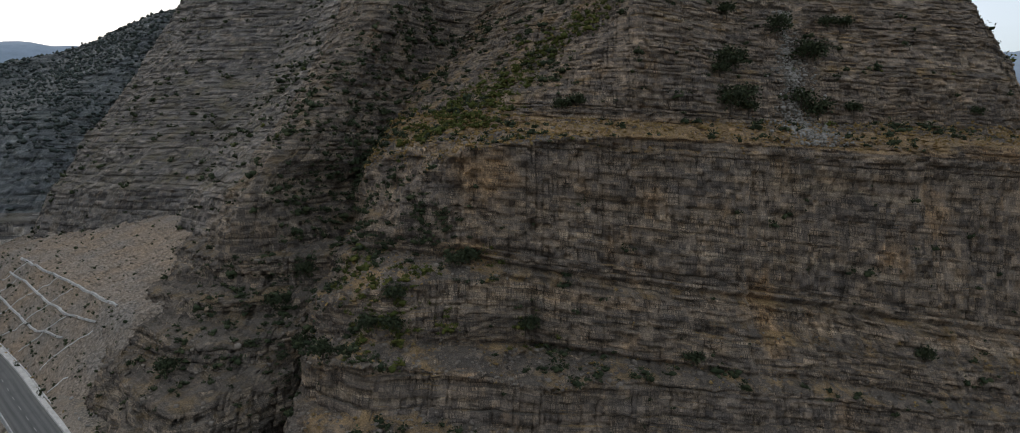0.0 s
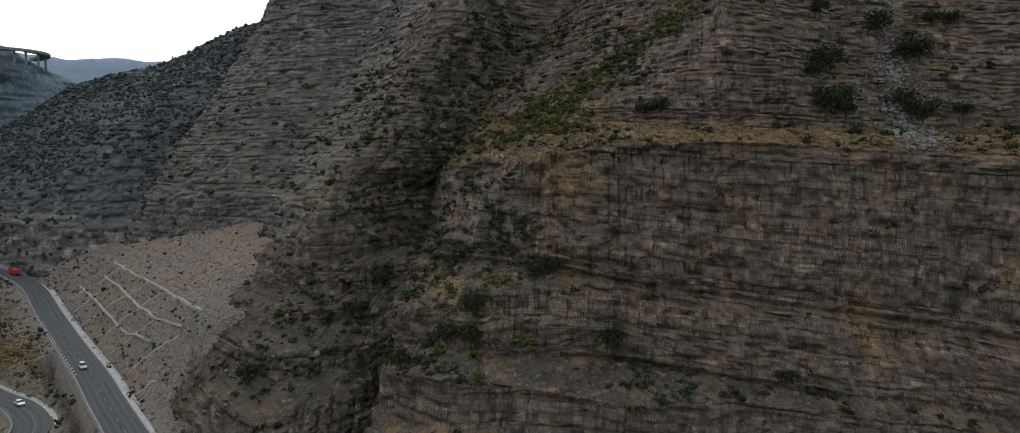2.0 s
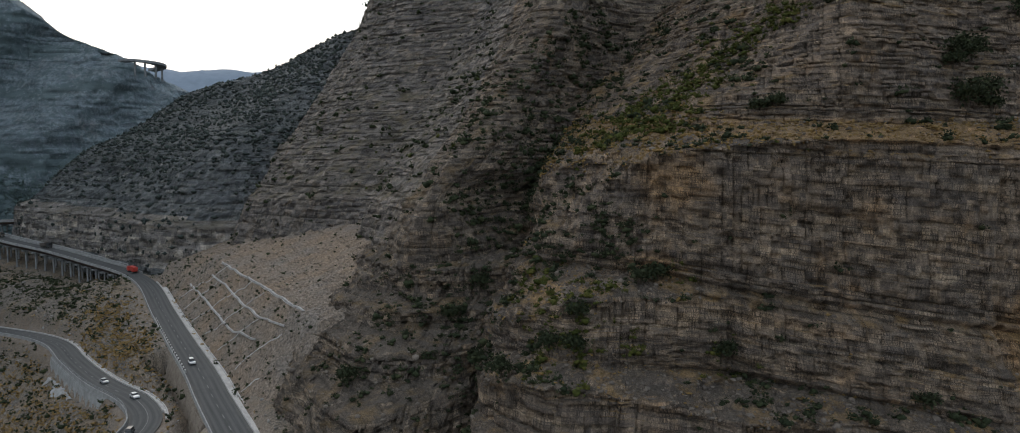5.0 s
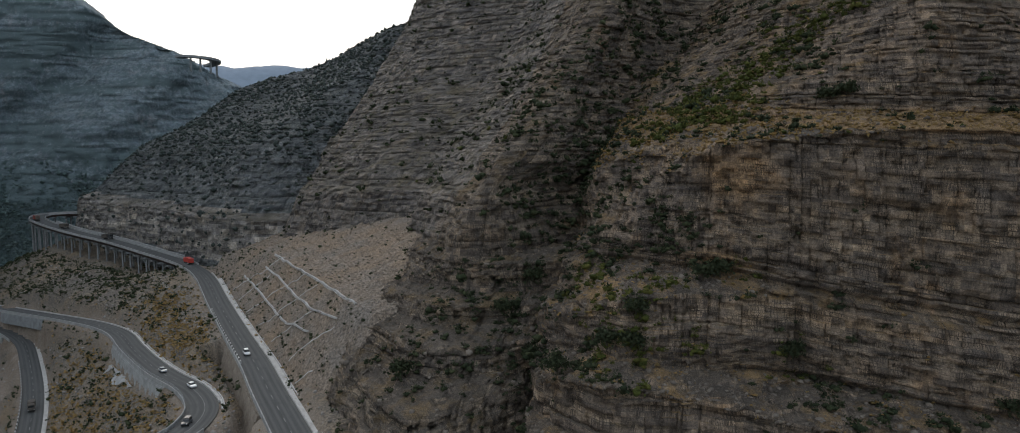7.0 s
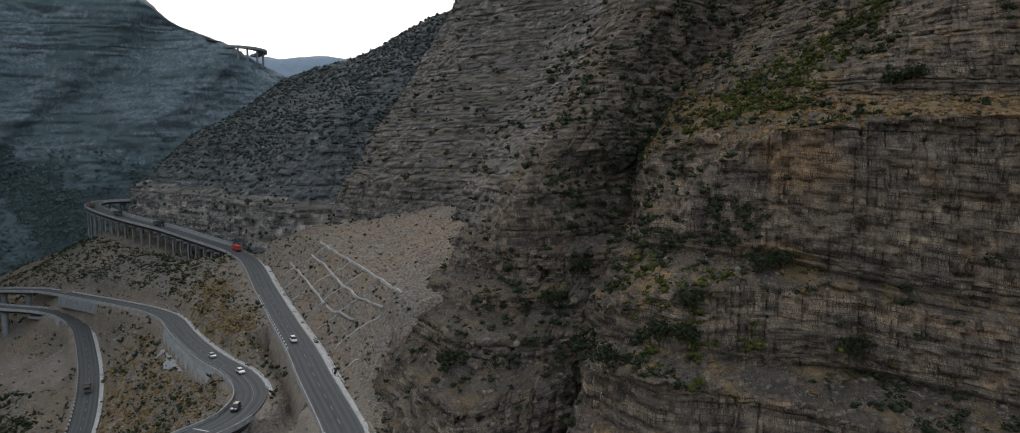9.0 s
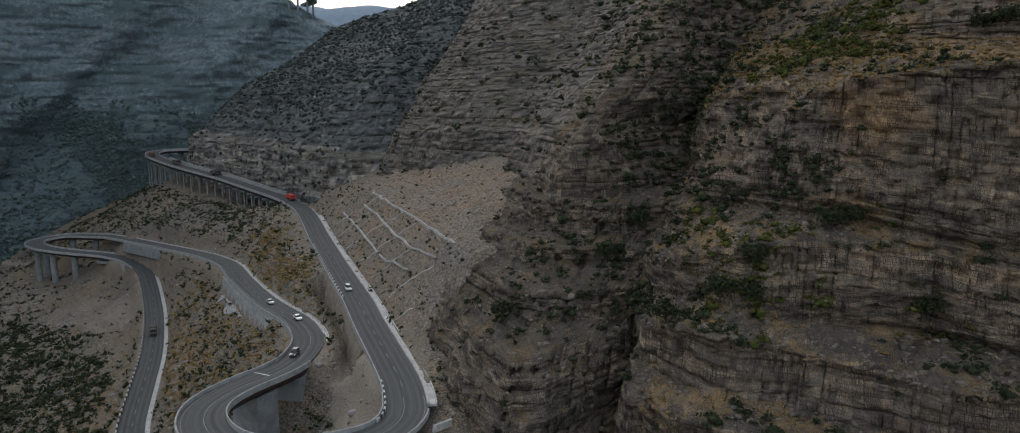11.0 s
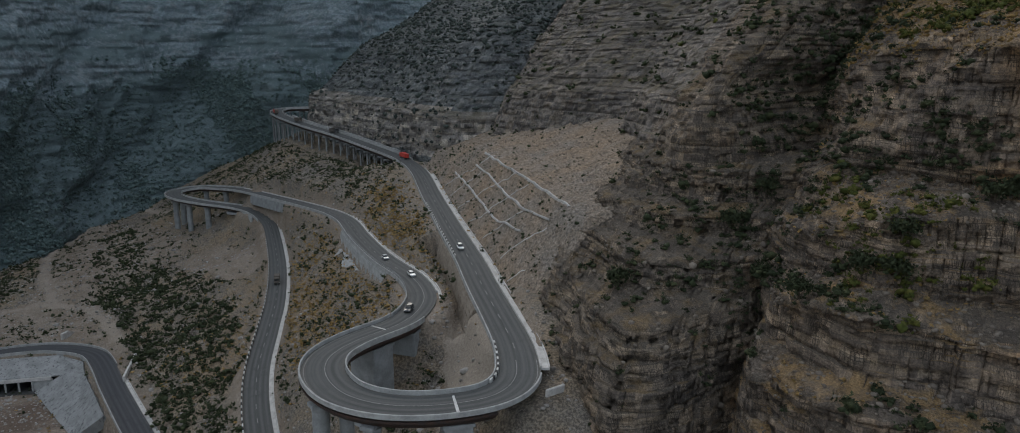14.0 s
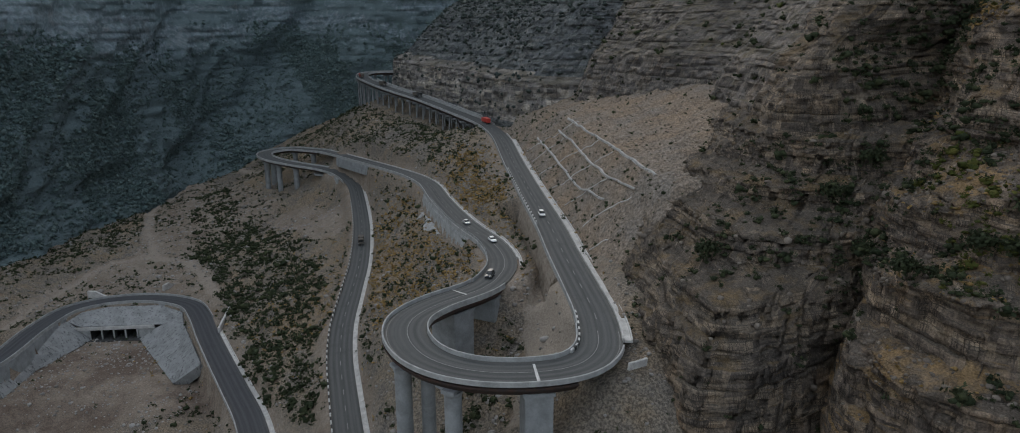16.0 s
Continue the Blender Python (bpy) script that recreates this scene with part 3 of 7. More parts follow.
RAMP = [(-130, 166), (-114, 164), (-99, 143), (-102, 126), (-109, 128), (-114, 142), (-124, 154)]
WORKS = [(-352.5, 133), (-350, 143.1), (-333.5, 158.5), (-318, 160.3), (-308, 155.5), (-266, 140.4), (-276.7, 134.1), (-300.1, 138.9), (-327.3, 144.8), (-343.9, 131.8), (-338.4, 124), (-332.9, 106.1), (-321, 93), (-319.5, 91.5), (-332.5, 103.2),
         (-346.5, 117.4), (-349.8, 125.9)]
BOX = [(-329.6, 146.7), (-344.4, 132.3), (-352.1, 140.2), (-337.3, 154.6)]


def within(zone, x, y, ragged=6.0):
    """1 inside a stretch of ground, 0 outside, with a ragged edge."""
    x, y = x + ragged * fbm(x / 14, y / 14, 201, 3), y + ragged * fbm(x / 14, y / 14, 202, 3)
    inside = np.zeros(len(x), bool)
    for (xa, ya), (xb, yb) in zip(zone, zone[1:] + zone[:1]):
        if ya != yb:
            inside ^= ((ya > y) != (yb > y)) & (x < (xb - xa) * (y - ya) / (yb - ya) + xa)
    return inside.astype(float)


def ground_height(x, y, rough=True):
    """Height of the ground: level with the roads, smooth between them, stony away from them."""
    q = np.stack([np.ravel(x), np.ravel(y)], -1).astype(float)
    out = np.empty(len(q))
    n = len(KNOTS)
    for a in range(0, len(q), 5000):
        c = q[a:a + 5000]
        dk = ((c[:, None] - KNOTS[None, :, :2]) ** 2).sum(-1)
        z = bend(dk / 1e4) @ PLATE[:n] + PLATE[n] + c / 100 @ PLATE[n + 1:]
        fade = np.exp(-np.maximum(0, np.sqrt(dk.min(1)) - 45) ** 2 / 60**2)
        wk = 1 / (dk + 400) ** 1.5
        z = z * fade + (1 - fade) * (wk * KNOTS[None, :, 2]).sum(1) / wk.sum(1)
        dr = ((c[:, None] - ROADS[None, ::2, :2]) ** 2).sum(-1)
        near = np.sqrt(dr.min(1))
        mine = ROADS[::2][dr.argmin(1)]
        level = mine[:, 2]
        off = ((c - mine[:, :2]) * mine[:, 3:5]).sum(-1)
        fall = np.where(off > 0, mine[:, 5], mine[:, 6])
        if rough:
            far = np.clip((near - 6) / 12, 0, 1)
            z = z + far * (3.4 * fbm(c[:, 0] / 30, c[:, 1] / 30, 5) + 3.0 * np.abs(fbm(c[:, 0] / 11, c[:, 1] / 11, 8, 5, 0.6)) + 0.8 * fbm(c[:, 0] / 2.6, c[:, 1] / 2.6, 9, 3) - 1.0)
        bed = np.clip((8.5 - near) / 3.0, 0, 1)
        z = z * (1 - bed) + (level - 0.35) * bed
        below = level - fall * np.clip((np.abs(off) - 4.6) / 1.2, 0, 1) + 0.5 * np.maximum(0, np.abs(off) - 11)
        z = np.where((fall > 0) & (near < 26), np.minimum(z, below), z)
        # the wadi below the culvert
        u = (c[:, 0] - WADI[0]) * -WADI[3] + (c[:, 1] - WADI[1]) * WADI[2]
        v = (c[:, 0] - WADI[0]) * WADI[2] + (c[:, 1] - WADI[1]) * WADI[3]
        half = 14 + 0.7 * np.clip(v, 0, 70)
        floor_ = -7.2 + 0.5 * fbm(c[:, 0] / 6, c[:, 1] / 6, 41) + 1.3 * np.maximum(0, np.abs(u) - half) + np.where((np.abs(u) > 12) & (near < 5.2), 60, 0) + np.where(v < 0, 3.6 + 0.42 * -v + 1.5 * np.maximum(0, np.abs(u) - 16), 0)
        z = np.where((v > -9) & (v < 110), np.minimum(z, floor_), z)
        hollow = ((within(WORKS, c[:, 0], c[:, 1], 0.0) > 0) & (near > 5.0)) | (within(BOX, c[:, 0], c[:, 1], 0.0) > 0)
        out[a:a + 5000] = np.where(hollow, np.minimum(z, -7.6), z)
    return out.reshape(np.shape(x))


TRACK = np.vstack([spline([(-361, 104), (-388, 128), (-409, 154), (-415, 178), (-397, 194), (-366, 192), (-324, 179)], 4), spline([(-401, 189), (-456, 211), (-512, 243), (-553, 294), (-556, 324), (-504, 320)], 4)])


def build_ground():
    xs = np.r_[-4200, -3200, -2400, -1700, -1200, -900, -760, np.arange(-640, 60, 2.0), 110, 160, 260, 420, 700, 1200, 2200, 4200]
    ys = np.r_[-4200, -2600, -1500, -800, -400, -200, -110, np.arange(-40, 430, 2.0), 460, 520, 640, 900, 1400, 2200, 4200]
    x, y = np.meshgrid(xs, ys, indexing="ij")
    z = ground_height(x, y)
    v = np.stack([x, y, z], -1).reshape(-1, 3)
    me = mesh_of("ground", v, grid_faces(len(xs), len(ys))[:, ::-1], GROUND)
    # where gravel and dust lie bare: the wadi, the dirt track, the spoil heap, the verges
    bare = np.zeros(len(v))
    wob = 9 * fbm(v[:, 0] / 25, v[:, 1] / 25, 31)
    for zone, edge in ((HEAP, 5.0), (WASH, 5.0), (YARD, 5.0), (RAMP, 2.0)):
        bare = np.maximum(bare, within(zone, v[:, 0], v[:, 1], edge))
    for cx, cy, r in ((-130, 165, 8), (-420, 262, 14)):
        bare = np.maximum(bare, np.clip(1.4 - (np.hypot(v[:, 0] - cx, v[:, 1] - cy) + wob) / r, 0, 1))
    inside = np.where((v[:, 0] > -700) & (v[:, 0] < 100) & (v[:, 1] > -80) & (v[:, 1] < 450))[0]
    for a in range(0, len(inside), 8000):
        i = inside[a:a + 8000]
        dt = np.sqrt(((v[i, None, :2] - TRACK[None]) ** 2).sum(-1).min(1))
        dr = np.sqrt(((v[i, None, :2] - ROADS[None, ::3, :2]) ** 2).sum(-1).min(1))
        bare[i] = np.maximum.reduce([bare[i], np.clip(1.9 - (dt + 0.25 * wob[i]) / 3.6, 0, 1.6), 0.8 * np.clip(1.6 - (dr + 0.3 * wob[i]) / 8, 0, 1)])
    u = (v[:, 0] - WADI[0]) * -WADI[3] + (v[:, 1] - WADI[1]) * WADI[2]
    w = (v[:, 0] - WADI[0]) * WADI[2] + (v[:, 1] - WADI[1]) * WADI[3]
    earth = (np.abs(u) < 16 + 0.7 * np.clip(w, 0, 70)) * (w > -9) * (w < 100) * np.clip(2.2 - w / 40, 0, 1)
    me.attributes.new("earth", "FLOAT", "POINT").data.foreach_set("value", earth.astype(np.float32))
    rutted = within(RAMP, v[:, 0], v[:, 1], 1.5) * 1.6
    bare = np.maximum(bare, rutted)
    me.attributes.new("bare", "FLOAT", "POINT").data.foreach_set("value", bare.astype(np.float32))
    return tagged(new("ground", me), "stony valley ground with dry grass and gravel", "ground", kind="structure")


build_ground()

# ---- cliffs ----
SPOTS = {}


def cliff(name, label, material, plan, turn, inward, profiles, rough=1.0, seed=0, beds=(0.6, 2.2), joints=(0.9, 2.4), units=(2, 5), ribs=1.0, terrace=1.0, carve=None, cut=None, dip=None, low=None, slant=0.0, cracks=0.5, seams=0.2, rust=None, rails=None, sharp=True, cover=None, bright=None):
    """A bedded cliff. plan: its line at the reference height; turn: 1 where the rock lies to the left of that line's run, -1 to the right; profiles: at fractions of
    the line, knees as (height, set back); rails, in place of profiles: lines at rising heights that the face runs through. It is laid in level beds, each cut by upright joints into blocks that stand out unevenly, with open cracks between some of them."""
    r = np.random.RandomState(seed + 3)
    fine = smoothed(polyline(spline(plan, 9.0), 0.5), 2) if sharp else spline(plan, 0.5)
    length = 0.5 * (len(fine) - 1)
    # upright joints, two lines of points close together at each; some are open cracks
    e = 0.04
    where = [0.0]
    crack = []
    while where[-1] < length - 2:
        if len(crack) and not crack[-1] and r.uniform() < cracks:
            where.append(where[-1] + r.uniform(0.09, 0.2) * sum(joints) / 2)
            crack.append(True)
        else:
            where.append(where[-1] + r.uniform(*joints))
            crack.append(False)
    cuts = np.array(where)
    s = np.clip(np.stack([cuts[:-1] + e, cuts[1:] - e], -1).ravel(), 0, length)
    crack = np.repeat(np.array(crack), 2)
    cols = np.cumsum(~crack) // 2
    base = smoothed(fine, 2 if sharp else 12)
    p = np.stack([np.interp(s, np.linspace(0, length, len(base)), base[:, k]) for k in range(2)], -1)
    d = np.gradient(smoothed(fine, 40), axis=0)
    d = np.stack([np.interp(s, np.linspace(0, length, len(d)), d[:, k]) for k in range(2)], -1)
    d /= np.linalg.norm(d, axis=1)[:, None]
    local = np.stack([-d[:, 1], d[:, 0]], -1) * turn
    if rails:
        knees = np.array([[(h, 0.0) for h, _ in rails]], float)
    else:
        at = np.array([f for f, _ in profiles]) * length
        knees = np.array([k for _, k in profiles], float)
    # beds, thinner where the rock lies gently; likewise two lines of points at each parting
    z_low, z_high = low or knees[:, 0, 0].min(), knees[:, -1, 0].max()
    rows, bed, parting, size_of = [], [], [], []
    at_z = z_low
    while at_z < z_high:
        leans = []
        for q in knees:
            if q[0, 0] < at_z < q[-1, 0]:
                leans.append(np.interp(at_z + 0.5, q[:, 0], q[:, 1]) - np.interp(at_z - 0.5, q[:, 0], q[:, 1]))
        thick = r.uniform(*beds) / math.sqrt(1 + min(3.5, abs(float(np.median(leans or [0])))) ** 2)
        gap = min(e, 0.1 * thick)
        inner = np.linspace(at_z + gap, at_z + thick - gap, 3 if thick > 1.3 * sum(beds) / 2 else 2)
        thin = len(parting) > 0 and not parting[-1] and r.uniform() < seams
        if thin:
            thick = min(thick, r.uniform(0.1, 0.22))
            gap = 0.15 * thick
            inner = np.array([at_z + gap, at_z + thick - gap])
        rows += list(inner)
        bed += [len(size_of)] * len(inner)
        parting += [thin] * len(inner)
        size_of.append(thick)
        at_z += thick
    rows, bed, size_of, parting = np.array(rows), np.array(bed), np.array(size_of), np.array(parting)
    count = len(size_of)
    sg = np.repeat(s[:, None], len(rows), 1)
    level = np.repeat(rows[None], len(s), 0)
    z = level + (dip(level, sg / length) if dip else 0)
    b, seg = np.empty_like(z), np.empty(z.shape, int)
    if rails:
        lines = []
        for _, line_ in rails:
            q = smoothed(polyline(line_, 0.5), 3)
            f = np.linspace(0, length, len(q))
            lines.append(np.stack([np.interp(s, f, q[:, k]) for k in range(2)], -1))
        lines = np.array(lines)
        tall = np.array([h for h, _ in rails], float)
        k = np.clip(np.searchsorted(tall, rows) - 1, 0, len(tall) - 2)
        t = ((rows - tall[k]) / (tall[k + 1] - tall[k]))[:, None, None]
        core = (lines[k] * (1 - t) + lines[k + 1] * t).transpose(1, 0, 2)
        b[:] = np.cumsum(np.r_["1", np.zeros((len(s), 1)), np.linalg.norm(np.diff(core, axis=1), axis=-1)], axis=1)
        seg[:] = k[None]
    for i in range(0 if rails else len(s)):
        kz = np.array([np.interp(s[i], at, knees[:, k, 0]) for k in range(knees.shape[1])])
        kb = np.array([np.interp(s[i], at, knees[:, k, 1]) for k in range(knees.shape[1])])
        if dip:
            kz = kz + dip(kz, s[i] / length)
        b[i] = np.interp(z[i], kz, kb) + np.minimum(0, z[i] - kz[0]) * (kb[1] - kb[0]) / (kz[1] - kz[0])
        over = np.maximum(0, z[i] - kz[-1])
        b[i] += 3.0 * over
        z[i] -= 0.9 * over
        seg[i] = np.searchsorted(kz, z[i]) - 1
    lean = np.gradient(b, axis=1) / np.maximum(np.gradient(z, axis=1), 0.01)
    lean = np.stack([np.convolve(np.pad(q, 4, mode="edge"), np.ones(9) / 9, "valid") for q in lean])
    flat = np.abs(lean) / np.sqrt(1 + lean * lean)
    plain_b = b.copy()
    # massive units of several beds
    bounds = np.cumsum(r.randint(units[0], units[1] + 1, count + 2))
    unit = np.searchsorted(bounds, np.arange(count), side="right")
    foot = np.r_[0, np.cumsum(size_of)] + z_low
    first, last = np.r_[0, bounds][unit], np.minimum(bounds[unit], count)
    inside = (rows - foot[first[bed]]) / (foot[last[bed]] - foot[first[bed]])
    high = (foot[last] - foot[first])[bed][None]
    # steps
    g = np.clip(lean, 0, 2.6)
    rise = np.clip((inside - 0.8) / 0.2, 0, 1)
    rise = rise * rise * (3 - 2 * rise)
    much = terrace * (0.35 + 0.65 * hashed(unit[bed][None] + 0 * sg, np.floor(cols[:, None] / 5.0) + 0 * sg, seed + 34)) * np.clip(0.7 + 1.2 * fbm(sg / 18, z / 13, seed + 22, 3), 0.0, 1.0) * np.clip((4.5 - lean) / 2, 0, 1)
    b = b + much * g * high * (rise - inside)[None]
    tread = np.clip(much * g * (inside > 0.82)[None], 0, 1)
    steep = (1 - np.clip((flat - 0.84) / 0.14, 0, 1)) * (1 - 0.5 * tread)
    # blocks: neighbouring joints open or stay closed from bed to bed
    I, J = np.meshgrid(cols, bed, indexing="ij")
    few = 1 + np.floor(3 * hashed(J, J * 0 + 2, seed + 1))
    block = np.floor((I + np.floor(7 * hashed(J, J * 0 + 4, seed + 2))) / few)
    U = unit[J]
    many = 2 + np.floor(4 * hashed(U, U * 0 + 2, seed + 3))
    lump = np.floor((I + np.floor(9 * hashed(U, U * 0 + 4, seed + 4))) / many)
    slow = vnoise(sg / 24, U * 7.3, seed + 21)
    group = U // 3
    butt = np.floor((I + np.floor(11 * hashed(group, group * 0 + 5, seed + 24))) / (6 + np.floor(6 * hashed(group, group * 0 + 6, seed + 25))))
    out = 0.2 * (hashed(J, J * 0 + 7, seed) - 0.5) * (1 + vnoise(sg / 20, J * 5.1, seed + 23)) + 0.55 * (hashed(J, block, seed + 5) - 0.5) + 0.4 * (hashed(J, I, seed + 17) - 0.5) + 0.45 * (hashed(U, I, seed + 29) - 0.5)
    out = out + 0.7 * slow * (hashed(U, U * 0 + 3, seed) - 0.2) + 0.85 * (hashed(U, lump, seed + 6) - 0.5) + 1.4 * (hashed(group, butt, seed + 26) - 0.5) * (1 if ribs > 0.5 else 1.3)
    # soft seams that weather back below a strong bed, blocks that have fallen out or lean out, open joints
    weak = (hashed(J, J * 0 + 11, seed) > 0.93) * np.clip((vnoise(sg / 22, J * 3.7, seed + 18) + 0.1) * 5, 0, 1)
    out = out - 0.4 * weak - 0.8 * (hashed(J, block, seed + 15) > 0.96) + 0.45 * (hashed(J, block, seed + 16) > 0.95)
    out = out - crack[:, None] * (hashed(J // 3, I, seed + 19) > 0.5) * (0.3 + 0.5 * hashed(U, I, seed + 20))
    out = out - 0.7 * parting[None] * (vnoise(sg / 13, J * 4.3, seed + 27) + 0.5 * hashed(J, block, seed + 28) > 0.2)
    if sharp:
        big = ribs * (3.0 * facets(sg + slant * z, 27, seed + 7) + 1.3 * facets(sg + 0.25 * z, 11, seed + 8) + 0.7 * facets(sg - 0.15 * z + 40 * group, 5, seed + 33)) + 1.2 * ribs * fbm(sg / 40, z / 70, seed + 7, 2)
    else:
        big = 4.0 * ribs * fbm((sg + slant * z) / 42, z / 120, seed + 7, 3) + 1.5 * ribs * fbm(sg / 12, z / 60, seed + 8, 3, 0.55)
    cleft = np.clip(1 - np.abs(vnoise(sg / 17, z / 90, seed + 9)) / 0.035, 0, 1)
    out = rough * steep * (out - 1.3 * cleft) + big * (0.3 + 0.7 * steep) + 0.14 * rough * vnoise(sg / 0.9, z / 0.9, seed + 10)
    if carve:
        extra, calm = carve(p[:, 0][:, None] + 0 * z, z, sg)
        b, out = b + extra, out * calm
    lift = (1 - steep) * rough * (1.0 * fbm(sg / 6, b / 5, seed + 11) + 0.8 * (hashed(I, J, seed + 12) - 0.5)) + 0.4 * fbm(sg / 45, z / 60, seed, 2) + 0.12 * rough * vnoise(sg / 2, z / 3, seed + 13)
    if rails:
        way = np.gradient(core, axis=0)
        way = np.stack([-way[..., 1], way[..., 0]], -1) * turn
        way /= np.linalg.norm(way, axis=-1, keepdims=True) + 1e-9
        xy = core + way * (b - plain_b - out)[..., None]
    else:
        mixed = np.clip(np.abs(b) / 22, 0, 1)[..., None]
        fixed = np.array(inward, float) / np.hypot(*inward)
        way = local[:, None] * (1 - mixed) + fixed * mixed
        way /= np.linalg.norm(way, axis=-1, keepdims=True) + 1e-9
        xy = p[:, None] + way * b[..., None] - local[:, None] * out[..., None]
    v = np.concatenate([xy, (z + lift)[..., None]], -1)
    f = grid_faces(*z.shape)
    me = mesh_of(name, v.reshape(-1, 3), f[:, ::-1] if turn < 0 else f, material)
    me.attributes.new("level", "FLOAT", "POINT").data.foreach_set("value", level.ravel().astype(np.float32))
    tone = 0.6 * hashed(J, block, seed + 30) + 0.25 * hashed(U, lump, seed + 31) + 0.15 * hashed(J, I, seed + 32)
    if bright:
        tone = tone + bright(level, sg / length)
    me.attributes.new("tone", "FLOAT", "FACE").data.foreach_set("value", tone[:-1, :-1].ravel().astype(np.float32))
    if cover:
        me.attributes.new("cover", "FLOAT", "POINT").data.foreach_set("value", cover(v[..., 0], v[..., 1], v[..., 2]).ravel().astype(np.float32))
    if rust:
        me.attributes.new("rust", "FLOAT", "POINT").data.foreach_set("value", rust(p[:, 0][:, None] + 0 * z, level).ravel().astype(np.float32))
    if cut:
        me.materials.append(cut[1])
        within = (seg[:-1, :-1] >= cut[0][0]) & (seg[:-1, :-1] < cut[0][1])
        span = (s[:-1] > cut[2][0] * length) & (s[:-1] < cut[2][1] * length)
        me.polygons.foreach_set("material_index", (within & span[:, None]).ravel().astype(np.int32))
    SPOTS[name] = (v, np.maximum(tread, np.clip((flat - 0.7) / 0.2, 0, 1)), sg, z)
    return tagged(new(name, me), label, "cliff", kind="structure")


def near_dip(level, f):
    """The beds of the near cliff dip away along it, the lower ones more."""
    w = np.clip((132 - level) / 30, 0, 1)
    return -np.clip(f - 0.38, 0, 0.6) * (20 + 45 * w)


def chute(x, z, sg):
    """The stone chute in the upper wall of the near cliff, and the upright fault in the wall below it."""
    mid_ = 88 + 0.1 * (z - 140) + 2.0 * np.sin(z / 7)
    near = np.exp(-((x - mid_) / (2.6 + 0.1 * np.maximum(0, 172 - z))) ** 2) * np.clip((z - 131) / 6, 0, 1)
    fault = np.exp(-((x - 68.5 - 1.2 * np.sin(z / 9)) / 1.5) ** 2) * np.clip((128 - z) / 6, 0, 1) * np.clip((z - 76) / 4, 0, 1)
    side = np.clip((x - 69) / 2, 0, 1) * np.clip((124 - z) / 6, 0, 1) * np.clip((z - 76) / 4, 0, 1)
    # undercut feet of the walls above the two benches
    level = z + 65 * np.clip(sg / 385 - 0.38, 0, 0.6)
    under_ = 2.0 * np.exp(-((level - 102) / 0.8) ** 2) + 2.2 * np.exp(-((level - 83) / 0.8) ** 2) * np.clip(1 + vnoise(sg / 30, sg * 0, 77), 0, 1)
    return 4.5 * near + 2.0 * fault + 1.2 * side + under_, 1 - 0.85 * near


def near_bright(level, f):
    """Pale thin beds below the lip of the high wall; tone below level 80 lowered to paint shade."""
    return 0.28 * ((level > 95.5) & (level < 101.5) & (f > 0.38)) - 0.12 * (level < 80) - 0.02 * (level >= 80)


def near_rust(x, level):
    """Orange stains: beside the fault, under the grassy ledge, on the lower bench."""
    out = np.exp(-((x - 72) / 5) ** 2) * np.clip((116 - level) / 10, 0, 1) * (level > 88)
    out = np.maximum(out, np.exp(-((x + 10) / 14) ** 2 - ((level - 124) / 6) ** 2))
    out = np.maximum(out, 0.9 * np.exp(-((x + 12) / 12) ** 2 - ((level - 104) / 4) ** 2))
    out = np.maximum(out, 0.7 * np.exp(-((x - 20) / 22) ** 2 - ((level - 96) / 3) ** 2))
    return np.maximum(out, 0.75 * (level > 135.5) * np.clip((144 - level) / 3, 0, 1))


# the near cliff: three walls with stony benches between them, then the high wall up to the grassy ledge
NEAR_KNEES_A = [(20, -40), (50, -18), (64, -10), (68, -6), (76, -4), (80, -2), (86, 0), (92, 2), (100, 4), (104, 10), (112, 22), (122, 36), (130, 50), (140, 70), (165, 100), (190, 140)]
NEAR_KNEES_B = [(20, -72), (50, -52), (67, -44), (70, -37), (79, -33), (81.5, -22), (88, -18), (92, -7), (101, 0), (106, 4), (114, 12), (126, 24), (134, 42), (142, 66), (165, 115), (190, 160)]
NEAR_KNEES_C = [(20, -76), (50, -58), (70, -48), (72, -41), (83, -37), (85, -26), (97, -20), (99, -12), (101, 0), (109, 2), (122, 6), (130, 14), (137, 40), (145, 60), (168, 105), (196, 148)]
NEAR_KNEES_D = [(20, -75), (50, -55), (70, -42), (72, -34), (81, -30), (83, -18), (98, -13), (99.5, -8), (101, 0), (112, 1), (130, 4), (136, 34), (143, 46), (148, 60), (170, 95), (200, 135)]
NEAR_KNEES_E = [(20, -70), (50, -46), (66, -36), (69, -28), (79.5, -23), (81.5, -5), (97, -3), (99.5, -2), (101, 0), (124, 2), (133, 4), (139, 31), (148, 40), (154, 54), (175, 82), (208, 122)]
NEAR_KNEES_F = [(20, -70), (50, -40), (66, -28), (69, -22), (80.5, -17), (82.5, -9), (97, -4), (99, -3), (101, 0), (131, 3), (136.4, 6), (140.5, 19), (154, 24), (162, 27), (178, 38), (217, 80)]
NEAR_KNEES_G = [(20, -70), (50, -38), (67, -26), (70, -20), (81, -16), (83, -11), (92, -6), (94, -3), (101, 0), (133, 4), (136.6, 8), (142, 24), (155, 30), (162, 38), (178, 48), (219, 85)]
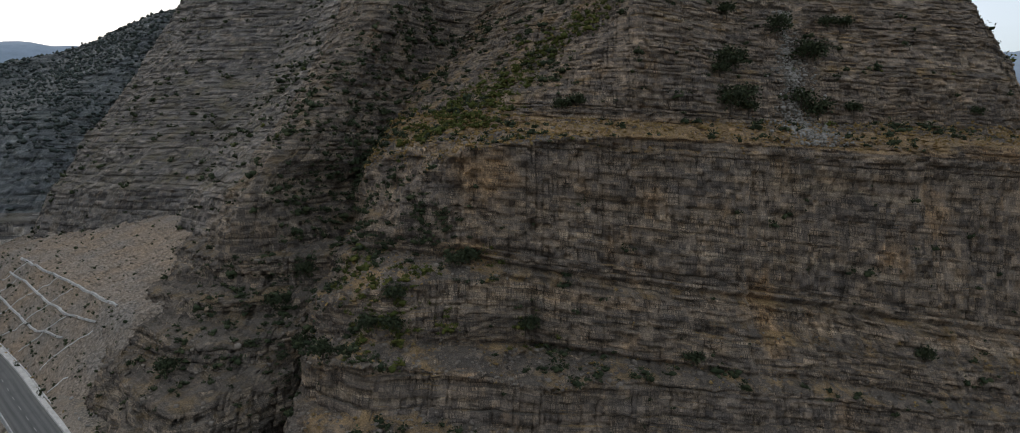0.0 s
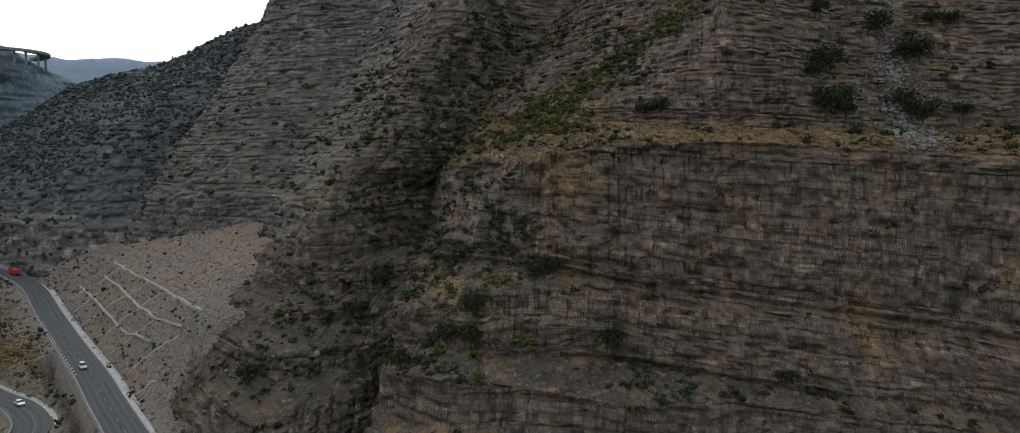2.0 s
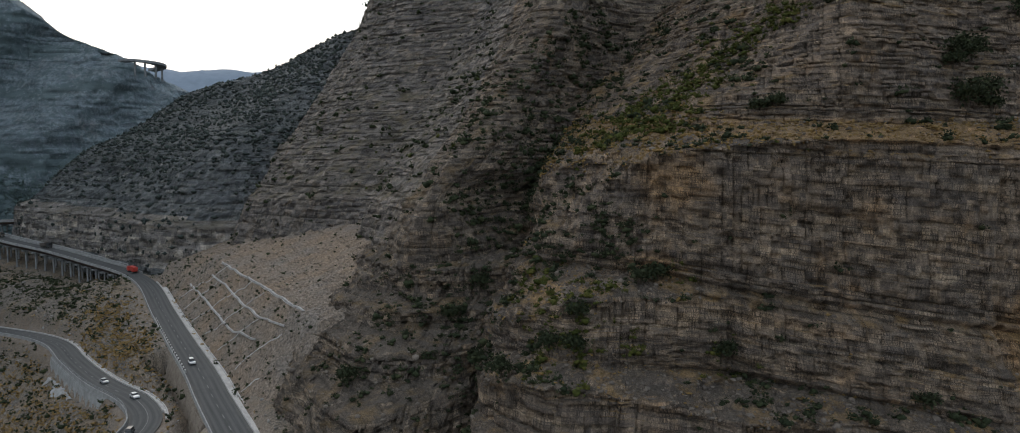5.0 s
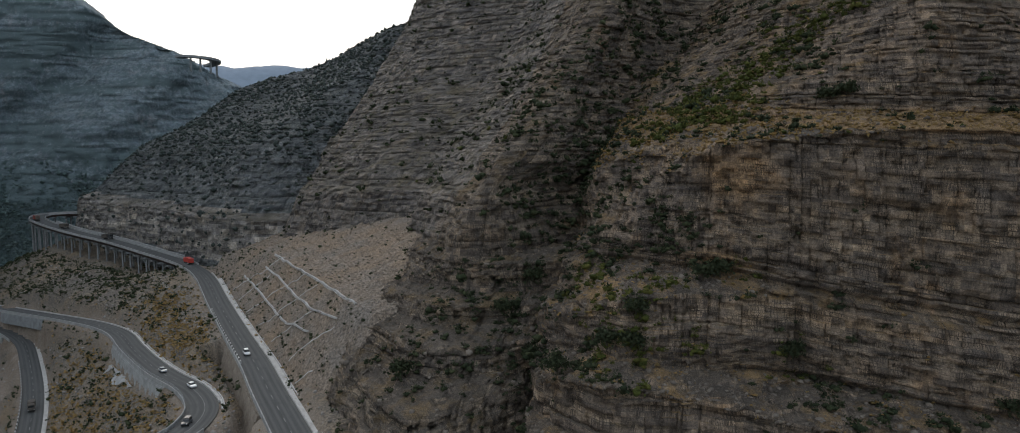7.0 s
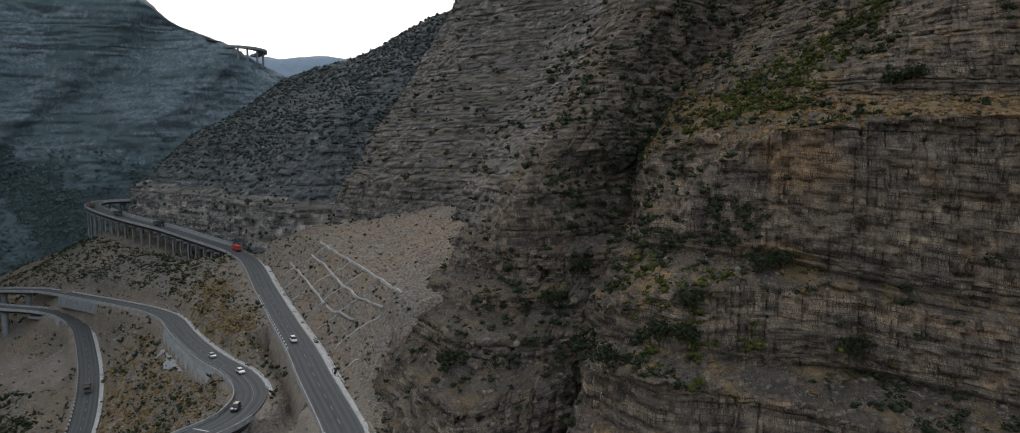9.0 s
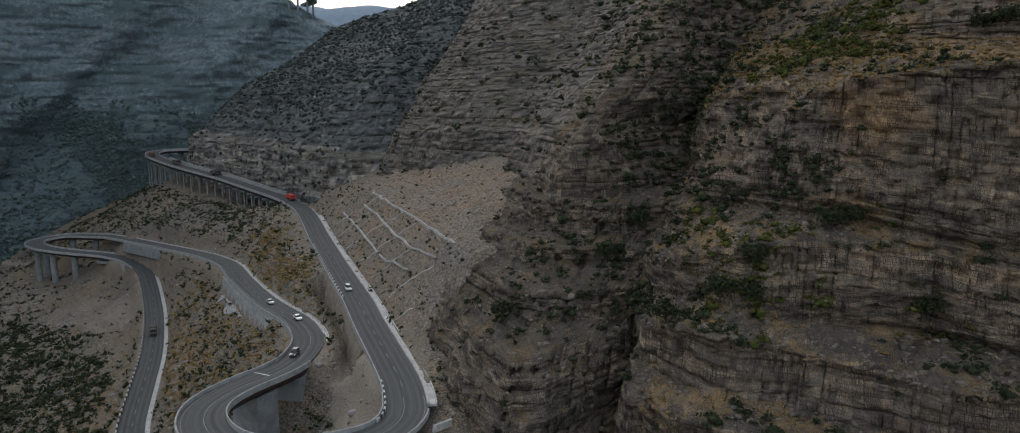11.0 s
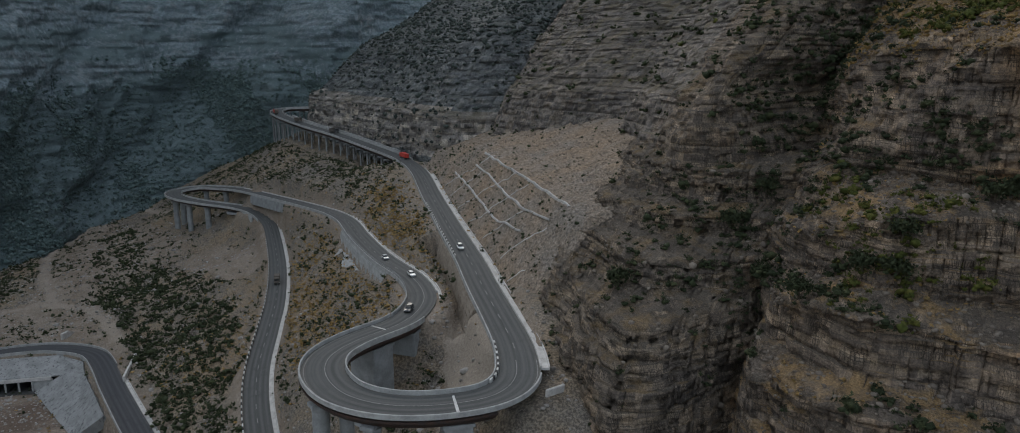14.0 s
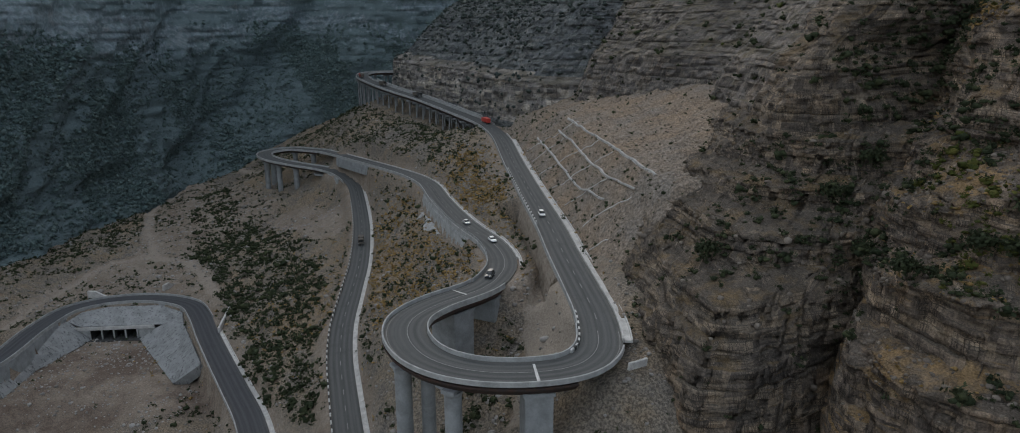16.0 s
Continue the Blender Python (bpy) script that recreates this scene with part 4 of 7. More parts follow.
NEAR_KNEES_H = [(20, -68), (50, -37), (68, -26), (71, -20), (81, -16), (83, -12), (92, -7), (94, -4), (101, 0), (136, 4), (139.5, 9), (146, 27), (162, 32), (165, 37), (182, 50), (212, 80)]
NEAR_KNEES_I = [(20, -65), (50, -36), (68, -25), (71, -20), (81, -17), (83, -12), (92, -7), (94, -4), (101, 0), (139, 4), (142, 7), (148, 22), (164, 26), (167, 31), (185, 42), (209, 66)]
NEAR_KNEES_J = [(20, -65), (50, -36), (68, -25), (71, -20), (81, -17), (83, -12), (92, -7), (94, -4), (101, 0), (137, 4), (140, 7), (145, 18), (159, 21), (162, 26), (175, 36), (192, 60)]
NEAR_KNEES_K = [(20, -65), (50, -36), (68, -25), (71, -20), (81, -17), (83, -12), (92, -7), (94, -4), (101, 0), (124, 4), (128, 7), (133, 18), (149, 21), (152, 26), (163, 36), (176, 50)]
cliff("cliff_near", "brown bedded limestone cliff with a dry grass ledge", ROCK,
      [(-78, 300), (-66, 250), (-57, 218), (-46, 197), (-28, 187), (0, 180), (36, 186), (84, 197), (128, 209), (168, 224), (205, 262)], 1, (0.12, 0.99),
      [(0.0, NEAR_KNEES_A), (0.22, NEAR_KNEES_A), (0.285, NEAR_KNEES_B), (0.336, NEAR_KNEES_C), (0.375, NEAR_KNEES_D), (0.425, NEAR_KNEES_E), (0.5, NEAR_KNEES_F), (0.59, NEAR_KNEES_G), (0.72, NEAR_KNEES_H), (0.85, NEAR_KNEES_I),
       (0.93, NEAR_KNEES_J), (1.0, NEAR_KNEES_K)],
      1.0, 1, beds=(0.45, 1.7), joints=(0.6, 1.9), units=(2, 6), terrace=0.5, seams=0.08, bright=near_bright, carve=chute, dip=near_dip, low=36, rust=near_rust)

# the mountain beyond the gully
FAR_KNEES_A = [(80, -16), (94, -4), (104, 0), (114, 12), (126, 26), (140, 46), (150, 60), (166, 78), (184, 95), (205, 110), (255, 145)]
FAR_KNEES_B = [(80, -16), (94, -4), (104, 0), (114, 12), (126, 28), (140, 46), (150, 60), (166, 80), (184, 98), (205, 112), (255, 145)]
FAR_KNEES_C = [(76, -8), (90, -3), (104, 0), (116, 6), (128, 24), (142, 44), (152, 56), (168, 74), (184, 92), (205, 108), (255, 140)]
FAR_KNEES_D = [(72, -14), (88, -6), (103, 0), (112, 4), (126, 22), (136, 33), (146, 45), (166, 69), (184, 86), (205, 104), (260, 145)]
FAR_KNEES_E = [(70, -14), (86, -7), (99, -2), (110, 3), (124, 16), (134, 25), (146, 39), (168, 57), (184, 68), (205, 82), (260, 115)]
FAR_KNEES_F = [(70, -14), (86, -7), (99, -2), (110, 3), (124, 16), (134, 24), (146, 36), (168, 46), (184, 52), (205, 60), (260, 90)]
cliff("cliff_far", "grey stepped limestone mountainside with scattered scrub", ROCK_GREY,
      [(85, 246), (30, 238), (-25, 240), (-48, 236), (-60, 216), (-70, 200), (-84, 203), (-105, 240), (-134, 283), (-164, 291), (-196, 314), (-222, 343), (-238, 392), (-246, 470)], -1, (0.22, 0.97),
      [(0.0, FAR_KNEES_A), (0.25, FAR_KNEES_B), (0.33, FAR_KNEES_C), (0.4, FAR_KNEES_C), (0.6, FAR_KNEES_D), (0.8, FAR_KNEES_E), (1.0, FAR_KNEES_F)],
      0.6, 11, beds=(0.6, 2.0), joints=(1.0, 2.8), units=(2, 5), ribs=1.2, terrace=0.3, low=82, slant=0.3, cracks=0.35, seams=0.05, cut=((0, 12), ROCK_SPUR, (0.0, 0.42)))

# the rock spur below it, beside the road
SPUR_RAILS = [(36, [(-20, 214), (-39, 190), (-49, 170), (-52, 150), (-57, 134), (-70, 124), (-82, 134), (-94, 150), (-108, 168), (-120, 184), (-132, 230)]),
              (64, [(-20, 221), (-42, 196), (-54, 172), (-60, 152), (-64, 142), (-71, 138), (-80, 144), (-90, 155), (-103, 168), (-115, 182), (-124, 232)]),
              (73, [(-22, 224), (-44, 199), (-57, 176), (-63, 160), (-68, 151), (-73, 148), (-80, 153), (-89, 163), (-101, 175), (-113, 188), (-122, 234)]),
              (75.5, [(-22, 227), (-45, 202), (-57, 183), (-62, 173), (-68, 167), (-75, 165), (-81, 168), (-89, 174), (-100, 181), (-112, 191), (-121, 236)]),
              (81, [(-23, 229), (-46, 204), (-58, 186), (-63, 177), (-69, 171), (-76, 170), (-83, 173), (-90, 179), (-100, 187), (-110, 196), (-120, 238)]),
              (83.5, [(-24, 231), (-46, 208), (-57, 194), (-63, 188), (-70, 185), (-77, 184), (-84, 186), (-91, 189), (-100, 194), (-109, 201), (-119, 240)]),
              (88, [(-24, 233), (-46, 210), (-57, 197), (-63, 191), (-70, 188), (-77, 187), (-84, 189), (-91, 193), (-100, 199), (-108, 206), (-118, 242)]),
              (90.5, [(-24, 235), (-46, 214), (-56, 204), (-62, 199), (-69, 196), (-77, 196), (-85, 199), (-92, 203), (-99, 208), (-106, 216), (-117, 245)]),
              (98, [(-25, 237), (-46, 217), (-56, 208), (-62, 203), (-69, 199), (-77, 199), (-85, 203), (-92, 208), (-98, 214), (-104, 222), (-115, 250)]),
              (101, [(-26, 248), (-46, 228), (-56, 220), (-62, 215), (-69, 211), (-77, 211), (-84, 216), (-90, 222), (-96, 228), (-101, 235), (-110, 264)])]
cliff("cliff_spur", "dark brown layered rock spur below the mountain", ROCK_SPUR, SPUR_RAILS[1][1], -1, (0.25, 0.97), None,
      0.9, 23, beds=(0.45, 1.5), joints=(0.7, 1.9), units=(2, 5), ribs=0.35, terrace=0.3, low=36, rails=SPUR_RAILS)

# the dark ridge with the road cutting at its foot
RIDGE_KNEES_A = [(60, -12), (68, -4), (92, 0), (95, 6), (114, 22), (136, 40), (148, 52), (168, 75), (205, 105), (255, 128), (262, 160)]
RIDGE_KNEES_B = [(60, -12), (70, -4), (94, 0), (97, 6), (114, 20), (134, 36), (146, 50), (166, 80), (193, 118), (222, 145), (228, 180)]
RIDGE_KNEES_C = [(60, -12), (74, -4), (97, 0), (100, 7), (114, 22), (130, 36), (140, 50), (156, 85), (176, 120), (198, 150), (204, 180)]
RIDGE_KNEES_D = [(60, -12), (80, -4), (101, 0), (104, 8), (116, 22), (128, 36), (138, 50), (150, 80), (164, 105), (180, 130), (186, 160)]
RIDGE_KNEES_E = [(60, -12), (80, -4), (94, 0), (97, 6), (108, 22), (120, 36), (128, 46), (140, 70), (152, 95), (165, 120), (170, 150)]
cliff("cliff_ridge", "dark scrub-covered ridge with a pale road cutting at its foot", ROCK_RIDGE,
      [(-165, 410), (-205, 360), (-248, 334), (-275, 338), (-310, 356), (-355, 374), (-400, 383), (-432, 400), (-446, 440), (-455, 510)], -1, (0.2, 0.98),
      [(0.0, RIDGE_KNEES_A), (0.25, RIDGE_KNEES_B), (0.55, RIDGE_KNEES_C), (0.75, RIDGE_KNEES_D), (1.0, RIDGE_KNEES_E)],
      0.5, 37, beds=(0.9, 2.8), joints=(1.6, 4.5), units=(2, 4), terrace=0.25, ribs=0.8, low=64, slant=0.5, cracks=0.1, seams=0.08, cut=((1, 3), CUT, (0.15, 0.85)))

def thicket_cover(x, y, z):
    """How thickly the scrub grows on the far mountain: close in the valley and along some beds, thin above."""
    low_ = np.clip((118 - z + 25 * fbm(x / 60, y / 60, 301, 3)) / 22, 0, 1)
    belt = np.clip((fbm(x / 90 + y / 90, z / 16, 302, 3) - 0.08) * 5, 0, 1)
    return np.maximum(low_, 0.7 * belt)


# the mountain across the valley, with a spur that runs down from its crest
def far_spur(_x, z, sg):
    mid_ = 195 - 0.95 * (z - 120)
    near = np.exp(-((sg - mid_) / 26) ** 2)
    hollow = np.exp(-((sg - mid_ - 58) / 24) ** 2)
    return (-12 * near + 14 * hollow) * np.clip((z - 60) / 40, 0, 1), 1.0


OPPOSITE_KNEES_A = [(60, -10), (90, 10), (112, 26), (124, 38), (148, 58), (167, 75), (184, 95), (190, 140)]
OPPOSITE_KNEES_B = [(50, -10), (95, 10), (130, 26), (142, 34), (178, 48), (206, 60), (229, 74), (238, 120)]
OPPOSITE_KNEES_C = [(20, -12), (75, 24), (110, 44), (124, 50), (174, 78), (225, 96), (281, 118), (310, 180)]
OPPOSITE_KNEES_D = [(5, -12), (55, 36), (90, 56), (108, 60), (150, 100), (205, 130), (270, 170), (360, 250)]
OPPOSITE_KNEES_E = [(0, -14), (45, 36), (80, 56), (106, 62), (150, 100), (205, 145), (260, 190), (370, 300)]
OPPOSITE_KNEES_F = [(0, -14), (45, 36), (80, 56), (106, 62), (150, 100), (205, 145), (260, 190), (370, 300)]
cliff("cliff_opposite", "mountainside covered in dark scrub, coloured blue-grey for haze", ROCK_FAR,
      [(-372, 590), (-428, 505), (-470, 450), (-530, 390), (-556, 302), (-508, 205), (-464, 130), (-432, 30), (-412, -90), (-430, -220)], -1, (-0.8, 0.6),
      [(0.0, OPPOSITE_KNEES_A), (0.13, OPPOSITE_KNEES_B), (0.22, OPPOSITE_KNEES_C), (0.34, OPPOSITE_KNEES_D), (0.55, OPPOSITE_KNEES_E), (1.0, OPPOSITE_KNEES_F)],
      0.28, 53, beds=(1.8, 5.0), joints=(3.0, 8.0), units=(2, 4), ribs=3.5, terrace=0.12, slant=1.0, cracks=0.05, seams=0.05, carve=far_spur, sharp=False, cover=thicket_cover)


def distant_hills():
    az = np.radians(np.linspace(-70, 100, 240))
    rows = []
    for t in np.linspace(0, 1, 12):
        far = 2300 + 500 * t
        top = 430 + 40 * np.cos((az - radians(38.5)) * 9) + 25 * fbm(az * 9, az * 0, 72)
        rows.append(np.stack([-np.sin(az) * far, np.cos(az) * far, -40 + (top + 40) * np.sin(t * np.pi / 2) + 12 * fbm(az * 60, az * 0 + t * 9, 73)], -1))
    v = np.stack(rows, 1)
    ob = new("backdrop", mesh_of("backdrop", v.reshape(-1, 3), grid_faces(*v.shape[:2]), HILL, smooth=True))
    tagged(ob, "hills in the distance, tinted pale blue for haze", "hills", kind="structure")


distant_hills()


# ---- the graded slope above the road ----
def toe_line():
    s = np.linspace(main.near(-104, 154), main.near(-268, 317), 9)
    return [tuple(main.at(v, -6.6, -0.3)) for v in s]


SLOPE_ROWS = [toe_line(),
              [(-95, 172, 66), (-124.4, 196.7, 75.5), (-160, 232, 75.6), (-198, 270, 76), (-230, 302, 76), (-262, 330, 76)],
              [(-92, 190, 82), (-112, 197, 85), (-164, 247.5, 86), (-194, 277, 86), (-225, 310, 83), (-252, 334, 80)],
              [(-70, 212, 92), (-98, 240, 100), (-126, 280, 103), (-155, 306, 104), (-195, 340, 101), (-230, 362, 95)]]


def slope_surface(u, v):
    """A place on the slope: u along it from the spur, v from the road's edge up to the rock."""
    rows = [spline(r, 1.0) for r in SLOPE_ROWS]
    p = np.stack([np.stack([np.interp(u * (len(r) - 1), np.arange(len(r)), r[:, c]) for c in range(3)], -1) for r in rows], 0)
    t = np.clip(v * 3, 0, 2.9999)
    i = t.astype(int)
    f = (t - i)[..., None]
    j = np.arange(p.shape[1])
    return p[i, j] * (1 - f) + p[i + 1, j] * f


def build_slope():
    n, m = 230, 110
    uu, vv = np.meshgrid(np.linspace(0, 1, n), np.linspace(0, 1, m), indexing="ij")
    p = slope_surface(uu.ravel(), vv.ravel()).reshape(n, m, 3)
    p[..., 2] += (1.0 * fbm(uu * 22, vv * 7, 91) + 0.75 * fbm(uu * 90, vv * 30, 92, 3)) * np.clip(vv * 8, 0, 1)
    gully = np.clip(np.abs(fbm(uu * 40, vv * 3, 93, 2)) * 3, 0, 1) - 1
    p[..., 2] += 0.8 * gully * np.clip((vv - 0.6) * 5, 0, 1)
    ob = new("cut_slope", mesh_of("cut_slope", p.reshape(-1, 3), grid_faces(n, m), MARL, smooth=True))
    tagged(ob, "bare graded slope of pale stony marl", "slope", kind="structure")
    return p


SLOPE = build_slope()

# ---- roads ----
def road(name, label, way, s0, s1, half=4.0, material=None):
    """A slab of asphalt in several strips, slightly crowned, that knows how far each point lies along and across it."""
    inner = np.linspace(half, -half, 13)
    section = [(half, -0.5), (-half, -0.5)] + [(o, 0.0) for o in inner[::-1]]
    me = way.strip(s0, s1, section, material or ASPHALT, name)
    n = len(me.vertices) // len(section)
    keep = (way.s > s0 + 0.2) & (way.s < s1 - 0.2)
    me.attributes.new("across", "FLOAT", "POINT").data.foreach_set("value", np.tile([o for o, _ in section], n).astype(np.float32))
    me.attributes.new("along", "FLOAT", "POINT").data.foreach_set("value", np.repeat(np.r_[s0, way.s[keep], s1], len(section)).astype(np.float32))
    return tagged(new(name, me), label, "road", kind="structure")


def bar(parent, name, way, s0, s1, section, material, label=""):
    return under(name, way.strip(s0, s1, section, material, name), parent, label)


def wall(off, thick=0.4, low_=-0.5, high=0.9):
    return [(off - thick / 2, low_), (off + thick / 2, low_), (off + thick * 0.36, high), (off - thick * 0.36, high)]


def gutter(off, way_out):
    a, b = off, off + way_out
    return [(a, -0.5), (b, -0.5), (b, 0.3), (b - 0.25 * np.sign(way_out), 0.3), (b - 0.4 * np.sign(way_out), 0.02), (a, 0.02)]


def dashes(parent, way, s0, s1, off=0.0, long=3.0, gap=6.0):
    """Painted dashes, all alike, a sheet of paint each."""
    verts, faces = [], []
    for s in np.arange(s0, s1 - long, long + gap):
        n = len(verts)
        for t in np.linspace(s, s + long, 3):
            verts += [way.at(t, off - 0.09, 0.006), way.at(t, off + 0.09, 0.006)]
        faces += [(n, n + 1, n + 3, n + 2), (n + 2, n + 3, n + 5, n + 4)]
    under("lane_dashes", mesh_of("lane_dashes", np.array(verts), np.array(faces)[:, ::-1], LINE_WHITE), parent, "faded white lane dashes", kind="stuff")


def line(parent, way, s0, s1, off, material=None, width=0.16):
    bar(parent, "lane_line", way, s0, s1, [(off - width / 2, 0.001), (off + width / 2, 0.001), (off + width / 2, 0.008), (off - width / 2, 0.008)], material or LINE_WHITE, "thin painted lane line")


ROAD_LOW = road("road_lower", "asphalt road lined with black and white kerb blocks", main, 0, S_LOOP, 3.9)
ROAD_LOOP = road("road_loop", "grey asphalt hairpin carried on tall concrete piers", main, S_LOOP, S_MID, 4.6)
ROAD_MID = road("road_middle", "worn grey asphalt road between two hairpins", main, S_MID, S_HAIR, 4.2)
ROAD_HAIR = road("road_hairpin", "wide asphalt hairpin bend on a curved viaduct", main, S_HAIR, S_UP, 4.6)
ROAD_UP = road("road_upper", "worn grey asphalt mountain road beneath the graded slope", main, S_UP, S_VIA, 4.4)
ROAD_FAR = road("road_viaduct", "asphalt road on a long viaduct of slender columns", main, S_VIA, main.s[-1], 4.4)
ROAD_BOT = road("road_bottom", "fresh dark asphalt road crossing the culvert", bot, 0, bot.s[-1], 4.2, ASPHALT_NEW)

# lower road: drain and pale parapet uphill
bar(ROAD_LOW, "gutter", main, 0, S_LOOP - 22, gutter(-3.95, -1.5), DRAIN, "pale concrete gutter")
bar(ROAD_LOW, "parapet", main, S_LOOP - 20, S_LOOP, wall(-4.2), CONCRETE, "pale concrete parapet")
dashes(ROAD_LOW, main, 4, S_LOOP - 10)
# loop: parapets on both sides, deck below
bar(ROAD_LOOP, "parapet", main, S_LOOP - 18, S_MID, wall(4.85), CONCRETE, "pale concrete parapet")
bar(ROAD_LOOP, "parapet", main, S_LOOP, S_MID, wall(-4.85), CONCRETE, "pale concrete parapet")
bar(ROAD_LOOP, "deck", main, S_LOOP + 8, S_MID - 4, [(4.9, -0.5), (-4.9, -0.5), (-3.4, -1.9), (3.4, -1.9)], GIRDER, "dark bridge deck")
# middle road: kerb uphill, parapet with posts on the valley side
bar(ROAD_MID, "kerb", main, S_MID, main.near(-150, 177), wall(4.5, 0.6, -0.5, 0.45), DRAIN, "pale concrete kerb")
bar(ROAD_MID, "gutter", main, main.near(-262, 256), main.near(-146, 173), gutter(4.85, 0.9), DRAIN, "pale concrete gutter")
bar(ROAD_MID, "parapet", main, S_MID, S_HAIR, wall(-4.45, 0.4, -0.6, 0.9), CONCRETE, "weathered concrete parapet")
line(ROAD_MID, main, main.near(-166, 190), S_HAIR, 0.6)
dashes(ROAD_MID, main, S_MID + 5, main.near(-170, 193))
# hairpin
bar(ROAD_HAIR, "parapet", main, S_HAIR, S_UP - 7, wall(-4.85, 0.45, -0.15, 0.85), CONCRETE, "pale outer parapet")
bar(ROAD_HAIR, "parapet", main, S_HAIR, S_UP + 2, wall(4.85, 0.4, -0.45, 0.95), CONCRETE, "pale inner parapet")
bar(ROAD_HAIR, "deck", main, S_HAIR + 2, main.near(-93, 126), [(5.1, -0.5), (-5.1, -0.5), (-5.1, -0.95), (-3.8, -2.3), (3.8, -2.3), (5.1, -0.95)], GIRDER, "dark steel and concrete bridge deck")
line(ROAD_HAIR, main, S_HAIR, S_UP, 0.4)
line(ROAD_HAIR, main, S_HAIR + 3, S_UP, -4.0, width=0.12)


def joint(s, a, b, width=0.55):
    p = [main.at(s - width / 2, a, 0.012), main.at(s - width / 2, b, 0.012), main.at(s + width / 2, b, 0.012), main.at(s + width / 2, a, 0.012)]
    bm = bmesh.new()
    top = [bm.verts.new(v) for v in p]
    bm.faces.new(top)
    part("expansion_joint", bm, PAINT_WHITE, ROAD_HAIR, "white painted expansion joint")


joint(main.near(-96, 122), 3.6, -4.5)
joint(main.near(-136.6, 146), 0.5, -4.5)
# upper road
bar(ROAD_UP, "parapet", main, S_UP + 2, S_VIA, wall(4.65, 0.4, -0.5, 0.9), CONCRETE, "pale concrete parapet")
bar(ROAD_UP, "kerb", main, S_UP - 4, main.near(-262, 312), wall(-4.65, 0.5, -0.5, 0.5), DRAIN, "pale concrete kerb")
bar(ROAD_UP, "gutter", main, S_UP - 4, main.near(-250, 301), gutter(-4.95, -1.7), DRAIN, "broad concrete gutter")
dashes(ROAD_UP, main, S_UP + 6, S_VIA)
# viaduct
bar(ROAD_FAR, "parapet", main, S_VIA, main.s[-1], wall(4.65), CONCRETE, "pale concrete parapet")
bar(ROAD_FAR, "parapet", main, main.near(-282, 327), main.s[-1], wall(-4.65), CONCRETE, "pale concrete parapet")
bar(ROAD_FAR, "deck", main, S_VIA, main.s[-1], [(4.9, -0.5), (-4.9, -0.5), (-4.0, -1.9), (4.0, -1.9)], GIRDER, "rusty dark steel girder deck")
bar(ROAD_FAR, "verge_wall", main, main.near(-300, 337), main.near(-440, 379), [(-5.6, -6), (-6.6, -6), (-6.6, 1.6), (-5.9, 1.6)], CONCRETE, "long pale wall beside the viaduct")
# bottom road
bar(ROAD_BOT, "parapet", bot, bot.near(-300, 161), bot.s[-1], wall(-4.5), CONCRETE, "pale concrete parapet")
bar(ROAD_BOT, "parapet", bot, 0, bot.near(-300, 161), wall(4.5), CONCRETE, "pale concrete parapet")
bar(ROAD_BOT, "parapet", bot, bot.near(-300, 161) + 0.5, bot.s[-1] - 2, wall(4.5, 0.4, -1.2, 0.9), CONCRETE, "pale concrete parapet")
bar(ROAD_BOT, "gutter", bot, 0, bot.near(-285, 157), gutter(-4.3, -1.4), DRAIN, "pale concrete gutter")

# the turning apron's loose wall beside the bottom road
apron = thing("boundary_wall", "low pale boundary wall leaving the road at an angle", "wall", -282, 157.6, 5.2, turn=139)
bm = bmesh.new()
box(bm, 10, 0, 0.5, 23, 0.8, 2.2, 0.08)
part("wall_body", bm, DRAIN, apron)

# ---- kerb blocks ----
def kerb_blocks(parent, way, s0, s1, off, step=1.9):
    meshes = []
    for material in (PAINT_WHITE, BLACK_PAINT_AND_SHADE):
        bm_ = bmesh.new()
        box(bm_, 0, 0, 0.45, step - 0.12, 0.42, 0.9, 0.06)
        me = bpy.data.meshes.new("kerb_block")
        bm_.to_mesh(me)
        bm_.free()
        me.materials.append(material)
        meshes.append(me)
    for n, s in enumerate(np.arange(s0 + step / 2, s1, step)):
        ob = under("kerb_block", meshes[n % 2], parent)
        x, y, z = way.at(s, off, -0.05)
        ob.matrix_world = pose(x, y, z, 0, 0, way.heading(s))


kerb_blocks(ROAD_LOW, main, 2, S_LOOP - 60, 4.2)
kerb_blocks(ROAD_UP, main, main.near(-150, 201), main.near(-205, 255), 4.0, 1.8)
kerb_blocks(ROAD_HAIR, main, S_UP - 13, S_UP + 10, 4.35, 1.5)

